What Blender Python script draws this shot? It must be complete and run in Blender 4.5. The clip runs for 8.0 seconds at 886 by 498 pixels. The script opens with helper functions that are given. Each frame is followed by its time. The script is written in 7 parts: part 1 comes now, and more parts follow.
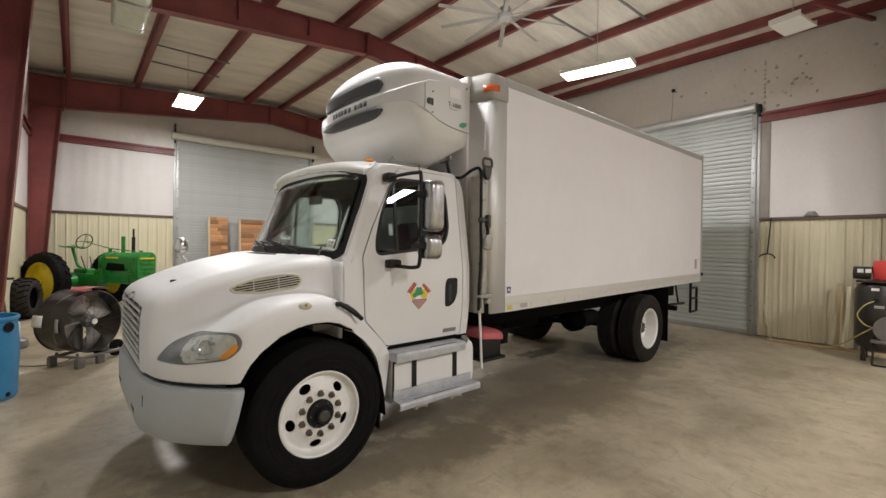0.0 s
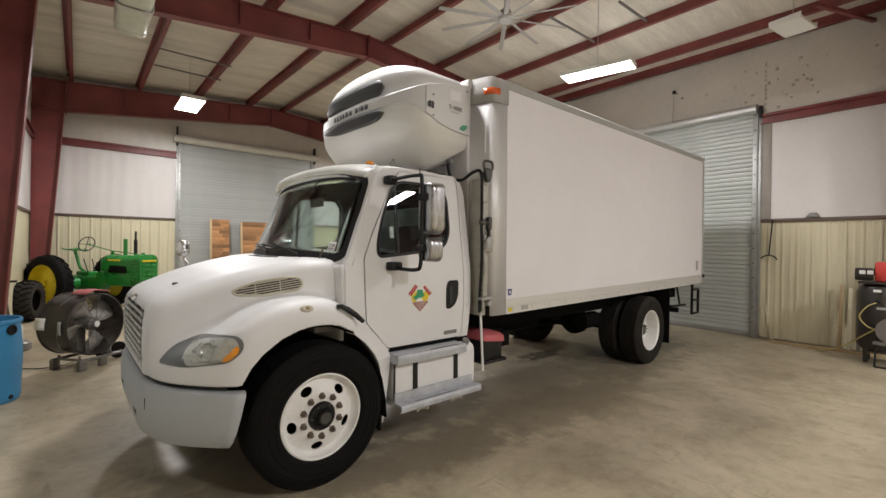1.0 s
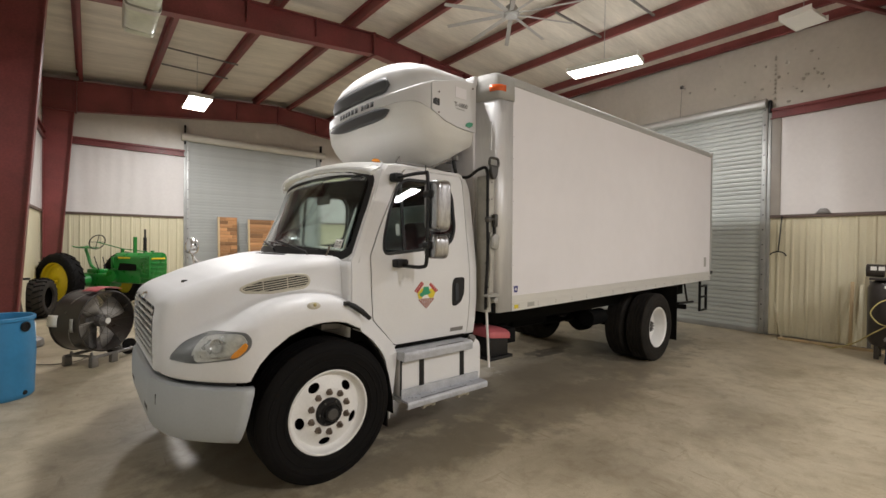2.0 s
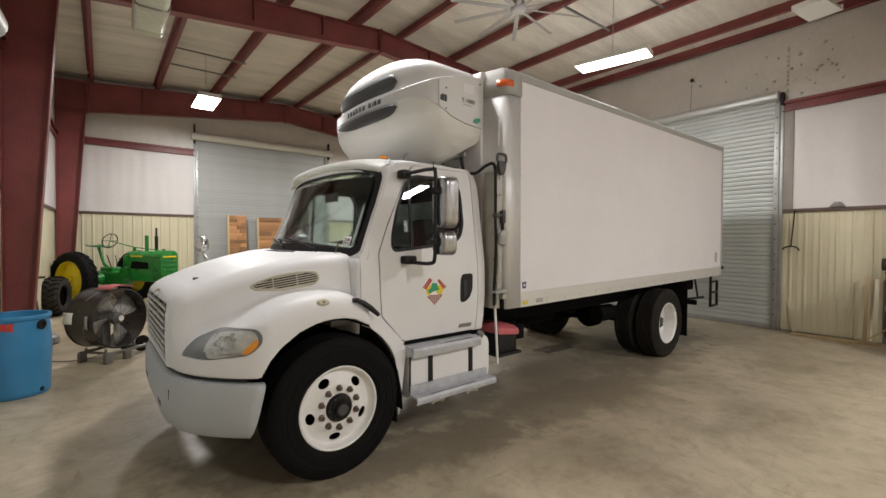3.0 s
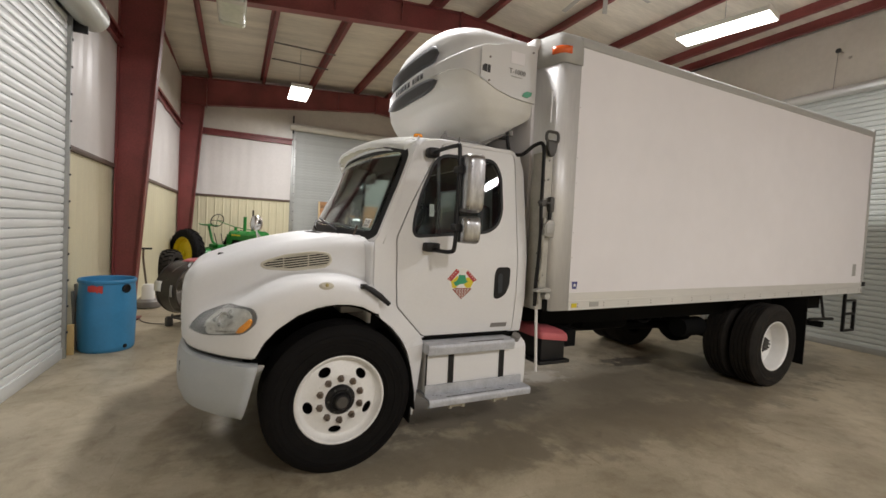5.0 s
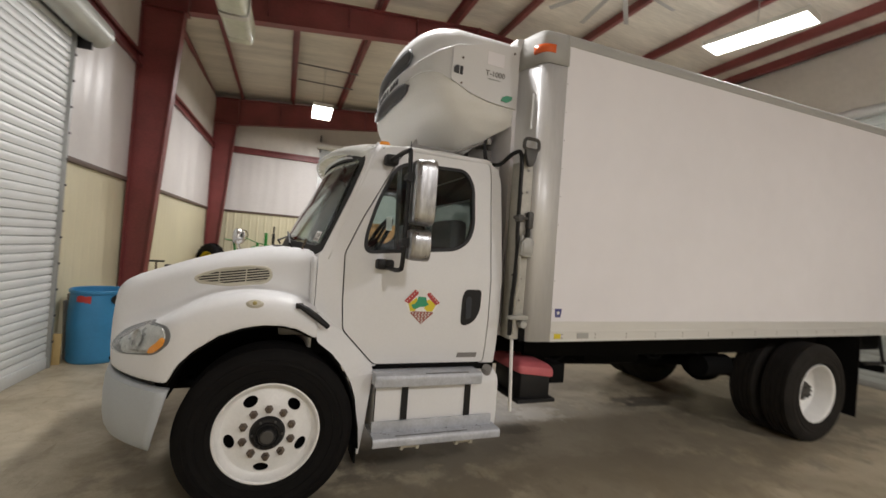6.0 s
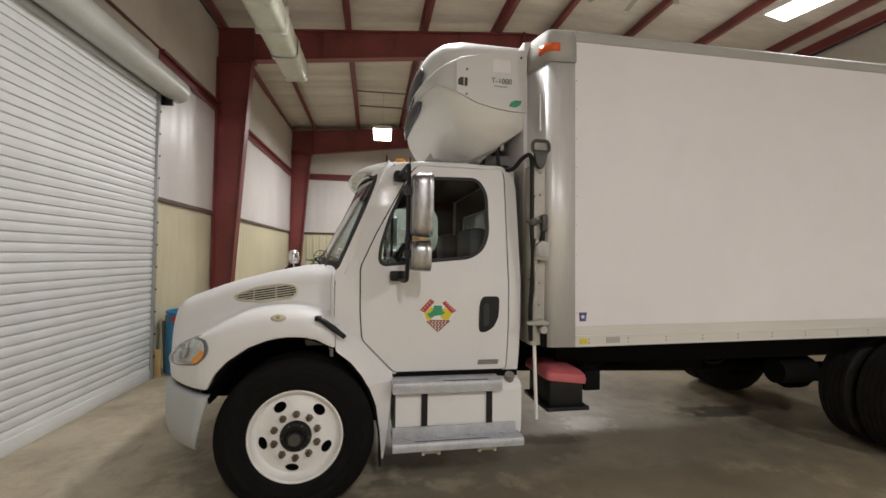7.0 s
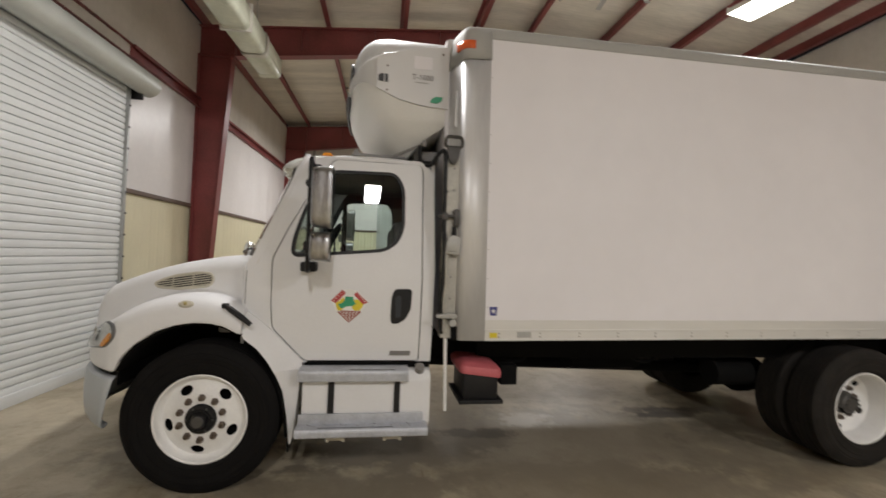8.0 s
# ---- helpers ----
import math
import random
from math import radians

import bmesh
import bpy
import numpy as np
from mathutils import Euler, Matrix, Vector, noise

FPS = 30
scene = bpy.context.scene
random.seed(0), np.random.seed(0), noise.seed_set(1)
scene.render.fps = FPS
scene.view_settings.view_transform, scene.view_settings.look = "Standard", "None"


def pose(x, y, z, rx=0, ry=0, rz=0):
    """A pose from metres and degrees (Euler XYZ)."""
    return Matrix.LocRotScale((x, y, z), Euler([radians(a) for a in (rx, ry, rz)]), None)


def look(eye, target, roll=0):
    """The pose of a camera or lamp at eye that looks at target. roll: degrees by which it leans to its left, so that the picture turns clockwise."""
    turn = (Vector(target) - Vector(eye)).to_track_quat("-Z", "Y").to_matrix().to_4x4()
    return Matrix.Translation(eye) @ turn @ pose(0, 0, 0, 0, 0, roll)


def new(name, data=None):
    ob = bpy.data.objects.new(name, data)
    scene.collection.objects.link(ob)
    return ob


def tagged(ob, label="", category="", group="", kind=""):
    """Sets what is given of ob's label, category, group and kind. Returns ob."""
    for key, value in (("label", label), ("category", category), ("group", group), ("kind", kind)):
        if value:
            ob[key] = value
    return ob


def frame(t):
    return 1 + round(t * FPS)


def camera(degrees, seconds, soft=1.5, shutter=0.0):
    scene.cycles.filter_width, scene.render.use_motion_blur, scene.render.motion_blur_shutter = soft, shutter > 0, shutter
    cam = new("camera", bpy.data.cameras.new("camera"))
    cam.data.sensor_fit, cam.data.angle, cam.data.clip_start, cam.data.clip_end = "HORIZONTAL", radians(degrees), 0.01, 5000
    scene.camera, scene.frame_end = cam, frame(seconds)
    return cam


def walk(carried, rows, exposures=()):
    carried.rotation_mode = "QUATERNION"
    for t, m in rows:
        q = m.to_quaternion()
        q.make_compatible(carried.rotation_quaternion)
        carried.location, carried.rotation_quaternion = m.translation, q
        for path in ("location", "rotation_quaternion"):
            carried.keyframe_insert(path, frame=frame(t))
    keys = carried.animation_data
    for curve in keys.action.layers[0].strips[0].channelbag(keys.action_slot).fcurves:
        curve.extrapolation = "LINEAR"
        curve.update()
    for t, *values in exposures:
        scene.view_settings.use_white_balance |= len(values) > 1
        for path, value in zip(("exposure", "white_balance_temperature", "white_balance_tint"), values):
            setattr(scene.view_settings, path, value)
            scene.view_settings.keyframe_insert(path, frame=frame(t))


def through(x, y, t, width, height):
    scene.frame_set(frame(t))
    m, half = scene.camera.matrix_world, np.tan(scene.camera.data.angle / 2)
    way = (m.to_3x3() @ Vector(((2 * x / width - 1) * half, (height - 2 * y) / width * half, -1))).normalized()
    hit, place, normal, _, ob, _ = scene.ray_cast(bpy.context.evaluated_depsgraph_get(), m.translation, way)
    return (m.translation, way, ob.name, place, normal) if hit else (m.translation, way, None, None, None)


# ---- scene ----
cam = camera(91.8, 8.0, shutter=0.5)
PATH = [
    (0, (0.191, 0.049, 1.725), (1.453, 1.6, 1.707), 1.0),
    (0.5, (0.19, 0.041, 1.73), (1.451, 1.593, 1.721), 0.9),
    (1, (0.188, 0.039, 1.731), (1.445, 1.594, 1.721), 0.9),
    (1.5, (0.186, 0.03, 1.733), (1.436, 1.591, 1.716), 0.9),
    (3, (0.18, 0.031, 1.73), (1.386, 1.625, 1.69), 0.4),
    (3.5, (0.224, 0.059, 1.717), (1.436, 1.649, 1.661), 0.1),
    (4, (0.406, 0.056, 1.702), (1.542, 1.701, 1.679), 1.1),
    (4.5, (0.625, 0.041, 1.671), (1.579, 1.797, 1.597), 3.8),
    (4.7, (0.696, 0.041, 1.677), (1.584, 1.831, 1.59), 3.9),
    (5.8, (1.413, 0.185, 1.688), (2.144, 2.047, 1.669), 2.4),
    (6, (1.532, 0.186, 1.687), (2.181, 2.077, 1.696), 4.5),
    (6.5, (1.768, 0.102, 1.693), (2.208, 2.05, 1.811), 1.5),
    (7, (2.0, 0.005, 1.708), (2.278, 1.985, 1.743), 1.0),
    (7.5, (2.359, -0.008, 1.702), (2.533, 1.983, 1.779), 4.0),
    (8, (2.721, -0.144, 1.685), (2.945, 1.843, 1.714), 2.2),
]
walk(cam, [(t, look(eye, target, roll)) for t, eye, target, roll in PATH], exposures=[(0, -0.01), (4.5, -0.03), (6, -0.10), (8, -0.15)])


# ---- world and lamps' strength ----
world = bpy.data.worlds.new("night")
world.use_nodes = True
world.node_tree.nodes["Background"].inputs[0].default_value = (0.02, 0.022, 0.025, 1)
world.node_tree.nodes["Background"].inputs[1].default_value = 0.3
scene.world = world
LAMP_WATTS = 142.0
LAMP_COLOUR = (1.0, 0.968, 0.972)

# ---- plan of the building, metres ----
WX, EX = -1.13, 10.67          # inner faces of the west and east walls
SY, NY = -7.0, 15.4            # south (behind) and north walls
RIDGE = (WX + EX) / 2
RAIL = 2.44                    # top of the wainscot


def roof_z(x, base=6.50):
    return base - 0.075 * abs(x - RIDGE)


# ---- materials ----
def material(name, colour, rough=0.5, metal=0.0, var=0.10, scale=2.0, fine=70.0, bump=0.04, stretch=(1, 1, 1), per_piece=0.0, coat=0.0, rough_var=0.12, spec=0.5):
    m = bpy.data.materials.new(name)
    m.use_nodes = True
    nt = m.node_tree
    n, l = nt.nodes, nt.links
    p = n["Principled BSDF"]
    p.inputs["Metallic"].default_value = metal
    p.inputs["Coat Weight"].default_value = coat
    p.inputs["Specular IOR Level"].default_value = spec
    tc = n.new("ShaderNodeTexCoord")
    mp = n.new("ShaderNodeMapping")
    mp.inputs["Scale"].default_value = stretch
    l.new(tc.outputs["Object"], mp.inputs["Vector"])
    a = n.new("ShaderNodeTexNoise")
    a.inputs["Scale"].default_value, a.inputs["Detail"].default_value = scale, 5
    b = n.new("ShaderNodeTexNoise")
    b.inputs["Scale"].default_value, b.inputs["Detail"].default_value = fine, 3
    for t in (a, b):
        l.new(mp.outputs["Vector"], t.inputs["Vector"])
    mix = n.new("ShaderNodeMath")
    mix.operation = "MULTIPLY_ADD"
    mix.inputs[1].default_value = 0.35
    l.new(b.outputs["Fac"], mix.inputs[0])
    half = n.new("ShaderNodeMath")
    half.operation = "MULTIPLY"
    half.inputs[1].default_value = 0.65
    l.new(a.outputs["Fac"], half.inputs[0])
    l.new(half.outputs[0], mix.inputs[2])
    ramp = n.new("ShaderNodeMapRange")
    ramp.inputs["From Min"].default_value, ramp.inputs["From Max"].default_value = 0.3, 0.7
    ramp.inputs["To Min"].default_value, ramp.inputs["To Max"].default_value = 1 - var, 1 + var
    l.new(mix.outputs[0], ramp.inputs["Value"])
    last = ramp.outputs["Result"]
    if per_piece:
        info = n.new("ShaderNodeObjectInfo")
        pr = n.new("ShaderNodeMapRange")
        pr.inputs["To Min"].default_value, pr.inputs["To Max"].default_value = 1 - per_piece, 1 + per_piece
        l.new(info.outputs["Random"], pr.inputs["Value"])
        mu = n.new("ShaderNodeMath")
        mu.operation = "MULTIPLY"
        l.new(last, mu.inputs[0])
        l.new(pr.outputs["Result"], mu.inputs[1])
        last = mu.outputs[0]
    sc = n.new("ShaderNodeVectorMath")
    sc.operation = "SCALE"
    sc.inputs[0].default_value = colour
    l.new(last, sc.inputs["Scale"])
    l.new(sc.outputs[0], p.inputs["Base Color"])
    rr = n.new("ShaderNodeMapRange")
    rr.inputs["To Min"].default_value = max(0.02, rough - rough_var)
    rr.inputs["To Max"].default_value = min(1.0, rough + rough_var)
    l.new(a.outputs["Fac"], rr.inputs["Value"])
    l.new(rr.outputs["Result"], p.inputs["Roughness"])
    if bump:
        bp = n.new("ShaderNodeBump")
        bp.inputs["Strength"].default_value, bp.inputs["Distance"].default_value = bump, 0.01
        l.new(b.outputs["Fac"], bp.inputs["Height"])
        l.new(bp.outputs["Normal"], p.inputs["Normal"])
    return m


def glowing(name, colour, strength):
    m = bpy.data.materials.new(name)
    m.use_nodes = True
    p = m.node_tree.nodes["Principled BSDF"]
    p.inputs["Base Color"].default_value = (0.8, 0.8, 0.8, 1)
    p.inputs["Emission Color"].default_value = (*colour, 1)
    p.inputs["Emission Strength"].default_value = strength
    return m


def glassy(name, colour, rough=0.0, ior=1.45):
    m = bpy.data.materials.new(name)
    m.use_nodes = True
    p = m.node_tree.nodes["Principled BSDF"]
    p.inputs["Base Color"].default_value = (*colour, 1)
    p.inputs["Roughness"].default_value = rough
    p.inputs["IOR"].default_value = ior
    p.inputs["Transmission Weight"].default_value = 1.0
    return m


def translucent(name, colour, through):
    """Moulded plastic that lets some light through."""
    m = material(name, colour, 0.4, var=0.03, scale=3, rough_var=0.05)
    n, l = m.node_tree.nodes, m.node_tree.links
    tr = n.new("ShaderNodeBsdfTranslucent")
    tr.inputs["Color"].default_value = (*colour, 1)
    mx = n.new("ShaderNodeMixShader")
    mx.inputs[0].default_value = through
    l.new(n["Principled BSDF"].outputs[0], mx.inputs[1])
    l.new(tr.outputs[0], mx.inputs[2])
    l.new(mx.outputs[0], n["Material Output"].inputs["Surface"])
    return m


def concrete_floor():
    m = material("worn concrete", (0.462, 0.408, 0.302), 0.42, var=0.16, scale=0.8, fine=90, bump=0.03, rough_var=0.16)
    nt = m.node_tree
    n, l = nt.nodes, nt.links
    p = n["Principled BSDF"]
    last = p.inputs["Base Color"].links[0].from_socket
    tc = n.new("ShaderNodeTexCoord")

    def tint(last, scale, detail, rough, lo, hi, dark, stretch=(1, 1, 1), turn=0.0, light=(1.0, 1.0, 1.0)):
        """Multiply by a noise that runs from dark to light between lo and hi."""
        mp = n.new("ShaderNodeMapping")
        mp.inputs["Scale"].default_value = stretch
        mp.inputs["Rotation"].default_value = (0, 0, turn)
        l.new(tc.outputs["Object"], mp.inputs["Vector"])
        t = n.new("ShaderNodeTexNoise")
        t.inputs["Scale"].default_value, t.inputs["Detail"].default_value = scale, detail
        t.inputs["Roughness"].default_value, t.inputs["Distortion"].default_value = rough, 0.4
        l.new(mp.outputs["Vector"], t.inputs["Vector"])
        cr = n.new("ShaderNodeValToRGB")
        cr.color_ramp.elements[0].position, cr.color_ramp.elements[0].color = lo, (*dark, 1)
        cr.color_ramp.elements[1].position, cr.color_ramp.elements[1].color = hi, (*light, 1)
        l.new(t.outputs["Fac"], cr.inputs["Fac"])
        mx = n.new("ShaderNodeMix")
        mx.data_type, mx.blend_type = "RGBA", "MULTIPLY"
        mx.inputs[0].default_value = 1.0
        l.new(last, mx.inputs[6])
        l.new(cr.outputs["Color"], mx.inputs[7])
        return mx.outputs[2]

    last = tint(last, 0.9, 12, 0.70, 0.36, 0.60, (0.66, 0.63, 0.58), light=(1.04, 1.03, 1.02))
    last = tint(last, 4.5, 10, 0.72, 0.34, 0.52, (0.80, 0.77, 0.73))
    last = tint(last, 2.2, 6, 0.62, 0.30, 0.36, (0.82, 0.79, 0.75), (1.0, 5.0, 1), 0.5)
    last = tint(last, 3.0, 5, 0.60, 0.30, 0.36, (0.80, 0.77, 0.73), (6.0, 0.8, 1), 0.25)
    last = tint(last, 26.0, 2, 0.5, 0.22, 0.28, (0.66, 0.61, 0.55))
    # spills: pale scrape by the tank, dark oil along the wheels; broad ovals also paint truck shade
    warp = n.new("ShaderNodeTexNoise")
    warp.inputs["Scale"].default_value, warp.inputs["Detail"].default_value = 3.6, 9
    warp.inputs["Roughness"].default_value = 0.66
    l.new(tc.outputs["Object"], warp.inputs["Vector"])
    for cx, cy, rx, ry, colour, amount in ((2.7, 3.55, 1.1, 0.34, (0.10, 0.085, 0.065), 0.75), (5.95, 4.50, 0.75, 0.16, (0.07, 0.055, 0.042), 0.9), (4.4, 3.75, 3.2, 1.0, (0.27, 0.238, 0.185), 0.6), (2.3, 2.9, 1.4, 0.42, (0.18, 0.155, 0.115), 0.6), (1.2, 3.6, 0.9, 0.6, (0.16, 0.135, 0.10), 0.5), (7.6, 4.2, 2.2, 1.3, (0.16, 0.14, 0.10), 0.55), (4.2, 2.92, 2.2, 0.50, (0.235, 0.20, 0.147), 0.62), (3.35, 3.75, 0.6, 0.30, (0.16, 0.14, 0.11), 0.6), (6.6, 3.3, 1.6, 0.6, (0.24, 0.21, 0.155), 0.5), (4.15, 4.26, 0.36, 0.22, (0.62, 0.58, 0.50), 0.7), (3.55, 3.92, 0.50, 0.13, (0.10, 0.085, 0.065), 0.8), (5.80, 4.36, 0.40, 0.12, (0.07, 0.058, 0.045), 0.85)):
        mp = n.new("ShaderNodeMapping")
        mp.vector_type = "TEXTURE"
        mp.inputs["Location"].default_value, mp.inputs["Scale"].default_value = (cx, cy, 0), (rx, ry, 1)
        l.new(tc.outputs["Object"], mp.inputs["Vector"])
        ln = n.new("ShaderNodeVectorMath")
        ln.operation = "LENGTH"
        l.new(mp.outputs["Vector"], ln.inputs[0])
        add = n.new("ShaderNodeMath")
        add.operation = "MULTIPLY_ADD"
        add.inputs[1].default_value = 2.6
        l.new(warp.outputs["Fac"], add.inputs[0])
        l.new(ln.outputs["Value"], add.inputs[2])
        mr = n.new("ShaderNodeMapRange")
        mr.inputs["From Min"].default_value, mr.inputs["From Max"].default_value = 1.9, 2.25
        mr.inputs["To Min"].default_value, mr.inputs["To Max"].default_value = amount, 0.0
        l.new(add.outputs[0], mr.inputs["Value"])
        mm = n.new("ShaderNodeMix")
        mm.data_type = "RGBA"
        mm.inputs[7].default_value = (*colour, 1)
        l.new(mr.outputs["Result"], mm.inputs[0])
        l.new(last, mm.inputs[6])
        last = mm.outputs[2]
    l.new(last, p.inputs["Base Color"])
    return m


def planked(name, colour, size):
    m = material(name, colour, 0.6, var=0.25, scale=3, fine=30, bump=0.1, stretch=size, per_piece=0.45)
    return m


M = {
    "concrete": concrete_floor(),
    "steel": material("maroon primer steel", (0.202, 0.047, 0.045), 0.42, var=0.34, scale=1.5, fine=40),
    "liner": material("white vinyl liner", (0.68, 0.655, 0.645), 0.38, var=0.06, scale=1.0, fine=14, bump=0.12),
    "liner_cream": material("aged vinyl liner", (0.60, 0.565, 0.505), 0.42, var=0.10, scale=1.2, fine=11, bump=0.12),
    "jamb_grey": material("dull jamb steel", (0.30, 0.275, 0.245), 0.5, var=0.15, scale=3),
    "hood_bright": material("bright galvanised hood", (0.62, 0.63, 0.62), 0.36, metal=0.5, var=0.10, scale=3, stretch=(1, 0.15, 1)),
    "insulation": material("roof insulation", (0.66, 0.62, 0.54), 0.55, var=0.22, scale=0.9, fine=9, bump=0.9, stretch=(0.5, 3.5, 1)),
    "wainscot": material("cream metal panel", (0.645, 0.60, 0.43), 0.42, var=0.07, scale=1.5, fine=40, per_piece=0.03),
    "trim": material("brown trim", (0.11, 0.075, 0.06), 0.5),
    "door_white": material("white roller door", (0.70, 0.72, 0.72), 0.36, var=0.07, scale=2.0, per_piece=0.035),
    "door_grey": material("grey roller door", (0.50, 0.53, 0.51), 0.36, var=0.08, scale=2.0, per_piece=0.05),
    "door_pale": material("dull pale roller door", (0.39, 0.41, 0.40), 0.4, var=0.08, scale=2.0, per_piece=0.04),
    "galv": material("galvanised steel", (0.40, 0.41, 0.40), 0.45, metal=0.6, var=0.15, scale=6),
    "hood_pale": material("pale hood sheet", (0.58, 0.56, 0.50), 0.5, var=0.1, scale=3),
    "spot": material("mildew spot", (0.42, 0.395, 0.34), 0.8, var=0.3, scale=30),
    "hood_grey": material("dull hood sheet", (0.50, 0.515, 0.48), 0.42, metal=0.2, var=0.12, scale=3),
    "blade": material("grey fan blade", (0.33, 0.32, 0.30), 0.5, var=0.1, scale=4),
    "duct": material("pale duct wrap", (0.60, 0.62, 0.50), 0.32, var=0.16, scale=3.0, fine=16, bump=0.25),
    "paint": material("white truck paint", (0.75, 0.755, 0.765), 0.48, var=0.035, scale=2.5, fine=60, bump=0.004, coat=0.03, rough_var=0.06, spec=0.4),
    "panel": material("white composite panel", (0.775, 0.762, 0.79), 0.5, var=0.035, scale=1.1, fine=5, bump=0.02, rough_var=0.08),
    "bumper": material("grey bumper", (0.43, 0.46, 0.48), 0.42, var=0.06, scale=4),
    "black": material("black plastic", (0.008, 0.008, 0.009), 0.5, var=0.2, spec=0.35),
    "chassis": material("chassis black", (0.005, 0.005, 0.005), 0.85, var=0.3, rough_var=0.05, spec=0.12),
    "rubber": material("tyre rubber", (0.0075, 0.007, 0.007), 0.75, var=0.3, scale=8, fine=120, bump=0.12, spec=0.12),
    "rim": material("white wheel enamel", (0.80, 0.80, 0.79), 0.36, var=0.07, scale=9),
    "nut": material("worn steel nut", (0.16, 0.13, 0.11), 0.3, metal=0.85, var=0.2, scale=30),
    "alu": material("brushed aluminium", (0.70, 0.70, 0.70), 0.42, metal=0.28, var=0.10, scale=3, fine=60, stretch=(1, 1, 0.12), rough_var=0.08),
    "rail": material("aluminium rail", (0.68, 0.68, 0.675), 0.38, metal=0.35, var=0.04, scale=4, fine=20, stretch=(0.3, 1, 1), bump=0.01),
    "tread": material("grey step plate", (0.47, 0.49, 0.53), 0.45, metal=0.2, var=0.22, scale=9, fine=60, bump=0.2),
    "dull_chrome": material("weathered chrome", (0.40, 0.40, 0.405), 0.32, metal=1.0, var=0.30, scale=14, fine=40, stretch=(2, 2, 0.6), bump=0.05, rough_var=0.16),
    "weathered": material("weathered grey steel", (0.44, 0.43, 0.39), 0.55, metal=0.3, var=0.2, scale=9, fine=60),
    "beige": material("beige intake plastic", (0.55, 0.52, 0.43), 0.5, var=0.08, scale=6),
    "grille_bar": material("pale grille plastic", (0.52, 0.52, 0.51), 0.4, var=0.05, scale=6),
    "lamp_case": material("grey lamp casing", (0.15, 0.155, 0.16), 0.5, metal=0.1, var=0.1, scale=8),
    "dusty_tread": material("dusty tyre rubber", (0.021, 0.019, 0.017), 0.8, var=0.35, scale=6, fine=90, bump=0.12, spec=0.15),
    "dusty_rubber": material("dusty old rubber", (0.030, 0.026, 0.022), 0.85, var=0.4, scale=6, fine=40, bump=0.2, spec=0.2),
    "unit_grey": material("weathered pale casting", (0.40, 0.40, 0.38), 0.5, metal=0.2, var=0.15, scale=20),
    "rust_mark": material("brown-red decal", (0.30, 0.09, 0.07), 0.5),
    "chrome": material("chrome", (0.74, 0.73, 0.72), 0.24, metal=1.0, var=0.05, scale=8, rough_var=0.06),
    "cap_grey": material("grey cap casting", (0.40, 0.40, 0.385), 0.65, metal=0.1, var=0.08),
    "amber": material("amber lens", (0.66, 0.25, 0.03), 0.2, var=0.05),
    "orange": material("orange-red lens", (0.75, 0.13, 0.03), 0.2, var=0.05),
    "lens": glassy("clear lens", (0.95, 0.96, 0.95), 0.08, 1.18),
    "glass": glassy("tinted glass", (0.80, 0.885, 0.86)),
    "screen_glass": glassy("pale tinted glass", (0.72, 0.82, 0.79), 0.05),
    "dark_steel": material("dark worn steel", (0.075, 0.072, 0.068), 0.5, metal=0.3, var=0.2, scale=9),
    "lamp_optic": material("lamp optic", (0.48, 0.48, 0.46), 0.3, metal=0.5, var=0.15, scale=40),
    "interior": material("dark cab trim", (0.032, 0.036, 0.043), 0.75, var=0.15),
    "dash": material("grey dashboard", (0.33, 0.345, 0.35), 0.6, var=0.1),
    "visor": translucent("milky visor plastic", (0.80, 0.80, 0.77), 0.6),
    "tk_white": material("white moulded cowling", (0.66, 0.662, 0.665), 0.42, var=0.03, scale=2, rough_var=0.06),
    "tk_low": material("ivory lower cowling", (0.74, 0.74, 0.715), 0.4, var=0.05, scale=2),
    "grille_dark": material("dark grille mesh", (0.055, 0.057, 0.06), 0.5),
    "intake": material("dark intake", (0.022, 0.021, 0.019), 0.7),
    "lamp_glass": material("bright lamp optic", (0.52, 0.52, 0.50), 0.30, metal=0.6, var=0.3, scale=16),
    "ink": material("dark lettering", (0.03, 0.03, 0.032), 0.5),
    "ink_grey": material("grey emblem", (0.22, 0.21, 0.20), 0.4),
    "green_mark": material("green decal", (0.03, 0.30, 0.15), 0.4),
    "red_mark": material("red decal", (0.42, 0.05, 0.05), 0.4),
    "yellow_mark": material("yellow decal", (0.68, 0.55, 0.03), 0.4),
    "blue_mark": material("blue decal", (0.05, 0.055, 0.22), 0.4),
    "white_mark": material("white decal", (0.8, 0.8, 0.78), 0.4),
    "pink": material("faded red cover", (0.53, 0.125, 0.14), 0.5, var=0.15, scale=5),
    "barrel": material("blue plastic barrel", (0.045, 0.24, 0.47), 0.4, var=0.10, scale=4, fine=30),
    "red_paint": material("red paint", (0.55, 0.05, 0.04), 0.5, var=0.1),
    "tractor_green": material("tractor green", (0.015, 0.21, 0.035), 0.3, var=0.12, scale=5),
    "tractor_yellow": material("tractor yellow", (0.72, 0.56, 0.012), 0.4, var=0.08, scale=5),
    "fan_black": material("black fan housing", (0.030, 0.025, 0.022), 0.32, var=0.3, scale=5),
    "fan_blade": material("dusty fan blade", (0.36, 0.34, 0.31), 0.5, metal=0.1, var=0.15, scale=9),
    "fan_grey": material("grey fan metal", (0.20, 0.19, 0.18), 0.45, metal=0.4, var=0.2, scale=7),
    "wood": planked("weathered plank", (0.40, 0.205, 0.085), (0.6, 8, 8)),
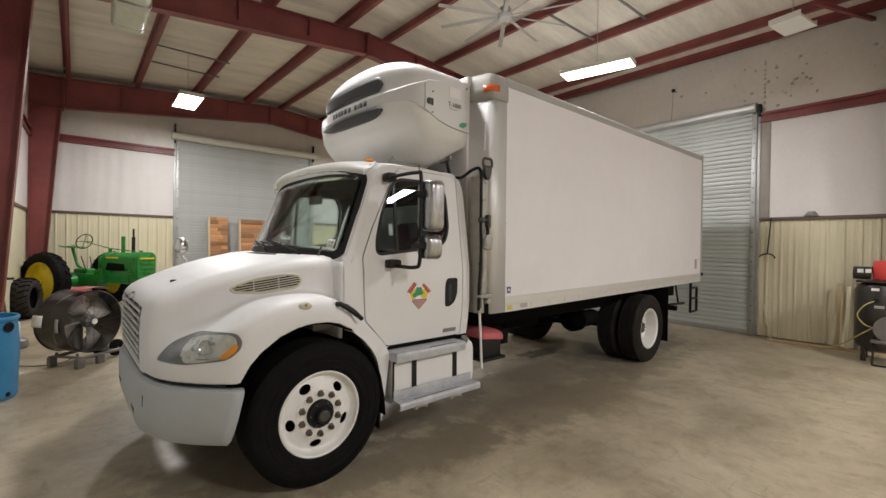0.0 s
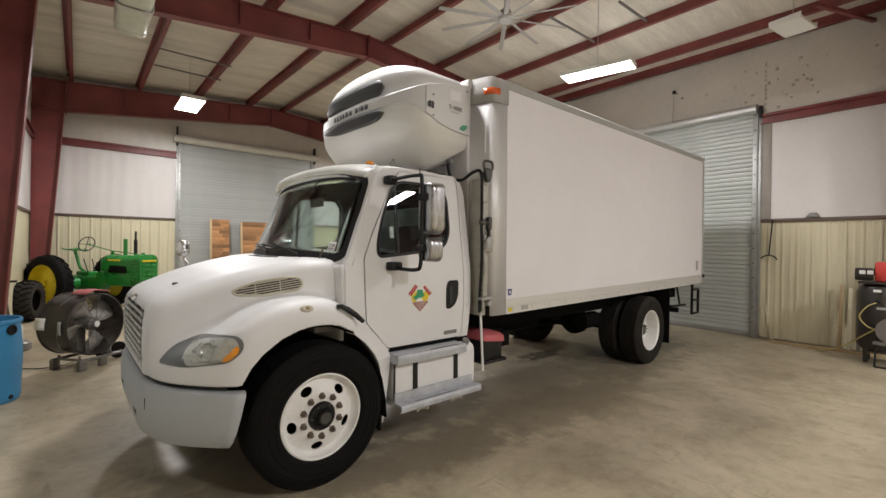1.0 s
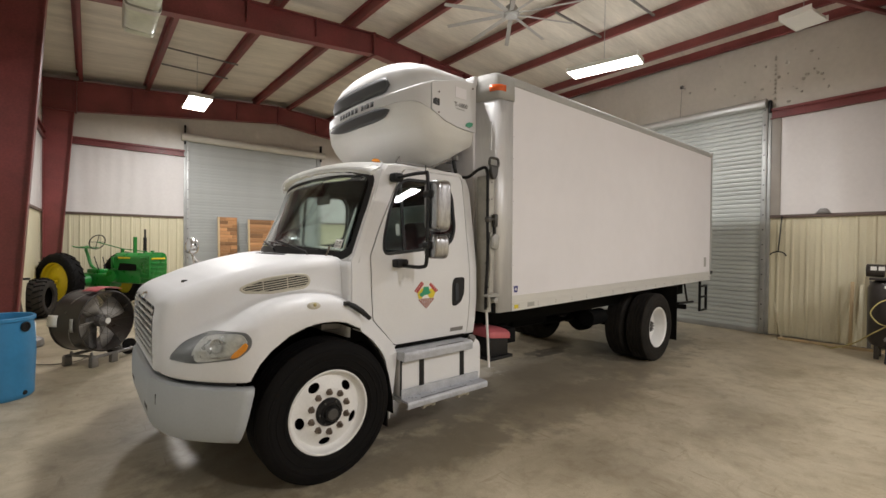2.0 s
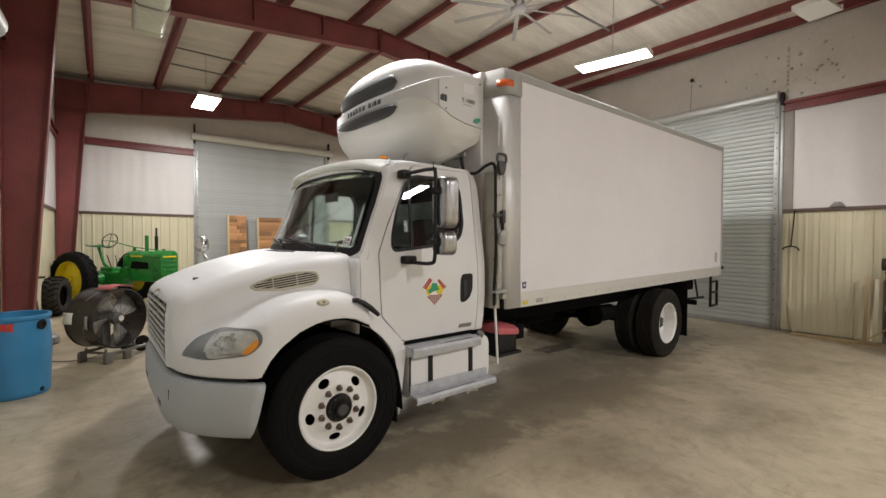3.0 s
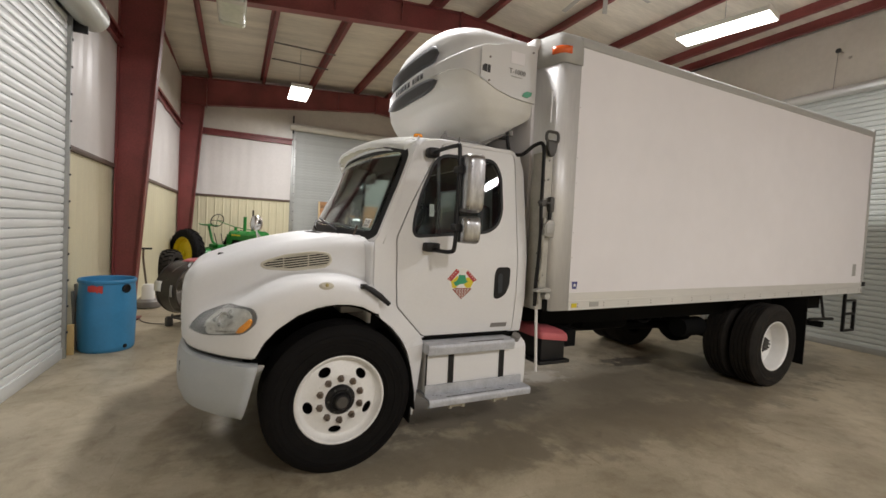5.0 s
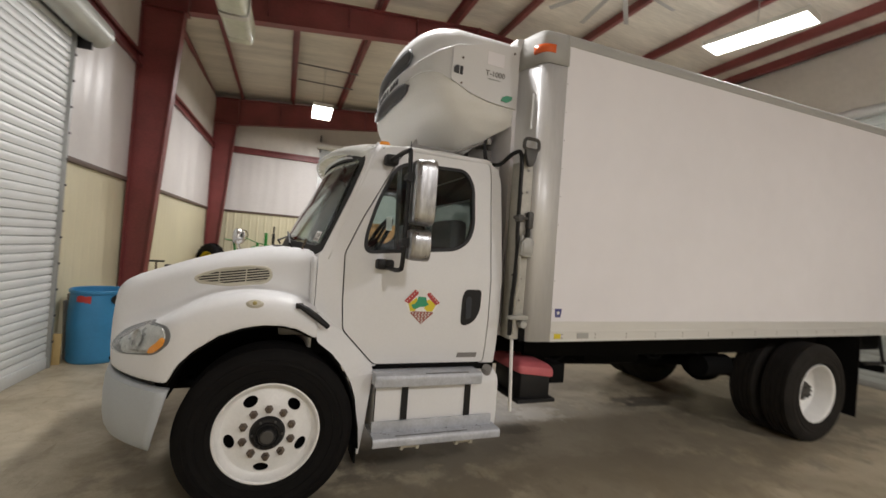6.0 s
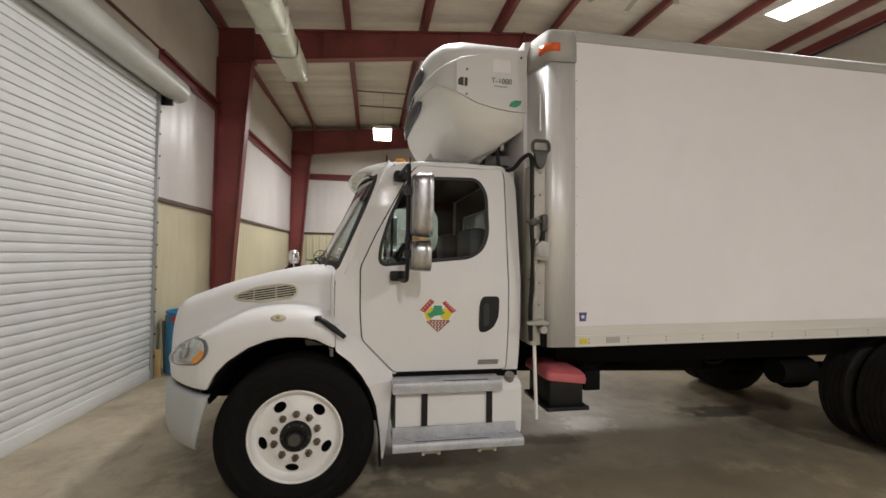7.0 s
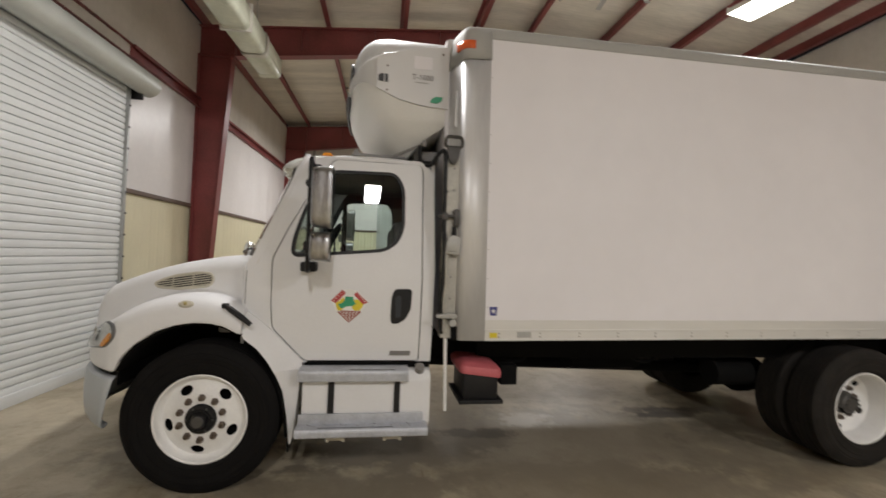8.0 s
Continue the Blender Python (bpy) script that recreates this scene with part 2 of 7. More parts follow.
    "pine": material("bare pine", (0.50, 0.38, 0.22), 0.65, var=0.15, scale=3, fine=30, stretch=(6, 6, 0.5)),
    "cardboard": material("tan board", (0.52, 0.38, 0.17), 0.7, var=0.08, scale=5),
    "paper": material("white paper tag", (0.75, 0.75, 0.72), 0.6),
    "hose": material("yellow hose", (0.42, 0.35, 0.13), 0.5),
    "fixture": material("white lamp housing", (0.74, 0.74, 0.70), 0.4, var=0.03),
    "glow": glowing("lit tubes", (1.0, 0.97, 0.90), 14.0),
}


# ---- mesh tools ----
def part(name, bm, mat, parent=None, label="", sharp=35, shadow=True):
    bmesh.ops.recalc_face_normals(bm, faces=bm.faces)
    me = bpy.data.meshes.new(name)
    bm.to_mesh(me)
    bm.free()
    me.materials.append(M[mat])
    for poly in me.polygons:
        poly.use_smooth = True
    me.set_sharp_from_angle(angle=radians(sharp))
    ob = new(name, me)
    ob.parent = parent
    ob.visible_shadow = shadow
    if label:
        tagged(ob, label)
    return ob


def share(name, ob, m, parent=None):
    """Another piece on the mesh of ob."""
    o = new(name, ob.data)
    o.parent = parent
    o.matrix_basis = m
    return o


def thing(name, m, label, category, group="", kind=""):
    ob = new(name)
    ob.matrix_basis = m
    ob.empty_display_size = 0.1
    return tagged(ob, label, category, group, kind)


def bx(bm, x0, x1, y0, y1, z0, z1, bev=0.0, seg=2):
    vs = [bm.verts.new((x, y, z)) for x in (x0, x1) for y in (y0, y1) for z in (z0, z1)]
    fs = [bm.faces.new([vs[i] for i in q]) for q in ((0, 1, 3, 2), (4, 6, 7, 5), (0, 4, 5, 1), (2, 3, 7, 6), (0, 2, 6, 4), (1, 5, 7, 3))]
    if bev:
        es = list({e for f in fs for e in f.edges})
        bmesh.ops.bevel(bm, geom=es, offset=bev, segments=seg, affect="EDGES", profile=0.5)
    return bm


def B(*a, **k):
    return bx(bmesh.new(), *a, **k)


def prism(bm, pts, a, b, axis="y", bev=0.0):
    """A polygon of (u, v) pushed from a to b along an axis."""
    def at(u, v, w):
        return (u, w, v) if axis == "y" else (w, u, v) if axis == "x" else (u, v, w)
    lo = [bm.verts.new(at(u, v, a)) for u, v in pts]
    hi = [bm.verts.new(at(u, v, b)) for u, v in pts]
    fs = [bm.faces.new(lo), bm.faces.new(hi[::-1])]
    k = len(pts)
    for i in range(k):
        fs.append(bm.faces.new((lo[i], hi[i], hi[(i + 1) % k], lo[(i + 1) % k])))
    if bev:
        bmesh.ops.bevel(bm, geom=list({e for f in fs for e in f.edges}), offset=bev, segments=2, affect="EDGES", profile=0.5)
    return bm


def sweep(bm, pts, r, seg=8, closed=False):
    """A round tube along a line of points."""
    pts = [Vector(p) for p in pts]
    k = len(pts)
    rings = []
    up = Vector((0, 0, 1))
    for i, p in enumerate(pts):
        a = pts[i - 1] if (i or closed) else p
        b = pts[(i + 1) % k] if (i < k - 1 or closed) else p
        d = (b - a).normalized()
        side = d.cross(up)
        if side.length < 0.05:
            side = d.cross(Vector((0, 1, 0)))
        side.normalize()
        up = side.cross(d).normalized()
        rr = r[i] if isinstance(r, (list, tuple)) else r
        rings.append([bm.verts.new(p + side * math.cos(2 * math.pi * j / seg) * rr + up * math.sin(2 * math.pi * j / seg) * rr) for j in range(seg)])
    for i in range(k if closed else k - 1):
        for j in range(seg):
            bm.faces.new((rings[i][j], rings[i][(j + 1) % seg], rings[(i + 1) % k][(j + 1) % seg], rings[(i + 1) % k][j]))
    if not closed:
        bm.faces.new(rings[0][::-1])
        bm.faces.new(rings[-1])
    return bm


def bend(pts, n=6):
    """A smooth line through a few points."""
    pts = [Vector(p) for p in pts]
    out = []
    for i in range(len(pts) - 1):
        p0, p1, p2, p3 = pts[max(i - 1, 0)], pts[i], pts[i + 1], pts[min(i + 2, len(pts) - 1)]
        for j in range(n):
            t = j / n
            out.append(0.5 * (2 * p1 + (p2 - p0) * t + (2 * p0 - 5 * p1 + 4 * p2 - p3) * t * t + (3 * p1 - p0 - 3 * p2 + p3) * t ** 3))
    return out + [pts[-1]]


def lathe(bm, prof, m=Matrix(), seg=32, cap=False):
    """A profile of (radius, height) turned round z, then moved by m."""
    rings = []
    for r, h in prof:
        rings.append([bm.verts.new(m @ Vector((r * math.cos(2 * math.pi * j / seg), r * math.sin(2 * math.pi * j / seg), h))) for j in range(seg)])
    for a, b in zip(rings, rings[1:]):
        for j in range(seg):
            bm.faces.new((a[j], a[(j + 1) % seg], b[(j + 1) % seg], b[j]))
    if cap:
        bm.faces.new(rings[0][::-1])
        bm.faces.new(rings[-1])
    return bm


def cyl(bm, p0, p1, r, seg=12):
    return sweep(bm, [p0, p1], r, seg)


def sheet(outer, holes, place, thick, cuts=(), push=None, across=()):
    """A flat sheet with holes, drawn in (u, v), cut at the v of cuts and the u of across, bent by place(u, v) and thickened along push."""
    bm = bmesh.new()
    edges = []
    for loop in (outer, *holes):
        vs = [bm.verts.new((u, 0, v)) for u, v in loop]
        edges += [bm.edges.new((vs[i], vs[(i + 1) % len(vs)])) for i in range(len(vs))]
    bmesh.ops.triangle_fill(bm, use_beauty=True, use_dissolve=False, edges=edges, normal=(0, 1, 0))
    for c in cuts:
        bmesh.ops.bisect_plane(bm, geom=list(bm.verts) + list(bm.edges) + list(bm.faces), plane_co=(0, 0, c), plane_no=(0, 0, 1))
    for c in across:
        bmesh.ops.bisect_plane(bm, geom=list(bm.verts) + list(bm.edges) + list(bm.faces), plane_co=(c, 0, 0), plane_no=(1, 0, 0))
    for v in bm.verts:
        v.co = place(v.co.x, v.co.z)
    if thick:
        old = list(bm.faces)
        ex = bmesh.ops.extrude_face_region(bm, geom=old)
        for v in (g for g in ex["geom"] if isinstance(g, bmesh.types.BMVert)):
            v.co += Vector(push or (0, 1, 0)) * thick
    return bm


def rounded(pts, r, n=4):
    """Round the corners of a polygon by r."""
    out, k = [], len(pts)
    for i in range(k):
        p, a, b = Vector(pts[i]), Vector(pts[i - 1]), Vector(pts[(i + 1) % k])
        da, db = (a - p), (b - p)
        d = min(r, da.length * 0.45, db.length * 0.45)
        p0, p1 = p + da.normalized() * d, p + db.normalized() * d
        for j in range(n + 1):
            t = j / n
            out.append(tuple((1 - t) ** 2 * p0 + 2 * t * (1 - t) * p + t * t * p1))
    return out


def oval(cx, cy, rx, ry, n=20, turn=0.0):
    c, s = math.cos(turn), math.sin(turn)
    return [(cx + rx * math.cos(2 * math.pi * i / n) * c - ry * math.sin(2 * math.pi * i / n) * s,
             cy + rx * math.cos(2 * math.pi * i / n) * s + ry * math.sin(2 * math.pi * i / n) * c) for i in range(n)]


def surface(rows, close=False):
    """A skin over a grid of points."""
    bm = bmesh.new()
    vs = [[bm.verts.new(p) for p in row] for row in rows]
    for a, b in zip(vs, vs[1:]):
        for j in range(len(a) - (0 if close else 1)):
            q = (a[j], a[(j + 1) % len(a)], b[(j + 1) % len(a)], b[j])
            bm.faces.new(q)
    bmesh.ops.remove_doubles(bm, verts=bm.verts, dist=0.0008)
    return bm


# ---- the building ----
def wall(name, axis, at, out, lo, hi, top, gaps):
    """A wall slab in the plane axis = at, thick outwards, with openings (from, to, height) through it."""
    bm = bmesh.new()
    edges = sorted([(lo, lo, 0), (hi, hi, 0)] + list(gaps))
    t0, t1 = sorted((at, at + out))
    def slab(a, b, z0, z1):
        if b - a > 0.01:
            bx(bm, *((t0, t1, a, b) if axis == "x" else (a, b, t0, t1)), z0, z1)
    for (a0, a1, _), (b0, b1, h) in zip(edges, edges[1:]):
        slab(a1, b0, 0, top)
        if h:
            slab(b0, b1, h, top)
    return tagged(part(name, bm, "liner"), "white-lined metal building wall", "wall", kind="structure")


WEST_DOOR = (2.20, 6.25, 3.95)
EAST_DOOR = (2.88, 6.60, 4.60)
NORTH_DOOR = (2.18, 6.30, 4.90)
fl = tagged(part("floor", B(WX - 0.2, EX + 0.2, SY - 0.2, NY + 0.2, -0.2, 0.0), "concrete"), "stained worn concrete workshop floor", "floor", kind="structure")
wall_west = wall("wall_west", "x", WX - 0.06, -0.16, SY - 0.2, NY + 0.2, 5.98, [WEST_DOOR])
wall_east = wall("wall_east", "x", EX + 0.06, 0.16, SY - 0.2, NY + 0.2, 5.98, [EAST_DOOR])
wall_north = wall("wall_north", "y", NY + 0.06, 0.16, WX - 0.06, EX + 0.06, 6.5, [NORTH_DOOR])
wall_south = wall("wall_south", "y", SY - 0.06, -0.16, WX - 0.06, EX + 0.06, 6.5, [])


def wall_frame(axis, at, out):
    """Maps (along, height, depth into the room) to the world."""
    def place(s, z, d):
        return (at - d * out, s, z) if axis == "x" else (s, at - d * out, z)
    return place


def ribbed(place, s0, s1, z0, z1, k=1.0):
    """One lapped metal sheet with ribs."""
    prof = []
    s = s0
    while s < s1 - 0.02:
        prof += [(s, 0.004), (s + 0.045, 0.004), (s + 0.06, 0.026), (s + 0.085, 0.026), (s + 0.10, 0.004), (s + 0.165, 0.004), (s + 0.17, 0.008), (s + 0.185, 0.008), (s + 0.19, 0.004)]
        s += 0.2275
    prof.append((s1, 0.004))
    prof = [(min(a, s1), d) for a, d in prof if a <= s1 + 1e-6]
    return surface([[place(a, z0, d * k) for a, d in prof], [place(a, z1, d * k) for a, d in prof]])


def loose_liner(place, s0, s1, z0, z1, seed):
    """White sheeting with slack vertical folds."""
    rows = []
    ns, nz = max(8, int((s1 - s0) / 0.05)), 12
    for j in range(nz + 1):
        z = z0 + (z1 - z0) * j / nz
        row = []
        for i in range(ns + 1):
            s = s0 + (s1 - s0) * i / ns
            d = 0.026 + 0.022 * noise.noise((s * 1.7, z * 0.35, seed)) + 0.009 * noise.noise((s * 5, z * 0.5, seed + 3))
            row.append(place(s, z, d))
        rows.append(row)
    return surface(rows)


def dress(wl, axis, at, out, lo, hi, gap, bays, seed, girt_z=4.30, top=5.9, ribs=1.0, rail=RAIL):
    place = wall_frame(axis, at, out)
    spans = [(lo, gap[0] - 0.1), (gap[1] + 0.1, hi)] if gap else [(lo, hi)]
    for a, b in spans:
        s = a
        while s < b - 0.05:
            e = min(s + 0.91, b)
            part("wainscot_sheet", ribbed(place, s, e, 0.02, rail - 0.03, ribs), "wainscot", wl, "cream ribbed metal wainscot sheet")
            s = e
        p0, p1 = place(a, rail - 0.035, -0.02), place(b, rail + 0.03, 0.045)
        part("rail_trim", B(*[v for q in zip(map(min, zip(p0, p1)), map(max, zip(p0, p1))) for v in q], bev=0.004), "trim", wl, "thin brown rail over the wainscot")
        p0, p1 = place(a, girt_z, -0.02), place(b, girt_z + 0.20, 0.0)
        gb = bmesh.new()
        for d0, d1, z0, z1 in ((0.0, 0.012, girt_z, girt_z + 0.2), (0.0, 0.07, girt_z, girt_z + 0.012), (0.0, 0.07, girt_z + 0.188, girt_z + 0.2), (0.06, 0.072, girt_z + 0.15, girt_z + 0.2)):
            q0, q1 = place(a, z0, d0 + 0.03), place(b, z1, d1 + 0.03)
            bx(gb, *[v for q in zip(map(min, zip(q0, q1)), map(max, zip(q0, q1))) for v in q])
        part("girt", gb, "steel", wl, "maroon steel wall girt")
        cuts = [a] + [c for c in bays if a + 0.3 < c < b - 0.3] + [b]
        for i, (c0, c1) in enumerate(zip(cuts, cuts[1:])):
            part("liner_sheet", loose_liner(place, c0, c1, rail + 0.02, girt_z + 0.02, seed + i), "liner", wl, "slack white vinyl wall liner")
            part("liner_sheet", loose_liner(place, c0, c1, girt_z + 0.18, top, seed + 20 + i), "liner_cream", wl, "slack cream-white upper wall liner")
    if gap:
        part("liner_sheet", loose_liner(place, gap[0] - 0.1, gap[1] + 0.1, gap[2] + 0.1, top, seed + 40), "liner_cream", wl, "cream-white liner over the door")


FRAMES = (-6.6, 0.70, 8.45, 15.05)
dress(wall_west, "x", WX, -1, SY, NY, WEST_DOOR, FRAMES, 1, ribs=0.14)
dress(wall_east, "x", EX, 1, SY, NY, EAST_DOOR, FRAMES + (0.95,), 2, ribs=0.65, rail=2.36)
dress(wall_north, "y", NY, 1, WX, EX, NORTH_DOOR, (), 3, top=6.1)
dress(wall_south, "y", SY, -1, WX, EX, None, (2.8, 6.7), 4, top=6.1)

random.seed(11)
for k in range(46):
    y, z = (random.gauss(2.0, 0.7), random.gauss(5.25, 0.22)) if k < 24 else (random.gauss(2.55, 0.35), random.gauss(4.85, 0.16))
    r = random.uniform(0.006, 0.030)
    part("stain_spot", lathe(bmesh.new(), [(0.0, 0.004), (r * 0.8, 0.003), (r, -0.02)], pose(EX - 0.045, y, z, 0, -90, 0) @ Matrix.Diagonal((1, random.uniform(0.6, 1.4), 1, 1)), 9), "spot", wall_east)

over = bmesh.new()
bx(over, WX - 0.03, WX - 0.018, WEST_DOOR[0] - 0.1, WEST_DOOR[1] + 0.1, 4.30, 4.50)
bx(over, WX - 0.03, WX + 0.07, WEST_DOOR[0] - 0.1, WEST_DOOR[1] + 0.1, 4.30, 4.312)
bx(over, WX - 0.03, WX + 0.07, WEST_DOOR[0] - 0.1, WEST_DOOR[1] + 0.1, 4.488, 4.50)
part("girt", over, "steel", wall_west, "maroon steel wall girt over the door")

# roof
rows = []
for x in np.linspace(WX - 0.06, EX + 0.06, 61):
    rows.append([(x, y, roof_z(x) + 0.012 * noise.noise((x * 0.8, y * 3.0, 5))) for y in np.linspace(SY - 0.06, NY + 0.06, 120)])
cbm = surface(rows)
ex = bmesh.ops.extrude_face_region(cbm, geom=list(cbm.faces))
for v in (g for g in ex["geom"] if isinstance(g, bmesh.types.BMVert)):
    v.co.z += 0.12
tagged(part("ceiling", cbm, "insulation", sharp=80), "white faced roof insulation with slack wrinkles", "ceiling", kind="structure")

PURLINS = (-1.02, -0.22, 1.25, 2.72, 4.22)
SKEW = 1.4                     # degrees by which the purlins are out of square
roof_frame = thing("roof_purlins", pose(RIDGE, 8.45, 0, 0, 0, SKEW) @ pose(-RIDGE, -8.45, 0), "maroon steel roof purlins under the insulation", "purlins", kind="structure")
for px in PURLINS + (10.38,) + tuple(2 * RIDGE - x for x in PURLINS[1:]):
    zt = roof_z(px) - 0.01
    b = bmesh.new()
    s = 1 if px < RIDGE else -1
    bx(b, px - 0.008, px + 0.008, SY, NY, zt - 0.2, zt)
    bx(b, min(px, px + s * 0.07), max(px, px + s * 0.07), SY, NY, zt - 0.2, zt - 0.188)
    bx(b, min(px, px - s * 0.07), max(px, px - s * 0.07), SY, NY, zt - 0.012, zt)
    bx(b, px + s * 0.07 - 0.006, px + s * 0.07 + 0.006, SY, NY, zt - 0.2, zt - 0.17)
    part("purlin", b, "steel", roof_frame)


def h_section(bm, line, half_w, web=0.012, fl=0.016):
    """A welded I of tapering depth: line of ((x, z) of the outer flange, (x, z) of the inner flange)."""
    for (o0, i0), (o1, i1) in zip(line, line[1:]):
        for (p0, p1), w in (((o0, o1), half_w), ((i0, i1), half_w)):
            d = (Vector(p1) - Vector(p0)).normalized()
            nrm = Vector((-d.y, d.x)) * fl / 2
            prism(bm, [tuple(Vector(p0) + nrm), tuple(Vector(p1) + nrm), tuple(Vector(p1) - nrm), tuple(Vector(p0) - nrm)], -w, w)
        prism(bm, [o0, o1, i1, i0], -web / 2, web / 2)


def steel_frame(y, knee=5.30, crown=5.84):
    """A portal frame; knee and crown are the heights of the rafter's lower flange."""
    fr = thing("steel_frame", pose(0, y, 0), "maroon welded steel portal frame of the building", "frame", kind="structure")
    rf = lambda x: roof_z(x) - 0.215
    for s, wx in ((1, WX), (-1, EX)):
        X = lambda d: wx + s * d
        c = bmesh.new()
        h_section(c, [((X(0.04), 0.0), (X(0.30), 0.0)), ((X(0.04), knee - 0.01), (X(0.64), knee - 0.01))], 0.10)
        bx(c, min(X(0.0), X(0.40)), max(X(0.0), X(0.40)), -0.14, 0.14, 0.0, 0.02)
        part("column", c, "steel", fr, "tapered maroon column")
        k = bmesh.new()
        h_section(k, [((X(0.02), rf(X(0.02))), (X(0.02), knee)), ((X(0.68), rf(X(0.68))), (X(0.68), knee)), ], 0.10)
        bx(k, min(X(0.0), X(0.02)), max(X(0.0), X(0.02)), -0.10, 0.10, knee - 0.01, 5.87)
        bx(k, min(X(0.66), X(0.69)), max(X(0.66), X(0.69)), -0.10, 0.10, knee - 0.03, rf(X(0.68)))
        part("knee", k, "steel", fr)
        r = bmesh.new()
        h_section(r, [((X(0.70), rf(X(0.70))), (X(0.70), knee + 0.02)), ((RIDGE, rf(RIDGE)), (RIDGE, crown))], 0.09)
        bx(r, RIDGE - s * 0.012 - 0.010, RIDGE - s * 0.012 + 0.010, -0.09, 0.09, crown - 0.04, 6.31)
        for d in (1.9, 3.3, 4.6):
            bx(r, X(d) - 0.006, X(d) + 0.006, -0.085, 0.085, knee + 0.10 + d * 0.095, rf(X(d)) - 0.01)
        part("rafter", r, "steel", fr, "tapered maroon rafter")
        for d in (0.645, 0.715):
            for zb in np.linspace(knee + 0.08, rf(X(0.70)) - 0.06, 4):
                for yb in (-0.055, 0.055):
                    part("bolt", cyl(bmesh.new(), (X(d) - 0.016, yb, zb), (X(d) + 0.016, yb, zb), 0.014, 6), "steel", fr)
    return fr


for fy in FRAMES[:-1]:
    steel_frame(fy)
steel_frame(FRAMES[-1], 5.10, 5.74)


def roller_door(name, axis, at, out, a, b, h, mat, hood_r, hood_out, label, pitch=0.0915, foot=0.09, ends=0.2, deep=1.0, hood_mat="galv", rise=0.6, bar_mat="galv", guide=(0.03, 0.06), jamb=0.06):
    """A closed roller door: curtain of curved slats, guides, bottom bar and a round hood."""
    place = wall_frame(axis, at, out)
    d = thing(name, pose(0, 0, 0), label, "door", kind="structure")
    prof = [(0.0, -0.002), (0.035 * pitch, 0.0125), (0.25 * pitch, 0.0165), (0.50 * pitch, 0.0175), (0.75 * pitch, 0.016), (0.855 * pitch, 0.0125), (0.89 * pitch, -0.006), (0.96 * pitch, -0.008), (1.0 * pitch, -0.002)]
    bm = surface([[place(a, z, w * deep) for z, w in prof], [place(b, z, w * deep) for z, w in prof]])
    first = part("slat", bm, mat, d)
    k = int((h - foot) / pitch)
    for i in range(1, k + 1):
        share("slat", first, pose(0, 0, i * pitch + foot), d)
    first.matrix_basis = pose(0, 0, foot)
    def blk(nm, s0, s1, z0, z1, d0, d1, mt, lb="", bev=0.004):
        p0, p1 = place(s0, z0, d0), place(s1, z1, d1)
        return part(nm, B(*[v for q in zip(map(min, zip(p0, p1)), map(max, zip(p0, p1))) for v in q], bev=bev), mt, d, lb)
    blk("bottom_bar", a, b, 0.0, foot + 0.01, -0.015, 0.03, bar_mat, "plain bottom bar")
    for s0, s1 in ((a - guide[1], a + guide[0]), (b - guide[0], b + guide[1])):
        blk("guide", s0, s1, 0.0, h + 0.05, -0.03, 0.055, "galv", "galvanised door guide")
    for s0 in (a - 0.015, b + 0.015):
        for zb in np.arange(0.3, h, 0.3):
            blk("guide_bolt", s0 - 0.012, s0 + 0.012, zb - 0.012, zb + 0.012, 0.055, 0.066, "dark_steel", bev=0.0)
    for s0 in (a - guide[1] - jamb, b + guide[1]):
        blk("jamb", s0, s0 + jamb, 0.0, h + 0.1, -0.10, 0.03, "galv")
    hb = bmesh.new()
    zc, dc = h + hood_r * 0.75, hood_out
    n = 22
    rows = []
    for s in (a - ends, b + ends):
        rows.append([place(s, zc + hood_r * math.sin(2 * math.pi * i / n), dc + hood_r * math.cos(2 * math.pi * i / n)) for i in range(n)])
    hb = surface(rows, close=True)
    hb.verts.ensure_lookup_table()
    for e in (0, 1):
        hb.faces.new([v for v in hb.verts if abs((v.co.y if axis == "x" else v.co.x) - (a - ends if e == 0 else b + ends)) < 1e-4])
    part("hood", hb, hood_mat, d, "round sheet-metal door hood")
    for s in (a - 0.1, b + 0.1):
        blk("bracket", s - 0.02, s + 0.02, h - 0.12, zc + hood_r * rise, -0.03, dc, "black", "dark hood bracket")
    return d


roller_door("door_1", "x", WX + 0.06, -1, *WEST_DOOR[:2], 3.84, "door_white", 0.165, 0.17, "closed white ribbed roller door with round hood", pitch=0.0871, foot=0.119, ends=0.24, hood_mat="hood_grey", bar_mat="door_white", guide=(0.012, 0.028), jamb=0.02)
roller_door("door_2", "x", EX - 0.02, 1, *EAST_DOOR[:2], 4.55, "door_grey", 0.09, 0.11, "closed grey ribbed roller door with galvanised hood", ends=0.05, hood_mat="hood_bright")
for k in range(11):
    z = 4.58 + k * 0.095 + random.uniform(-0.03, 0.03)
    part("stain_drip", prism(bmesh.new(), [(2.70, z), (2.735, z), (2.73, z + 0.03 + 0.012 * (k % 3)), (2.71, z + 0.05)], EX - 0.05, EX - 0.03, "x"), "spot", wall_east)
# the liner's shaded recess beside the door, put in as a dark strip
part("jamb_strip", B(EX - 0.055, EX + 0.02, 2.60, 2.755, 2.39, 4.30, bev=0.006), "jamb_grey", wall_east, "dull steel strip beside the door")
roller_door("door_3", "y", NY - 0.02, 1, *NORTH_DOOR[:2], 4.80, "door_pale", 0.115, 0.12, "closed pale grey roller door behind leaning panels", deep=0.22, hood_mat="hood_pale", rise=3.2)


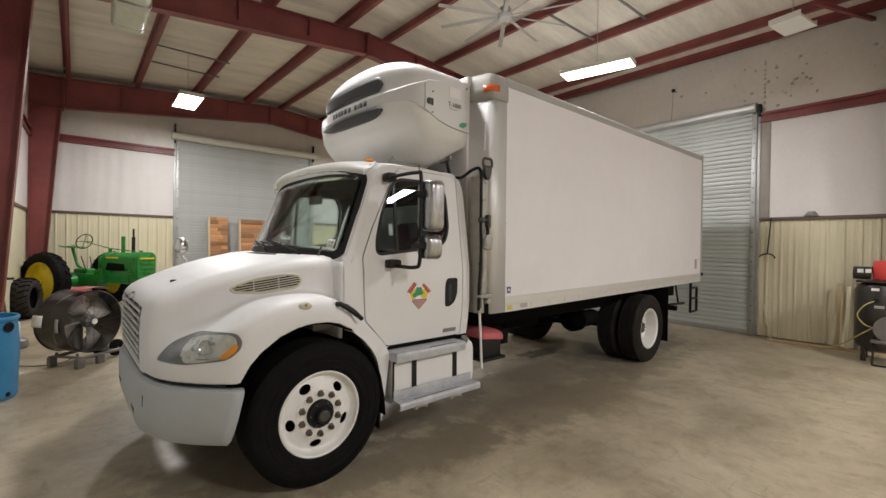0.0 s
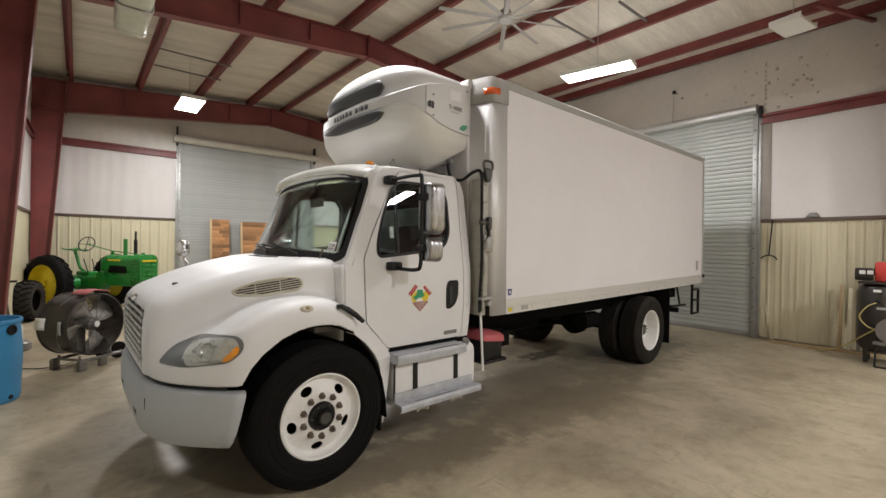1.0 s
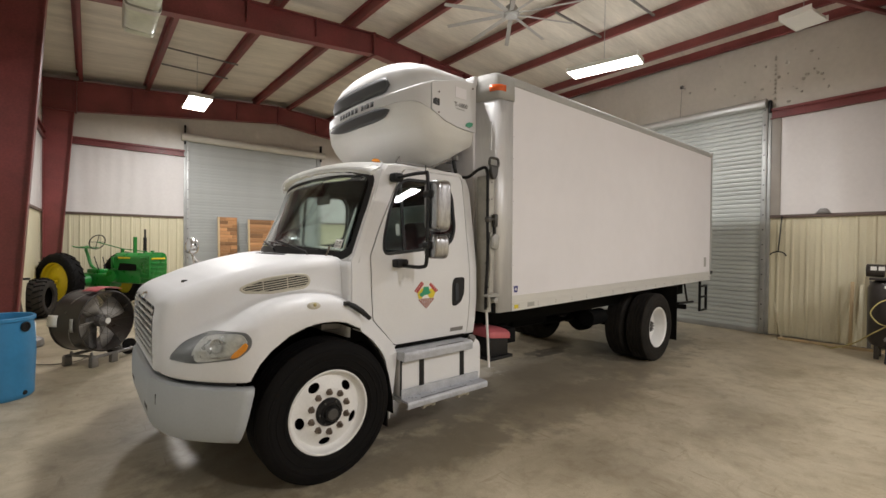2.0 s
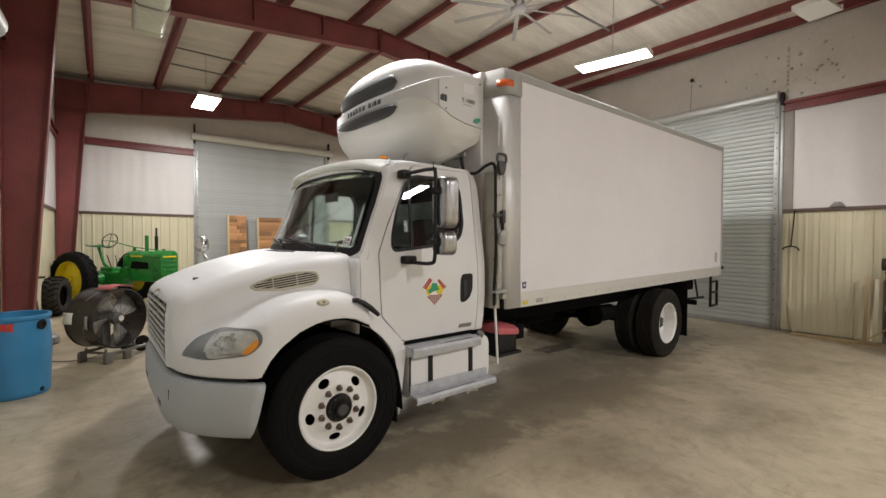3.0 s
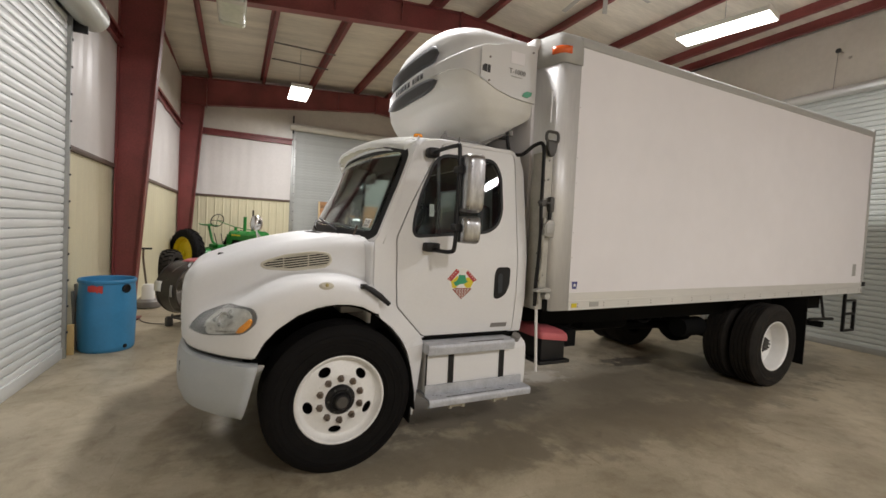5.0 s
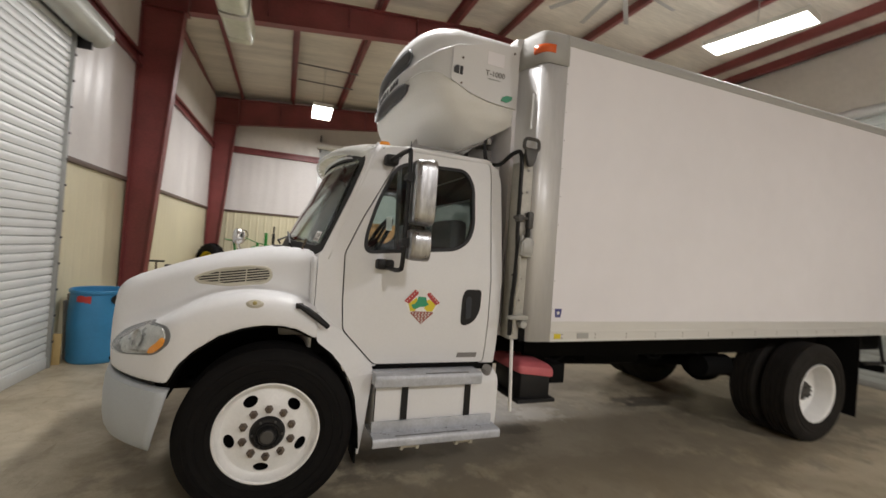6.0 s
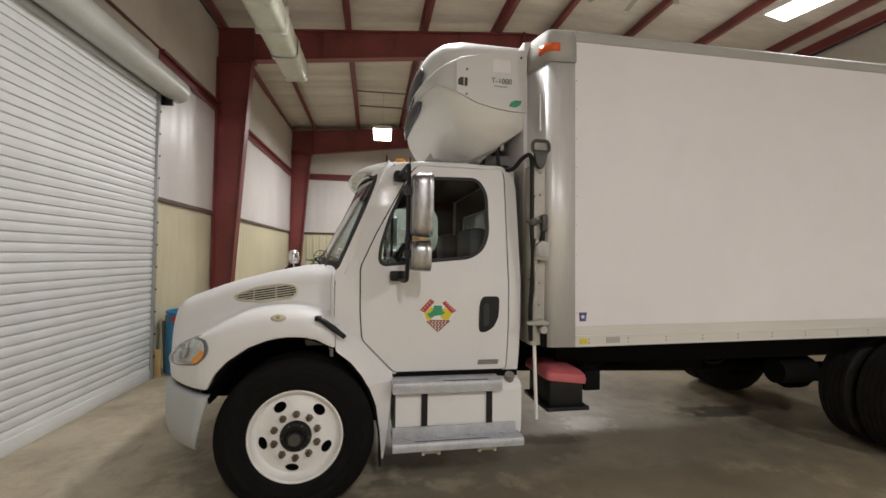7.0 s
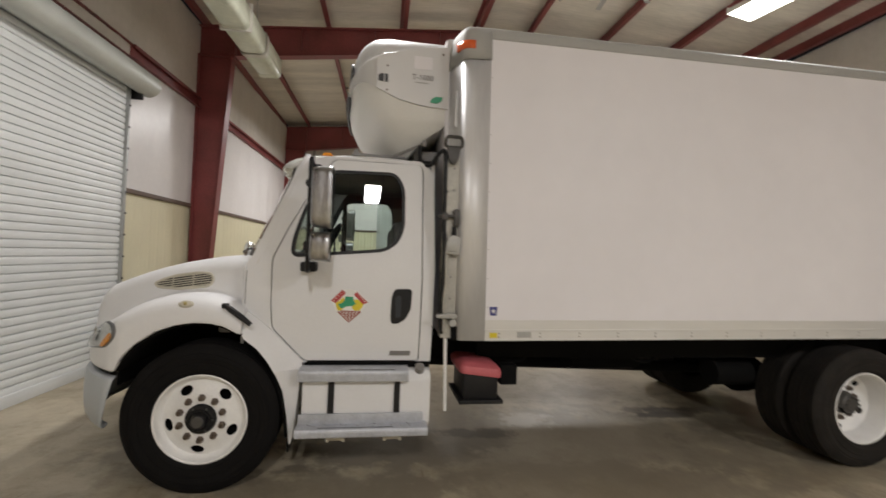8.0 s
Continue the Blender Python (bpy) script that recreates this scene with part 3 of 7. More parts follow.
# ---- lamps ----
def lamp_fixture(x, y, z, turn, length=1.22, width=0.42, lit=True, watts=LAMP_WATTS):
    f = thing("ceiling_lamp", pose(x, y, z, 0, 0, turn), "lit white fluorescent ceiling lamp hung on a wire" if lit else "unlit white fluorescent ceiling lamp", "lamp", "ceiling lamps")
    b = bmesh.new()
    prism(b, [(-width / 2, 0.0), (-width / 2 + 0.04, 0.09), (width / 2 - 0.04, 0.09), (width / 2, 0.0), (width / 2 - 0.006, 0.0), (width / 2 - 0.045, 0.082), (-width / 2 + 0.045, 0.082), (-width / 2 + 0.006, 0.0)], -length / 2, length / 2)
    for s in (-1, 1):
        bx(b, -width / 2, width / 2, s * length / 2 - 0.006, s * length / 2 + 0.006, 0.0, 0.09)
    part("housing", b, "fixture", f)
    part("diffuser", B(-width / 2 + 0.012, width / 2 - 0.012, -length / 2 + 0.012, length / 2 - 0.012, 0.004, 0.016), "glow" if lit else "fixture", f, "glowing white diffuser" if lit else "", shadow=False)
    w = bmesh.new()
    top = roof_z(x) + 0.01 - z
    cyl(w, (0, 0, 0.08), (0, 0, top), 0.005, 6)
    part("hanger_wire", w, "galv", f)
    part("wire_stop", cyl(bmesh.new(), (0, 0, 0.08), (0, 0, 0.14), 0.03, 10), "fixture", f)
    if lit:
        ld = bpy.data.lights.new("tubes", "AREA")
        ld.shape, ld.size, ld.size_y = "RECTANGLE", width - 0.04, length - 0.04
        ld.energy, ld.color = watts, LAMP_COLOUR
        lo = new("tubes", ld)
        lo.parent = f
        lo.matrix_basis = pose(0, 0, -0.006)
    return f


lamp_fixture(7.20, 4.36, 4.92, 14, watts=124.0)
lamp_fixture(1.93, 12.10, 5.08, 0, width=0.50, watts=168.0)
lamp_fixture(7.70, 12.10, 5.00, 0)
lamp_fixture(2.75, -3.80, 4.98, 0, watts=208.0)
lamp_fixture(7.80, -3.50, 4.98, 0, watts=235.0)
lamp_fixture(2.30, 4.40, 4.96, 0, watts=98.0)
lamp_fixture(8.78, 1.90, 5.30, 82, length=0.60, width=0.42, lit=False)


# ---- the truck: x to its rear, y from its near side to its far side, z up, from the ground under the front hub ----
TRUCK = pose(1.459, 2.908, 0, 0, 0, 2.5)
YC = 1.28
truck = thing("truck", TRUCK, "white medium-duty box truck with a nose-mounted refrigeration unit", "truck")


def mir(bm):
    """Mirror a mesh to the truck's far side."""
    for v in bm.verts:
        v.co.y = 2 * YC - v.co.y
    bmesh.ops.reverse_faces(bm, faces=bm.faces)
    return bm


def lerp(x, xs, ys):
    return float(np.interp(x, xs, ys))


def cab_y(z):
    return lerp(z, [0.85, 1.0, 1.2, 1.5, 1.62, 2.30, 2.42], [0.178, 0.155, 0.140, 0.148, 0.165, 0.252, 0.275])


# hood: a bonnet and two fenders blended into one moulding
ARCH = ([-0.575, -0.54, -0.50, -0.43, -0.30, -0.18, -0.06, 0.03, 0.12, 0.20, 0.235, 0.30], [0.80, 0.845, 0.93, 1.01, 1.10, 1.145, 1.164, 1.160, 1.142, 1.10, 1.085, 1.085])


def bow(y):
    """How far the nose sweeps back at y."""
    q = np.maximum(np.abs(np.asarray(y, float) - YC) - 0.56, 0.0) / 0.70
    return 0.418 * q ** 2.2 + 0.02 * np.minimum(q / 0.10, 1.0)


def smin(a, b, k):
    h = np.maximum(k - np.abs(a - b), 0.0) / k
    return np.minimum(a, b) - h * h * k * 0.25


def smax(a, b, k):
    return -smin(-a, -b, k)


def outer_field(x, y, z):
    """Signed height over the moulding before its openings are cut."""
    d = np.abs(y - YC)
    u = np.clip((x + 0.97) / 1.21, 0, 1)
    top = np.interp(x, [-1.01, -0.93, -0.865, -0.65, -0.5, -0.32, -0.05, 0.1, 0.3], [1.30, 1.345, 1.38, 1.465, 1.515, 1.563, 1.618, 1.635, 1.642])
    half = YC - 0.245 - 0.37 * (1 - u) ** 1.25 + np.clip(1.42 - z, -0.3, 0.5) * (0.10 + 0.12 * (1 - u))
    bonnet = smax(z - top + 0.012 * (d / 0.9) ** 2, (d - half) * 0.98, 0.15)
    crest = np.interp(x, [-1.0, -0.85, -0.74, -0.66, -0.61, -0.55, -0.495, -0.43, -0.375, -0.31, -0.25, -0.17, -0.09, 0.0, 0.08, 0.15, 0.22, 0.30], [0.90, 1.02, 1.09, 1.142, 1.170, 1.212, 1.248, 1.281, 1.305, 1.324, 1.336, 1.346, 1.349, 1.344, 1.330, 1.307, 1.275, 1.228])
    fender = smax((z - crest) * 0.9, d - (YC - 0.018), 0.17)
    blend = np.interp(x, [-0.95, -0.75, -0.55, -0.3], [0.16, 0.11, 0.065, 0.045])
    body = smin(bonnet, fender, blend)
    front = (-1.0 + bow(y) + 0.25 * (z - 1.05) ** 2 - x) * 0.88
    return smax(body, front, 0.07)


def hood_field(x, y, z):
    d = np.abs(y - YC)
    f = outer_field(x, y, z)
    q, r = np.maximum(d - 0.52, 0), np.maximum(np.abs(z - 1.062) - 0.165, 0)
    grille = np.maximum(np.hypot(q, r) - 0.04, x + 0.962)
    f = np.maximum(f, -grille)
    arch = np.maximum(np.maximum(z - np.interp(x, *ARCH), 0.60 - d), -0.575 - x)
    f = np.maximum(f, -arch)
    rear = x - 0.240 + 0.20 * (1 - np.minimum(d, 1.0) ** 2.2)
    return np.maximum(np.maximum(f, rear), 0.828 - z)


def moulded(field, lo, hi, h):
    """A skin where the field is nought, met on a grid of step h."""
    ax = [np.arange(a, b + h, h) for a, b in zip(lo, hi)]
    g = np.meshgrid(*ax, indexing="ij")
    v = field(*g)
    n = v.shape
    cell = tuple(k - 1 for k in n)
    total, count = np.zeros(cell + (3,)), np.zeros(cell)
    for axis in range(3):
        others = [k for k in range(3) if k != axis]
        for p in (0, 1):
            for q in (0, 1):
                s0 = [slice(0, -1)] * 3
                s1 = [slice(0, -1)] * 3
                s1[axis] = slice(1, None)
                for o, b in zip(others, (p, q)):
                    s0[o] = s1[o] = slice(1, None) if b else slice(0, -1)
                a, c = v[tuple(s0)], v[tuple(s1)]
                cross = (a < 0) != (c < 0)
                t = np.where(cross, a / np.where(a == c, 1, a - c), 0)
                for k in range(3):
                    total[..., k] += np.where(cross, g[k][tuple(s0)] + (t * h if k == axis else 0), 0)
                count += cross
    used = count > 0
    ids = -np.ones(cell, int)
    ids[used] = np.arange(used.sum())
    co = total[used] / count[used][:, None]
    quads = []
    for axis in range(3):
        b, c = [k for k in range(3) if k != axis]
        inner = [slice(1, -1)] * 3
        inner[axis] = slice(0, -1)
        nxt = list(inner)
        nxt[axis] = slice(1, None)
        cross = np.argwhere((v[tuple(inner)] < 0) != (v[tuple(nxt)] < 0))
        for i in cross:
            i = i.copy()
            i[b] += 1
            i[c] += 1
            ring = []
            for db, dc in ((0, 0), (1, 0), (1, 1), (0, 1)):
                j = i.copy()
                j[b] -= db
                j[c] -= dc
                ring.append(int(ids[tuple(j)]))
            if min(ring) >= 0:
                quads.append(ring)
    return co, quads


co, quads = moulded(hood_field, (-1.045, -0.03, 0.80), (0.32, 2 * YC + 0.03, 1.68), 0.0135)
mid = np.array([co[q].mean(axis=0) for q in quads])
keep = outer_field(mid[:, 0], mid[:, 1], mid[:, 2]) > -0.03
keep |= (mid[:, 0] < -0.92) & (np.abs(mid[:, 1] - YC) < 0.57)
me = bpy.data.meshes.new("hood_skin")
me.from_pydata([tuple(c) for c in co], [], [q for q, k in zip(quads, keep) if k])
hb = bmesh.new()
hb.from_mesh(me)
bpy.data.meshes.remove(me)
bmesh.ops.delete(hb, geom=[v for v in hb.verts if not v.link_faces], context="VERTS")
hood = part("hood", hb, "paint", truck, "white tilting hood with flared wheel arches", sharp=48)
# grille bars in the nose
for i in range(8):
    z = 0.895 + i * 0.048
    g = sweep(bmesh.new(), [(-0.99 + 0.25 * (z - 1.05) ** 2, y, z) for y in np.linspace(0.735, 1.825, 7)], [0.0125] * 7, 6)
    part("grille_bar", g, "grille_bar", hood, "pale grey horizontal grille bar")
part("grille_backing", B(-0.966, -0.948, 0.73, 1.83, 0.87, 1.26), "black", hood)
for y in (0.95, 1.28, 1.61):
    part("grille_post", cyl(bmesh.new(), (-0.980, y, 0.87), (-0.963, y, 1.26), 0.010, 6), "grille_bar", hood)
em = bmesh.new()
lathe(em, [(0.0, 0.018), (0.03, 0.016), (0.045, 0.0)], pose(-0.978, YC, 1.300, 0, -60, 0) @ Matrix.Diagonal((0.7, 1.3, 1, 1)), 20)
part("emblem", em, "chrome", hood, "small chrome oval emblem")
part("washer_nozzle", B(-0.78, -0.74, 0.94, 0.98, 1.405, 1.43, bev=0.006), "black", hood)


def on_hood(start, way, reach=0.6):
    """Where a line first meets the moulding."""
    t = np.linspace(0, reach, 241)
    f = outer_field(*[start[k] + way[k] * t for k in range(3)])
    i = int(np.argmax(f < 0)) if (f < 0).any() else 120
    w = t[i] if i == 0 or f[i] >= 0 else t[i - 1] + (t[i] - t[i - 1]) * f[i - 1] / (f[i - 1] - f[i])
    return Vector([start[k] + way[k] * w for k in range(3)])


def hood_side(x, z, off=0.0):
    """A point on the flank of the hood."""
    return on_hood((x, -0.05, z), (0, 1, 0), 0.8) - Vector((0, off, 0))


def lamp_at(y, z, off):
    """A point on the corner of the nose, off metres proud of it."""
    x = -1.008 + float(bow(y))
    return on_hood((x - 0.156, y - 0.124, z), (0.78, 0.62, 0)) - Vector((0.78, 0.62, 0)) * off


for far in (False, True):
    fix = mir if far else (lambda b: b)
    # air intake
    vent = [(-0.50, 1.385), (-0.47, 1.362), (-0.30, 1.356), (-0.09, 1.385), (-0.05, 1.425), (-0.07, 1.475), (-0.17, 1.478), (-0.34, 1.450), (-0.45, 1.412)]
    vent = [(u, v + 0.006) for u, v in vent]
    vent = rounded(vent, 0.03, 3)
    cx, cz = -0.29, 1.428
    v = bmesh.new()
    sweep(v, [hood_side(cx + (u - cx) * 1.03, cz + (w - cz) * 1.05, 0.002) for u, w in vent], 0.010, 8, closed=True)
    air = part("air_intake", fix(v), "beige", hood, "slatted oval air intake in the hood")
    part("intake_backing", fix(sheet(vent, [], lambda u, w: hood_side(u, w, 0.004), 0.003, cuts=(1.41, 1.44, 1.46))), "intake", air)
    s = bmesh.new()
    low = lambda x: lerp(x, [-0.50, -0.47, -0.3, -0.09, -0.05], [1.391, 1.368, 1.362, 1.391, 1.431])
    high = lambda x: lerp(x, [-0.50, -0.45, -0.34, -0.17, -0.07, -0.05], [1.391, 1.418, 1.456, 1.484, 1.481, 1.431])
    for i in range(8):
        run = [x for x in np.linspace(-0.49, -0.06, 60) if low(x) + 0.004 < 1.355 + i * 0.0165 + 0.17 * (x + 0.29) < high(x) - 0.004]
        if len(run) > 6:
            sweep(s, [hood_side(x, 1.355 + i * 0.0165 + 0.17 * (x + 0.29), 0.010) for x in np.linspace(run[0], run[-1], 8)], 0.0040, 5)
    for x in (-0.36, -0.20):
        sweep(s, [hood_side(x, z, 0.008) for z in np.linspace(low(x) + 0.006, high(x) - 0.006, 4)], 0.004, 5)
    part("slats", fix(s), "beige", air, "beige intake slats")
    # head lamp
    hl = rounded([(0.465, 0.955), (0.400, 1.066), (0.30, 1.122), (0.098, 1.154), (0.035, 1.148), (0.014, 1.105), (0.016, 1.05), (0.058, 0.985), (0.25, 0.950)], 0.03, 3)

    shrink = lambda k: [(0.20 + (u - 0.20) * k, 1.05 + (w - 1.05) * k) for u, w in hl]
    LC, LU = (0.98, 1.01, 1.04, 1.07, 1.1, 1.13), tuple(0.05 + 0.04 * k for k in range(11))
    hb = part("headlight", fix(sheet(hl, [], lambda u, w: lamp_at(u, w, 0.006), 0.03, LC, (0.7, 0.6, 0), LU)), "lamp_case", truck, "grey-cased halogen headlight with amber corner")
    inner = [(0.30, 1.088), (0.20, 1.122), (0.10, 1.141), (0.05, 1.139), (0.028, 1.10), (0.030, 1.055), (0.065, 1.0), (0.20, 0.965), (0.255, 0.962)]
    part("lamp_bowl", fix(sheet(rounded(inner, 0.02, 3), [], lambda u, w: lamp_at(u, w, 0.010), 0.004, LC, (0.7, 0.6, 0), LU)), "lamp_glass", hb, "bright reflector bowl")
    for yb, zb, rb in ((0.145, 1.065, 0.050),):
        at = Matrix.Translation(lamp_at(yb, zb, 0.004)) @ Vector((-0.78, -0.62, 0.12)).to_track_quat("Z", "Y").to_matrix().to_4x4()
        part("reflector", fix(lathe(bmesh.new(), [(rb, 0.016), (rb - 0.003, 0.017), (rb * 0.8, 0.008), (rb * 0.45, 0.003), (rb * 0.25, 0.006), (0.0, 0.008)], at, 22)), "lamp_optic", hb, "round headlight reflector")
    for k in range(4):
        y0 = 0.195 + k * 0.022
        part("optic_fin", fix(surface([[lamp_at(y0, z, 0.009), lamp_at(y0 + 0.016, z + 0.004, 0.0165)] for z in (0.985 + 0.004 * k, 1.03, 1.10 - 0.008 * k)])), "lamp_optic" if k % 2 else "lamp_glass", hb)
    part("optic_fin", fix(surface([[lamp_at(y, z, 0.010), lamp_at(y, z + 0.014, 0.0165)] for y, z in ((0.09, 0.995), (0.14, 0.985), (0.19, 0.982))])), "lamp_optic", hb)
    part("turn_signal", fix(sheet(rounded([(0.086, 0.992), (0.058, 0.998), (0.028, 1.040), (0.023, 1.075), (0.034, 1.092), (0.050, 1.058), (0.074, 1.026)], 0.01, 2), [], lambda u, w: lamp_at(u, w, 0.016), 0.006, LC, push=(0.7, 0.6, 0))), "amber", hb, "amber turn signal")
    part("lens", fix(sheet(shrink(0.97), [], lambda u, w: lamp_at(u, w, 0.020), 0.003, LC, (0.7, 0.6, 0), LU)), "lens", hb, "clear lens", shadow=False)
    # lamp on the fender's side, rubber hood latch
    spot = on_hood((-0.125, -0.013, 1.319), (0, 0.88, -0.47))
    sl = lathe(bmesh.new(), [(0.0, 0.022), (0.035, 0.018), (0.05, 0.0)], Matrix.Translation(spot) @ pose(0, 0, 0, 62, 0, 0) @ Matrix.Diagonal((1, 0.55, 1, 1)), 18)
    part("fender_lamp", fix(sl), "beige", hood, "small yellowed fender marker lamp")
    part("lamp_bulb", fix(lathe(bmesh.new(), [(0.0, 0.026), (0.009, 0.023), (0.014, 0.01)], Matrix.Translation(spot + Vector((0, -0.007, 0.002))) @ pose(0, 0, 0, 62, 0, 0), 12)), "hose", hood)
    la = bmesh.new()
    sweep(la, [(0.12, 0.04, 1.288), (0.17, 0.014, 1.262), (0.235, 0.006, 1.216), (0.305, 0.012, 1.158)], [0.014, 0.021, 0.021, 0.016], 8)
    bx(la, 0.105, 0.15, 0.025, 0.06, 1.265, 1.298, 0.006)
    part("hood_latch", fix(la), "black", truck, "black rubber hood latch")
    # quarter fender behind the wheel
    outer = [(0.243, 1.240), (0.305, 1.195), (0.405, 1.110), (0.636, 0.874), (0.626, 0.72), (0.606, 0.50), (0.590, 0.36), (0.578, 0.285), (0.566, 0.285), (0.560, 0.36), (0.548, 0.50), (0.520, 0.68), (0.475, 0.80), (0.42, 0.895), (0.345, 0.985), (0.243, 1.065)]
    def fender_skin(u, w):
        """The panel runs flush to the door's slanted edge and stands out round the wheel."""
        base = lerp(w, [0.3, 0.9, 1.25], [0.075, 0.026, 0.024]) + max(0, u - 0.45) * 0.45
        away = -((u - 0.31) * 0.690 + (w - 1.20) * 0.723)
        k = max(0.0, 1 - max(away, 0.0) / 0.17) if w > 0.85 else 0.0
        return Vector((u, base + (max(base, cab_y(max(w, 0.87)) - 0.012) - base) * k ** 1.5, w))

    q = sheet(rounded(outer, 0.02, 2), [], fender_skin, 0.15, cuts=[0.35 + 0.04 * c for c in range(22)])
    part("quarter_fender", fix(q), "paint", truck, "white fender extension")
    part("fender_flap", fix(B(0.55, 0.565, 0.14, 0.34, 0.22, 0.42, bev=0.004)), "rubber", truck)
    # dark wheel well
    line = [(x, lerp(x, *ARCH) - 0.004) for x in np.linspace(-0.545, 0.25, 16)] + [(0.335, 0.982), (0.41, 0.892), (0.465, 0.797), (0.512, 0.677), (0.548, 0.50), (0.56, 0.36)]
    well = [[(x, y, z) for x, z in line] for y in (0.052, 0.62)]
    well.append([(x * 0.93, 0.66, 0.5 + (z - 0.5) * 0.9) for x, z in line])
    wl = part("wheel_well", fix(surface(well)), "chassis", truck, "black wheel well liner")
    wl.modifiers.new("thick", "SOLIDIFY").thickness = 0.012

# bumper wraps round the nose
for y in (0.12, 2 * YC - 0.64):
    part("splash_panel", B(-0.565, -0.55, y, y + 0.52, 0.72, 0.88), "chassis", truck)
BEND = [(-0.985 + float(bow(y)) * 0.96, y) for y in np.linspace(YC, 0.05, 60)]
BEND += [(BEND[-1][0] + 0.012, 0.035), (BEND[-1][0] + 0.03, 0.024), (BEND[-1][0] + 0.06, 0.018), (-0.40, 0.016)]


def bumper_line(out, x_end, n=22):
    """Half the plan of the bumper, out metres proud, ended at x_end."""
    pts = []
    for i, p in enumerate(BEND):
        a, b = BEND[max(i - 1, 0)], BEND[min(i + 1, len(BEND) - 1)]
        t = Vector((b[0] - a[0], b[1] - a[1])).normalized()
        q = (p[0] + t.y * out, p[1] - t.x * out)
        if q[0] > x_end:
            k = (x_end - pts[-1][0]) / (q[0] - pts[-1][0])
            pts.append((x_end, pts[-1][1] + (q[1] - pts[-1][1]) * k))
            break
        pts.append(q)
    run = [0.0]
    for a, b in zip(pts, pts[1:]):
        run.append(run[-1] + math.hypot(b[0] - a[0], b[1] - a[1]))
    return [(lerp(v, run, [p[0] for p in pts]), lerp(v, run, [p[1] for p in pts])) for v in np.linspace(0, run[-1], n)]


rows = []
for z, out in ((0.805, -0.03), (0.80, 0.0), (0.79, 0.016), (0.76, 0.024), (0.66, 0.030), (0.56, 0.028), (0.49, 0.018), (0.455, 0.002), (0.445, -0.02), (0.46, -0.05)):
    line = bumper_line(out, -0.533 - 0.24 * (0.785 - z))
    sag = [0.0 if z > 0.6 else -0.03 * max(0.0, 1 - (YC - y) / 1.1) for x, y in line]
    near = [(x, y, z + k) for (x, y), k in zip(line, sag)]
    rows.append(near[::-1] + [(x, 2 * YC - y, w) for x, y, w in near[1:]])
bump = part("bumper", surface(rows), "bumper", truck, "grey moulded front bumper", sharp=40)
bump.modifiers.new("thick", "SOLIDIFY").thickness = 0.008
for s in (-1, 1):
    part("bumper_slot", B(-1.0135, -1.0, YC + s * 0.42 - 0.09, YC + s * 0.42 + 0.09, 0.53, 0.60, bev=0.008), "black", bump, "dark bumper opening")
seam_line = bumper_line(0.030, -0.55)
seam_x = lerp(0.60, [p[1] for p in seam_line[::-1]], [p[0] for p in seam_line[::-1]])
part("bumper_seam", B(seam_x - 0.002, seam_x + 0.01, 0.597, 0.603, 0.63, 0.70), "black", bump)
gapb = surface([[(-0.95 + float(bow(y)) * 0.97, y, z) for y in np.linspace(0.10, 2 * YC - 0.10, 25)] for z in (0.76, 0.86)])
part("bumper_gap", gapb, "black", truck, "dark gap over the bumper").modifiers.new("t", "SOLIDIFY").thickness = 0.01


# cab
CUTS = (1.0, 1.2, 1.5, 1.62, 1.9, 2.15, 2.3)
skin = lambda off: (lambda u, w: Vector((u, cab_y(w) + off, w)))
DOOR = [(0.395, 1.62), (0.400, 1.30), (0.415, 1.115), (0.645, 0.872), (1.482, 0.872), (1.488, 1.5), (1.474, 2.34), (1.455, 2.388), (0.80, 2.388), (0.735, 2.31), (0.50, 1.86)]
WINDOW = rounded([(0.53, 1.64), (0.535, 1.76), (0.60, 1.985), (0.715, 2.235), (0.80, 2.29), (1.26, 2.30), (1.325, 2.19), (1.332, 1.88), (1.285, 1.765), (1.19, 1.705)], 0.075, 5)


def grow(pts, d):
    """Push a polygon outwards by d."""
    k = len(pts)
    area = sum(pts[i][0] * pts[(i + 1) % k][1] - pts[(i + 1) % k][0] * pts[i][1] for i in range(k))
    s = 1 if area > 0 else -1
    out = []
    for i in range(k):
        a, b = Vector(pts[i - 1]), Vector(pts[(i + 1) % k])
        t = (b - a).normalized()
        out.append((pts[i][0] + s * t.y * d, pts[i][1] - s * t.x * d))
    return out


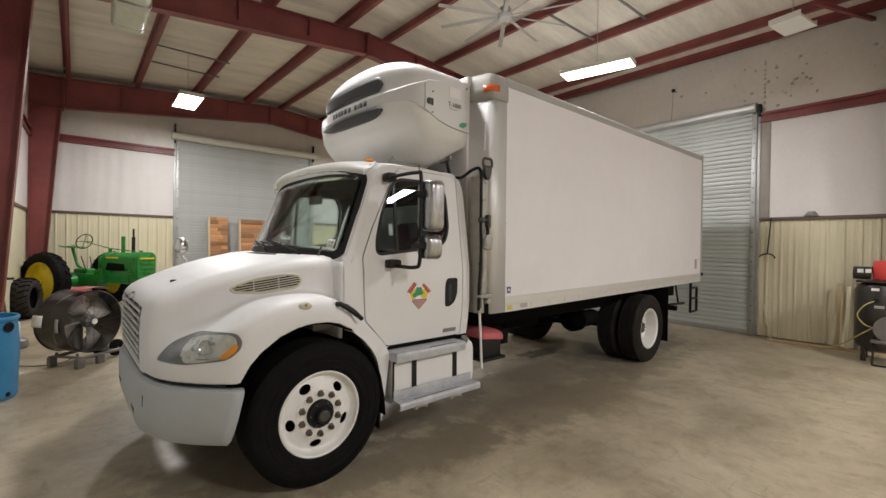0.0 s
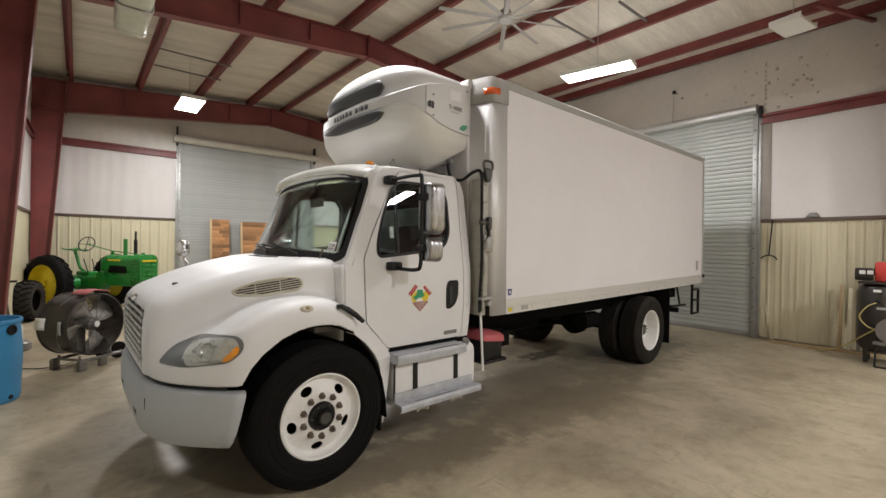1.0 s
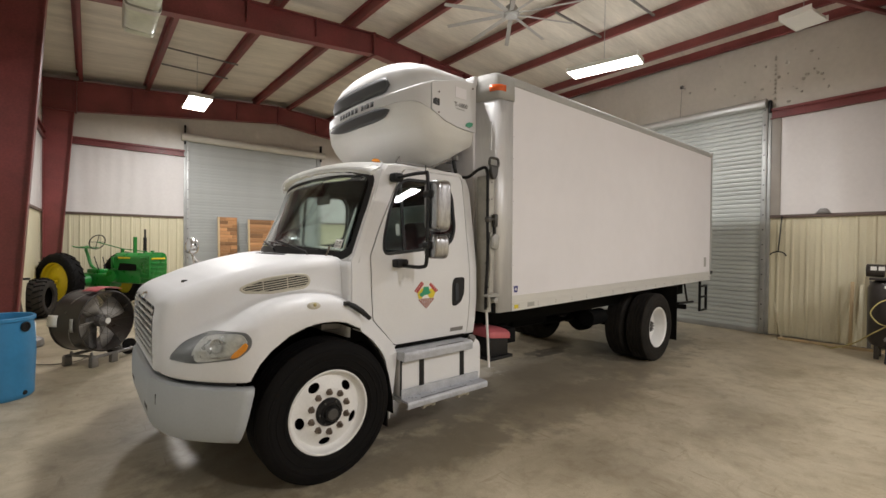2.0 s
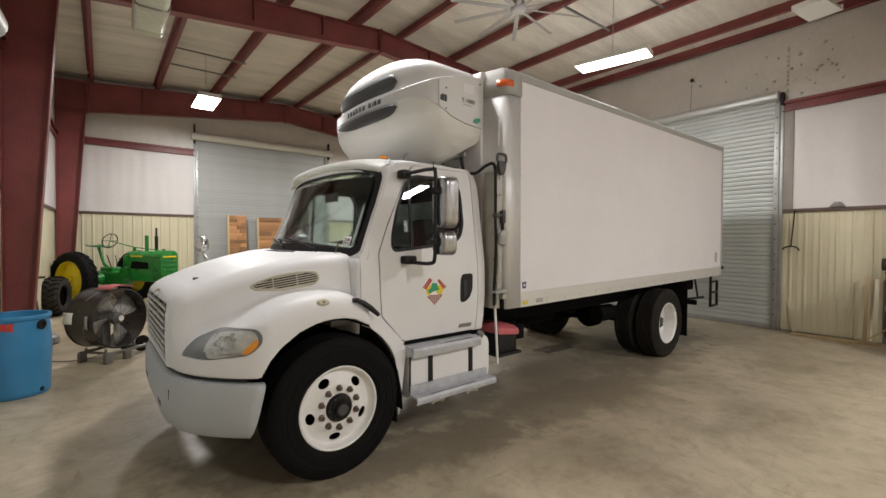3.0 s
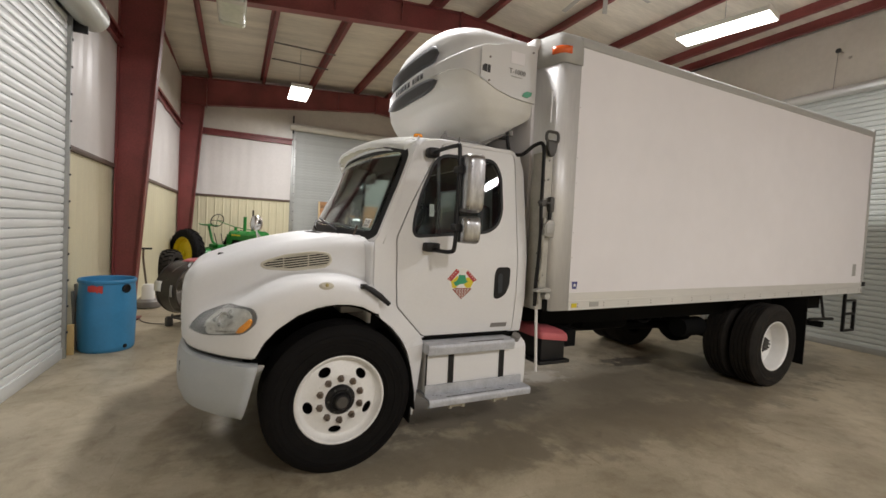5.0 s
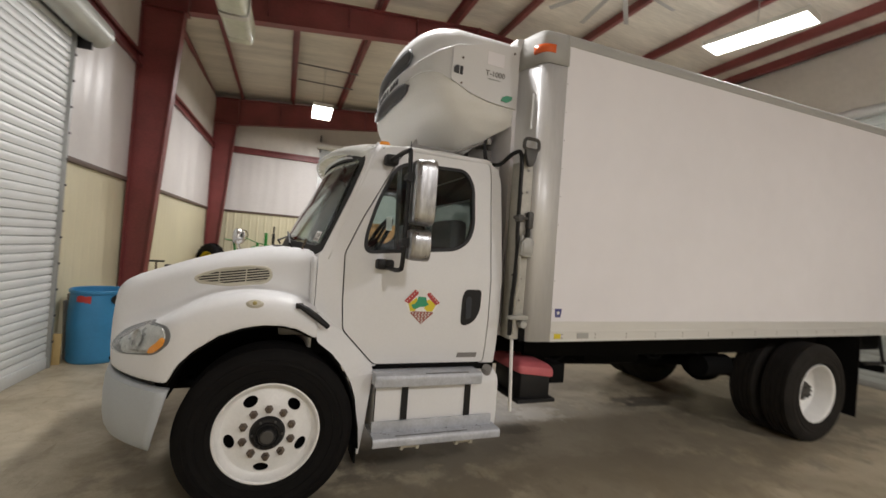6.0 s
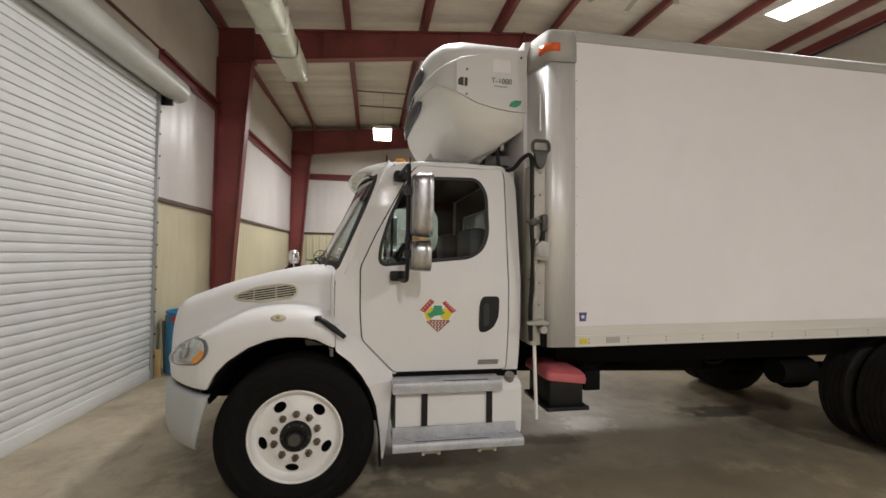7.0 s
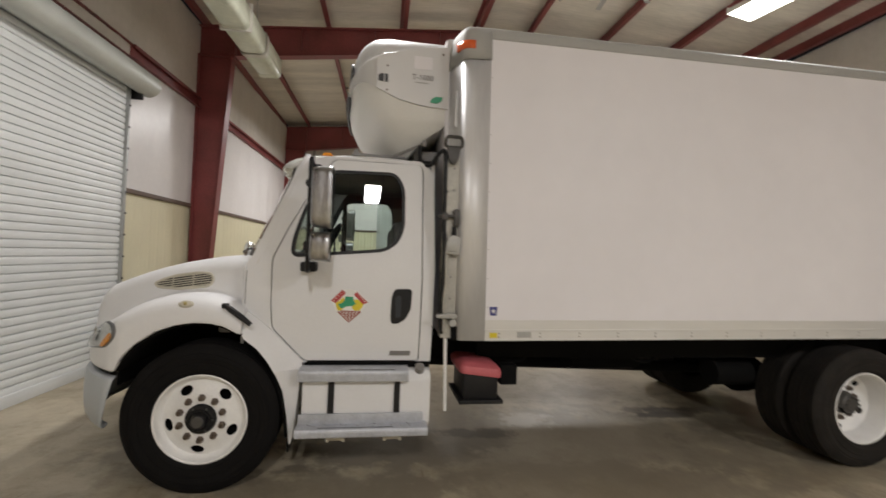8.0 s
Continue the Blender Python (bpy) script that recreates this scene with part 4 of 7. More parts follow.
DOOR_R = rounded(DOOR, 0.03, 3)
for far in (False, True):
    fix = mir if far else (lambda b: b)
    door = part("cab_door", fix(sheet(grow(DOOR_R, -0.004), [grow(WINDOW, 0.014)], skin(0.0), 0.035, CUTS)), "paint", truck, "white cab door with a dark window")
    # body round the door: cowl side, sill, rear post, roof edge
    BODY = [(0.226, 1.60), (0.226, 1.16), (0.31, 1.07), (0.40, 0.98), (0.60, 0.86), (1.575, 0.86), (1.582, 1.6), (1.565, 2.25), (1.53, 2.37), (1.45, 2.42), (0.74, 2.41), (0.60, 2.37), (0.535, 2.31), (0.25, 1.62)]
    part("cab_side", fix(sheet(rounded(BODY, 0.02, 2), [grow(DOOR_R, 0.005)], skin(0.002), 0.05, CUTS)), "paint", truck)
    part("door_gap", fix(sheet(grow(DOOR_R, 0.02), [grow(DOOR_R, -0.03)], skin(0.036), 0.01, CUTS)), "black", truck)
    part("window_seal", fix(sheet(grow(WINDOW, 0.014), [grow(WINDOW, -0.010)], skin(-0.003), 0.02, CUTS)), "black", door, "black rubber window seal")
    part("window_glass", fix(sheet(grow(WINDOW, -0.006), [], skin(0.008), 0.004, CUTS)), "glass", door, "tinted side window", shadow=False)
    part("inner_panel", fix(sheet(grow(DOOR_R, 0.015), [grow(WINDOW, 0.005)], skin(0.055), 0.02, CUTS)), "interior", door)
    part("vent_bar", fix(sheet([(0.735, 1.66), (0.765, 1.66), (0.765, 2.27), (0.735, 2.25)], [], skin(0.02), 0.012, CUTS)), "black", door)
    part("window_card", fix(sheet([(0.668, 1.80), (0.708, 1.80), (0.708, 1.895), (0.668, 1.895)], [], skin(0.016), 0.002)), "paper", door, "small white card behind the glass")
    part("handle_recess", fix(sheet(rounded([(1.258, 1.20), (1.262, 1.36), (1.285, 1.418), (1.415, 1.420), (1.410, 1.27), (1.37, 1.19), (1.31, 1.155), (1.265, 1.158)], 0.03, 3), [], skin(-0.006), 0.02)), "black", door, "black recessed door handle")
    part("handle_paddle", fix(sheet(rounded([(1.295, 1.20), (1.29, 1.35), (1.31, 1.37), (1.335, 1.36), (1.335, 1.21)], 0.012, 3), [], skin(-0.012), 0.01)), "interior", door)
    part("badge", fix(sheet([(1.26, 0.915), (1.415, 0.915), (1.42, 0.95), (1.265, 0.95)], [], skin(-0.006), 0.006)), "ink_grey", door, "small grey maker's plate")
    # mirrors on a loop of black tube
    arm = bmesh.new()
    sweep(arm, bend([(0.655, 0.235, 2.275), (0.67, 0.08, 2.29), (0.685, -0.14, 2.29), (0.69, -0.19, 2.25), (0.69, -0.195, 1.9), (0.69, -0.19, 1.60), (0.685, -0.14, 1.548), (0.67, 0.02, 1.545), (0.655, 0.14, 1.55)], 5), 0.015, 8)
    bx(arm, 0.62, 0.715, 0.155, 0.255, 2.25, 2.325, 0.02)
    bx(arm, 0.60, 0.715, 0.075, 0.165, 1.53, 1.60, 0.015)
    mr = part("mirror_bracket", fix(arm), "black", truck, "black tubular mirror bracket")
    for (y0, y1, z0, z1, x1, lb) in ((-0.300, -0.105, 1.832, 2.235, 0.838, "large chrome mirror"), (-0.290, -0.115, 1.612, 1.806, 0.832, "small chrome convex mirror")):
        rows = []
        for u, k in ((0.708, 0.66), (0.712, 0.80), (0.722, 0.90), (0.742, 0.96), (0.775, 0.985), (x1 - 0.030, 1.0), (x1 - 0.026, 1.02), (x1 - 0.006, 1.02), (x1, 0.98)):
            yc, zc, hy, hz = (y0 + y1) / 2, (z0 + z1) / 2, (y1 - y0) / 2 * k, (z1 - z0) / 2 * (1 - (1 - k) * 0.42)
            rows.append([(u, a, b) for a, b in rounded([(yc - hy, zc - hz), (yc + hy, zc - hz), (yc + hy, zc + hz), (yc - hy, zc + hz)], 0.07 * k, 5)])
        mb = surface(rows, close=True)
        mb.verts.ensure_lookup_table()
        mb.faces.new([v for v in mb.verts if abs(v.co.x - 0.708) < 1e-4])
        sh = part("mirror_shell", fix(mb), "dull_chrome", mr, lb)
        part("mirror_glass", fix(prism(bmesh.new(), rounded([(y0 + 0.012, z0 + 0.012), (y1 - 0.012, z0 + 0.012), (y1 - 0.012, z1 - 0.012), (y0 + 0.012, z1 - 0.012)], 0.045, 4), x1 - 0.012, x1 - 0.006, "x")), "chrome", mr)
    for z in (2.12, 1.72):
        part("mirror_clamp", fix(cyl(bmesh.new(), (0.694, -0.23, z), (0.694, -0.155, z), 0.030, 10)), "black", mr)
part("antenna", sweep(bmesh.new(), [(0.70, -0.15, 2.29), (0.70, -0.15, 2.35)], [0.005, 0.003], 6), "black", truck, "short black antenna stub")

# roof cap
rows = []
for x, zr, inset in ((0.50, 2.34, 0.05), (0.56, 2.41, 0.02), (0.66, 2.455, 0.0), (0.85, 2.485, 0.0), (1.2, 2.49, 0.0), (1.45, 2.475, 0.0), (1.53, 2.44, 0.01), (1.56, 2.38, 0.03)):
    row = []
    for t in np.linspace(-1, 1, 17):
        y = YC + (YC - 0.268 - inset) * t
        row.append((x - (0.16 * (1 - t * t) if x < 0.7 else 0.0) * (1 - (x - 0.5) / 0.25 if x < 0.7 else 0), y, zr - 0.075 * abs(t) ** 5 + 0.015 * (1 - t * t)))
    rows.append(row)
rf = part("cab_roof", surface(rows), "paint", truck, "white cab roof", sharp=60)
rf.modifiers.new("thick", "SOLIDIFY").thickness = 0.03
for y in (0.59, 0.94, 1.28, 1.62, 1.97):
    part("roof_marker_lamp", lathe(bmesh.new(), [(0.0, 0.028), (0.024, 0.022), (0.036, 0.0)], pose(0.70, y, 2.480) @ Matrix.Diagonal((1.3, 0.8, 1, 1)), 14), "amber", rf, "amber roof marker lamp")


# windscreen: a bowed pane between cowl and roof
def screen(t, s, off=0.0):
    """t across from -1 to 1, s up from 0 to 1."""
    y = YC + t * lerp(s, [0, 1], [1.072, 1.005])
    x = lerp(s, [0, 1], [0.268, 0.545]) - lerp(s, [0, 1], [0.245, 0.165]) * (1 - abs(t) ** 2.2)
    z = lerp(s, [0, 1], [1.575, 2.350]) + 0.05 * (1 - t * t) * (1 if s < 0.5 else 0.6)
    return Vector((x - off, y, z))


def pane(t0, t1, s0, s1, off, n=18):
    return surface([[screen(t0 + (t1 - t0) * i / n, s0 + (s1 - s0) * j / 8, off) for i in range(n + 1)] for j in range(9)])


ws = part("windscreen", pane(-0.985, 0.985, 0.01, 0.99, 0.004), "screen_glass", truck, "raked tinted windscreen", shadow=False)
ws.modifiers.new("t", "SOLIDIFY").thickness = 0.004


def screen_loop(t1, s0, s1, rt, rs):
    """A round-cornered loop on the windscreen, in (t, s)."""
    out = []
    for ct, cs, a0, end in ((t1 - rt, s0 + rs, -90, (t1, s1 - rs)), (t1 - rt, s1 - rs, 0, (-t1 + rt, s1)), (-t1 + rt, s1 - rs, 90, (-t1, s0 + rs)), (-t1 + rt, s0 + rs, 180, (t1 - rt, s0))):
        arc = [(ct + rt * math.cos(radians(a0 + 15 * k)), cs + rs * math.sin(radians(a0 + 15 * k))) for k in range(7)]
        run = 9 if abs(end[0] - arc[-1][0]) < 0.5 else 19
        out += arc + [(arc[-1][0] + (end[0] - arc[-1][0]) * k / run, arc[-1][1] + (end[1] - arc[-1][1]) * k / run) for k in range(1, run)]
    return out


def screen_ring(outer, inner, o, i, back):
    """A band on the windscreen between two loops, o and i proud of it."""
    return surface([[screen(t, s, d) for t, s in loop] for loop, d in ((outer, o), (inner, i), (inner, i - back), (outer, o - back), (outer, o))], close=True)


part("windscreen_surround", screen_ring(screen_loop(0.995, 0.0, 1.0, 0.13, 0.16), screen_loop(0.94, 0.085, 0.925, 0.10, 0.12), 0.007, 0.010, 0.008), "black", ws, "black windscreen border", sharp=50)
part("screen_frame", screen_ring(screen_loop(1.03, -0.035, 1.02, 0.01, 0.01), screen_loop(0.99, 0.005, 0.995, 0.13, 0.16), 0.004, 0.008, 0.012), "paint", truck, "white windscreen frame", sharp=50)
for s in (-1, 1):
    w = bmesh.new()
    p0 = screen(0.25 * s - 0.35, 0.02, 0.03)
    p1 = screen(0.25 * s + 0.30, 0.16, 0.02)
    sweep(w, [p0, p0 + Vector((-0.02, 0, 0.03)), p1], 0.008, 6)
    sweep(w, [screen(0.25 * s - 0.02, 0.10, 0.018), screen(0.25 * s + 0.5, 0.14, 0.018)], 0.007, 5)
    part("wiper", w, "black", truck, "black wiper")
nz = sweep(bmesh.new(), [(0.13, 0.42, 1.60), (0.16, 0.40, 1.70)], 0.008, 6)
part("washer_stalk", nz, "nut", truck)
part("inspection_sticker", surface([[screen(t, s, 0.012) for t in (-0.875, -0.81)] for s in (0.125, 0.215)]), "white_mark", ws, "white inspection sticker").modifiers.new("t", "SOLIDIFY").thickness = 0.001
for s0, s1, t0, t1 in ((0.175, 0.205, -0.866, -0.845), (0.14, 0.160, -0.866, -0.82), (0.168, 0.174, -0.866, -0.82), (0.185, 0.200, -0.838, -0.82)):
    part("sticker_bar", surface([[screen(t, s, 0.0145) for t in (t0, t1)] for s in (s0, s1)]), "cap_grey", ws).modifiers.new("t", "SOLIDIFY").thickness = 0.001
# cowl under the windscreen
rows = []
for k, (dx, dz) in enumerate(((-0.03, 0.012), (0.0, 0.005), (0.05, -0.03))):
    rows.append([(screen(t, 0).x + dx - (0.05 if k == 0 else 0), screen(t, 0).y, screen(t, 0).z + dz - (0.012 if k == 0 else 0)) for t in np.linspace(-0.86, 0.86, 19)])
part("cowl", surface(rows), "black", truck).modifiers.new("t", "SOLIDIFY").thickness = 0.02
cs = bmesh.new()
bx(cs, 0.20, 0.34, 0.19, 2 * YC - 0.19, 0.95, 1.52)
part("firewall", cs, "chassis", truck)

# windscreen pillars and the cowl's corners
for far in (False, True):
    fix = mir if far else (lambda b: b)
    rows = []
    for k in range(11):
        q = k / 10
        a = screen(-1.0, q, -0.002)
        x1, z1 = lerp(q, [0, 1], [0.285, 0.562]), lerp(q, [0, 1], [1.575, 2.325])
        rows.append([a + Vector((0.012, 0.03, 0)), a, a.lerp(Vector((x1 - 0.012, cab_y(z1) + 0.02, z1)), 0.6), Vector((x1, cab_y(z1) + 0.001, z1)), Vector((x1 + 0.03, cab_y(z1) + 0.004, z1))])
    rows.append([p + Vector((0.035, 0.03 if k < 3 else 0.012, 0.075)) for k, p in enumerate(rows[-1])])
    part("pillar", fix(surface(rows)), "paint", truck, "white windscreen pillar", sharp=60).modifiers.new("t", "SOLIDIFY").thickness = 0.01
    rows = []
    for z in (1.0, 1.3, 1.5, 1.585):
        rows.append([(0.222, cab_y(z) + 0.004, z), (0.205, cab_y(z) + 0.03, z), (0.20, 0.34, z), (0.16, 0.52, z + (0.01 if z > 1.55 else 0))])
    part("cowl_corner", fix(surface(rows)), "paint", truck, sharp=60).modifiers.new("t", "SOLIDIFY").thickness = 0.01

# sun visor with scalloped lower edge
rows = []
for dx, z, dip in ((0.33, 2.482, 0), (0.24, 2.478, 0), (0.16, 2.466, 0), (0.09, 2.446, 0), (0.04, 2.420, 0), (0.010, 2.396, 0), (0.0, 2.378, 0.0), (0.004, 2.366, 0.3), (0.016, 2.362, 0.3)):
    row = []
    for t in np.linspace(-1, 1, 81):
        tip = 0.262 + 0.20 * abs(t) ** 2.2
        row.append((tip + dx, YC + t * (0.985 + 0.02 * dx), z - 0.07 * abs(t) ** 4 - 0.028 * dip * (1 - abs(math.sin(t * 14.14))) ** 1.0 * (1 - t ** 4) + 0.014 * dip))
    rows.append([(0.60, YC - 0.98, 2.385)] + row + [(0.60, YC + 0.98, 2.385)])
vs = part("sun_visor", surface(rows), "visor", truck, "milky white moulded sun visor with scalloped edge", sharp=60)
for k in range(13):
    t = -0.9 + k * 0.15
    tip = 0.262 + 0.20 * abs(t) ** 2.2
    dz = -0.07 * abs(t) ** 4
    part("visor_rib", prism(bmesh.new(), [(tip + 0.014, 2.368 + dz), (tip + 0.15, 2.372 + dz), (tip + 0.17, 2.462 + dz), (tip + 0.10, 2.445 + dz), (tip + 0.045, 2.412 + dz)], YC + t - 0.010, YC + t + 0.010), "beige", vs, "beige stiffening rib")

# rear wall of the cab with its window
RW = rounded([(0.28, 0.86), (2 * YC - 0.28, 0.86), (2 * YC - 0.25, 1.6), (2 * YC - 0.32, 2.42), (0.32, 2.42), (0.25, 1.6)], 0.05, 3)
RH = rounded([(0.62, 1.66), (1.94, 1.66), (1.90, 2.15), (0.66, 2.15)], 0.06, 4)
part("cab_back", sheet(RW, [RH], lambda u, w: Vector((1.545, u, w)), 0.03, push=(1, 0, 0)), "paint", truck)
part("back_window", sheet(grow(RH, 0.01), [], lambda u, w: Vector((1.552, u, w)), 0.004, push=(1, 0, 0)), "screen_glass", truck, "cab back window", shadow=False)
part("back_trim", sheet(grow(RW, -0.06), [grow(RH, 0.01)], lambda u, w: Vector((1.515, u, w)), 0.02, push=(1, 0, 0)), "interior", truck)
part("headliner", B(0.55, 1.5, 0.33, 2 * YC - 0.33, 2.37, 2.395), "interior", truck)
part("cab_floor", B(0.25, 1.54, 0.2, 2 * YC - 0.2, 0.86, 0.93), "chassis", truck)
# cab inside
d = bmesh.new()
prism(d, [(0.22, 1.15), (0.22, 1.52), (0.36, 1.60), (0.52, 1.57), (0.58, 1.48), (0.50, 1.15)], 0.24, 2 * YC - 0.24, bev=0.02)
part("dashboard", d, "dash", truck, "grey dashboard")
sw = bmesh.new()
ring = [Matrix.Translation((0.72, 0.72, 1.73)) @ pose(0, 0, 0, 0, -62, 0) @ Vector((0.21 * math.cos(a), 0.21 * math.sin(a), 0)) for a in np.linspace(0, 2 * math.pi, 24, endpoint=False)]
sweep(sw, ring, 0.016, 8, closed=True)
for a in (0, 12):
    sweep(sw, [ring[a], ring[(a + 12) % 24]], 0.012, 6)
sweep(sw, [(0.48, 0.72, 1.50), (0.72, 0.72, 1.73)], 0.03, 8)
part("steering_wheel", sw, "black", truck, "black steering wheel")
for y in (0.72, 1.84):
    seat = B(0.88, 1.36, y - 0.25, y + 0.25, 1.16, 1.34, bev=0.04)
    bx(seat, 1.26, 1.42, y - 0.24, y + 0.24, 1.28, 1.95, bev=0.05)
    bx(seat, 1.00, 1.30, y - 0.15, y + 0.15, 0.92, 1.18)
    part("seat", seat, "interior", truck, "dark cab seat")
part("rear_view_mirror", B(0.50, 0.53, YC - 0.14, YC + 0.14, 2.11, 2.20, bev=0.02), "fan_grey", truck, "grey rear-view mirror")
part("mirror_stem", cyl(bmesh.new(), (0.515, YC, 2.18), (0.50, YC, 2.38), 0.012, 8), "black", truck)

# door decal: a diamond of plain shapes
dc = thing("door_decal", pose(0, 0, 0), "", "")
dc.parent = truck
tagged(dc, "diamond-shaped red, green and yellow farm decal")
def decal(nm, pts, mat, off):
    part(nm, sheet(pts, [], skin(-off), off * 0.5), mat, dc)
def dk(*pts):
    """Decal points in millimetres from its foot."""
    return [(0.953 + a / 1000, 1.160 + b / 1000) for a, b in pts]


decal("diamond", dk((-133, 160), (-55, 242), (0, 250), (55, 235), (135, 153), (84, 82), (0, 0), (-86, 78), (-110, 126)), "white_mark", 0.003)
decal("band", dk((-133, 160), (-55, 242), (-24, 222), (-97, 142)), "red_mark", 0.0045)
decal("band", dk((49, 232), (135, 153), (100, 135), (31, 208)), "red_mark", 0.0045)
decal("field", dk((-100, 140), (-42, 188), (-28, 130), (-52, 92), (-84, 90)), "yellow_mark", 0.0045)
decal("field", dk((18, 112), (34, 168), (56, 176), (104, 138), (80, 92), (40, 90)), "yellow_mark", 0.0045)
decal("leaf", dk((-80, 136), (-54, 144), (-38, 164), (-30, 194), (26, 192), (34, 156), (52, 140), (22, 124), (-20, 120), (-46, 106), (-66, 110)), "green_mark", 0.006)
decal("pale_cap", rounded(dk((-33, 218), (-28, 244), (28, 244), (36, 218), (24, 193), (-23, 193)), 0.014, 3), "paper", 0.0065)
decal("check_field", dk((-86, 80), (-60, 90), (84, 88), (86, 78), (0, 0)), "rust_mark", 0.004)
for k in range(5):
    a, b = -112 + k * 16.5, 160 + k * 17
    decal("letter_bar", dk((a, b - 3), (a + 4, b + 1), (a + 1, b + 7), (a - 4, b + 2)), "white_mark", 0.006)
    a, b = 112 - k * 15.5, 158 + k * 16
    decal("letter_bar", dk((a, b - 3), (a + 4, b + 2), (a - 1, b + 7), (a - 5, b + 1)), "white_mark", 0.006)
for j in range(6):
    for k in range(6 - j):
        a, b = (k - (5 - j) / 2) * 24 + (3 if j % 2 else -3), 78 - j * 12.5
        decal("check", dk((a - 6, b - 3), (a + 5, b - 3), (a + 6, b + 4), (a - 5, b + 4)), "paper", 0.0055)

# fuel tank under the door, straps and steps
tank = bmesh.new()
prism(tank, rounded([(0.09, 0.40), (0.62, 0.40), (0.62, 0.825), (0.12, 0.825), (0.075, 0.77), (0.07, 0.50)], 0.07, 4), 0.655, 1.57, "x", bev=0.012)
tk = part("fuel_tank", tank, "paint", truck, "white boxy fuel tank with black straps")
for x in (0.855, 1.325):
    st = prism(bmesh.new(), rounded([(0.08, 0.392), (0.63, 0.392), (0.63, 0.832), (0.11, 0.832), (0.064, 0.775), (0.058, 0.495)], 0.07, 4), x - 0.022, x + 0.022, "x")
    part("strap", st, "black", tk, "black tank strap")
part("filler_cap", cyl(bmesh.new(), (1.49, 0.13, 0.80), (1.49, 0.10, 0.85), 0.036, 16), "ink_grey", tk)
def step(z0, z1, x0, x1, y0, y1):
    """A folded plate: tread, rounded nose and a lip turned under."""
    prof = [(y1, z1), (y0 + 0.022, z1 + 0.003), (y0 + 0.008, z1 - 0.002), (y0 + 0.001, z1 - 0.012), (y0, z1 - 0.03), (y0 + 0.004, z0 + 0.006), (y0 + 0.012, z0), (y0 + 0.03, z0), (y0 + 0.03, z0 + 0.006), (y0 + 0.014, z0 + 0.008), (y0 + 0.010, z1 - 0.03), (y0 + 0.022, z1 - 0.014), (y1, z1 - 0.016)]
    s = prism(bmesh.new(), prof, x0, x1, "x")
    for i in range(int((x1 - x0) / 0.045)):
        for j in range(int((y1 - y0 - 0.05) / 0.035)):
            cx, cy = x0 + 0.03 + i * 0.045, y0 + 0.045 + j * 0.035
            sweep(s, [(cx - 0.012, cy - 0.008 * (-1) ** (i + j), z1), (cx + 0.012, cy + 0.008 * (-1) ** (i + j), z1)], 0.0035, 4)
    return s


us = part("upper_step", step(0.762, 0.842, 0.635, 1.40, 0.0, 0.17), "tread", truck, "worn grey tread-plate step")
part("step_groove", B(0.98, 1.30, 0.018, 0.030, 0.838, 0.8465), "dark_steel", us)
part("end_plate", B(0.628, 0.637, 0.004, 0.17, 0.77, 0.838), "tread", us)
ls = part("lower_step", step(0.392, 0.452, 0.63, 1.547, -0.055, 0.20), "tread", truck, "worn grey tread-plate step")
part("step_groove", B(0.78, 1.30, -0.032, -0.022, 0.449, 0.4565), "dark_steel", ls)
random.seed(5)
for k in range(26):
    x, y = random.uniform(0.70, 1.45), random.uniform(-0.015, 0.06)
    part("worn_hole", lathe(bmesh.new(), [(0.0, 0.0015), (0.006, 0.001), (0.008, -0.002)], Matrix.Translation((x, y, 0.4535)) @ Matrix.Diagonal((random.uniform(0.8, 2.2), 0.7, 1, 1)), 8), "dark_steel", ls)
part("step_back", B(0.635, 1.52, 0.045, 0.062, 0.45, 0.525, bev=0.004), "tread", truck, "turned-up back of the lower step")
# added black filler, stands in for the shade between sill and tank
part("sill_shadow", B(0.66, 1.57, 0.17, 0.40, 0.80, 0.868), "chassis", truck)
for x in (0.90, 1.30):
    hg = cyl(bmesh.new(), (x - 0.055, 0.03, 0.362), (x + 0.055, 0.03, 0.362), 0.017, 10)
    cyl(hg, (x, 0.03, 0.365), (x, 0.03, 0.41), 0.013, 8)
    for e in (-0.055, 0.055):
        lathe(hg, [(0.0, -0.012), (0.024, -0.010), (0.024, 0.010), (0.0, 0.012)], Matrix.Translation((x + e, 0.03, 0.358)) @ pose(0, 0, 0, 0, 90, 0), 10)
    part("step_hanger", hg, "beige", truck, "corroded brass pipe fitting")
part("tank_strap_end", B(0.652, 0.672, 0.075, 0.10, 0.46, 0.80, bev=0.003), "black", truck)

# red-topped battery box behind the tank
bb = thing("battery_box", pose(0, 0, 0), "", "")
bb.parent = truck
tagged(bb, "black battery box under a faded red cover")
part("case", B(1.85, 2.13, 0.20, 0.62, 0.56, 0.80, bev=0.015), "black", bb)
part("tray", B(1.815, 2.165, 0.165, 0.64, 0.535, 0.565, bev=0.004), "black", bb)
rows = []
for z, k in ((0.775, 1.02), (0.80, 1.04), (0.832, 1.0), (0.858, 0.86), (0.872, 0.6), (0.876, 0.0)):
    rows.append([(1.985 + a * k, 0.41 + b * k, z - 0.10 * (a * k + 0.18) * (1 if z > 0.78 else 1.2)) for a, b in rounded([(-0.165, -0.23), (0.165, -0.23), (0.165, 0.23), (-0.165, 0.23)], 0.05, 4)])
part("cover", surface(rows, close=True), "pink", bb, "faded red moulded cover")
part("drain_rod", cyl(bmesh.new(), (1.672, 0.09, 1.07), (1.684, 0.06, 0.53), 0.013, 8), "rim", truck, "white hanging rod")

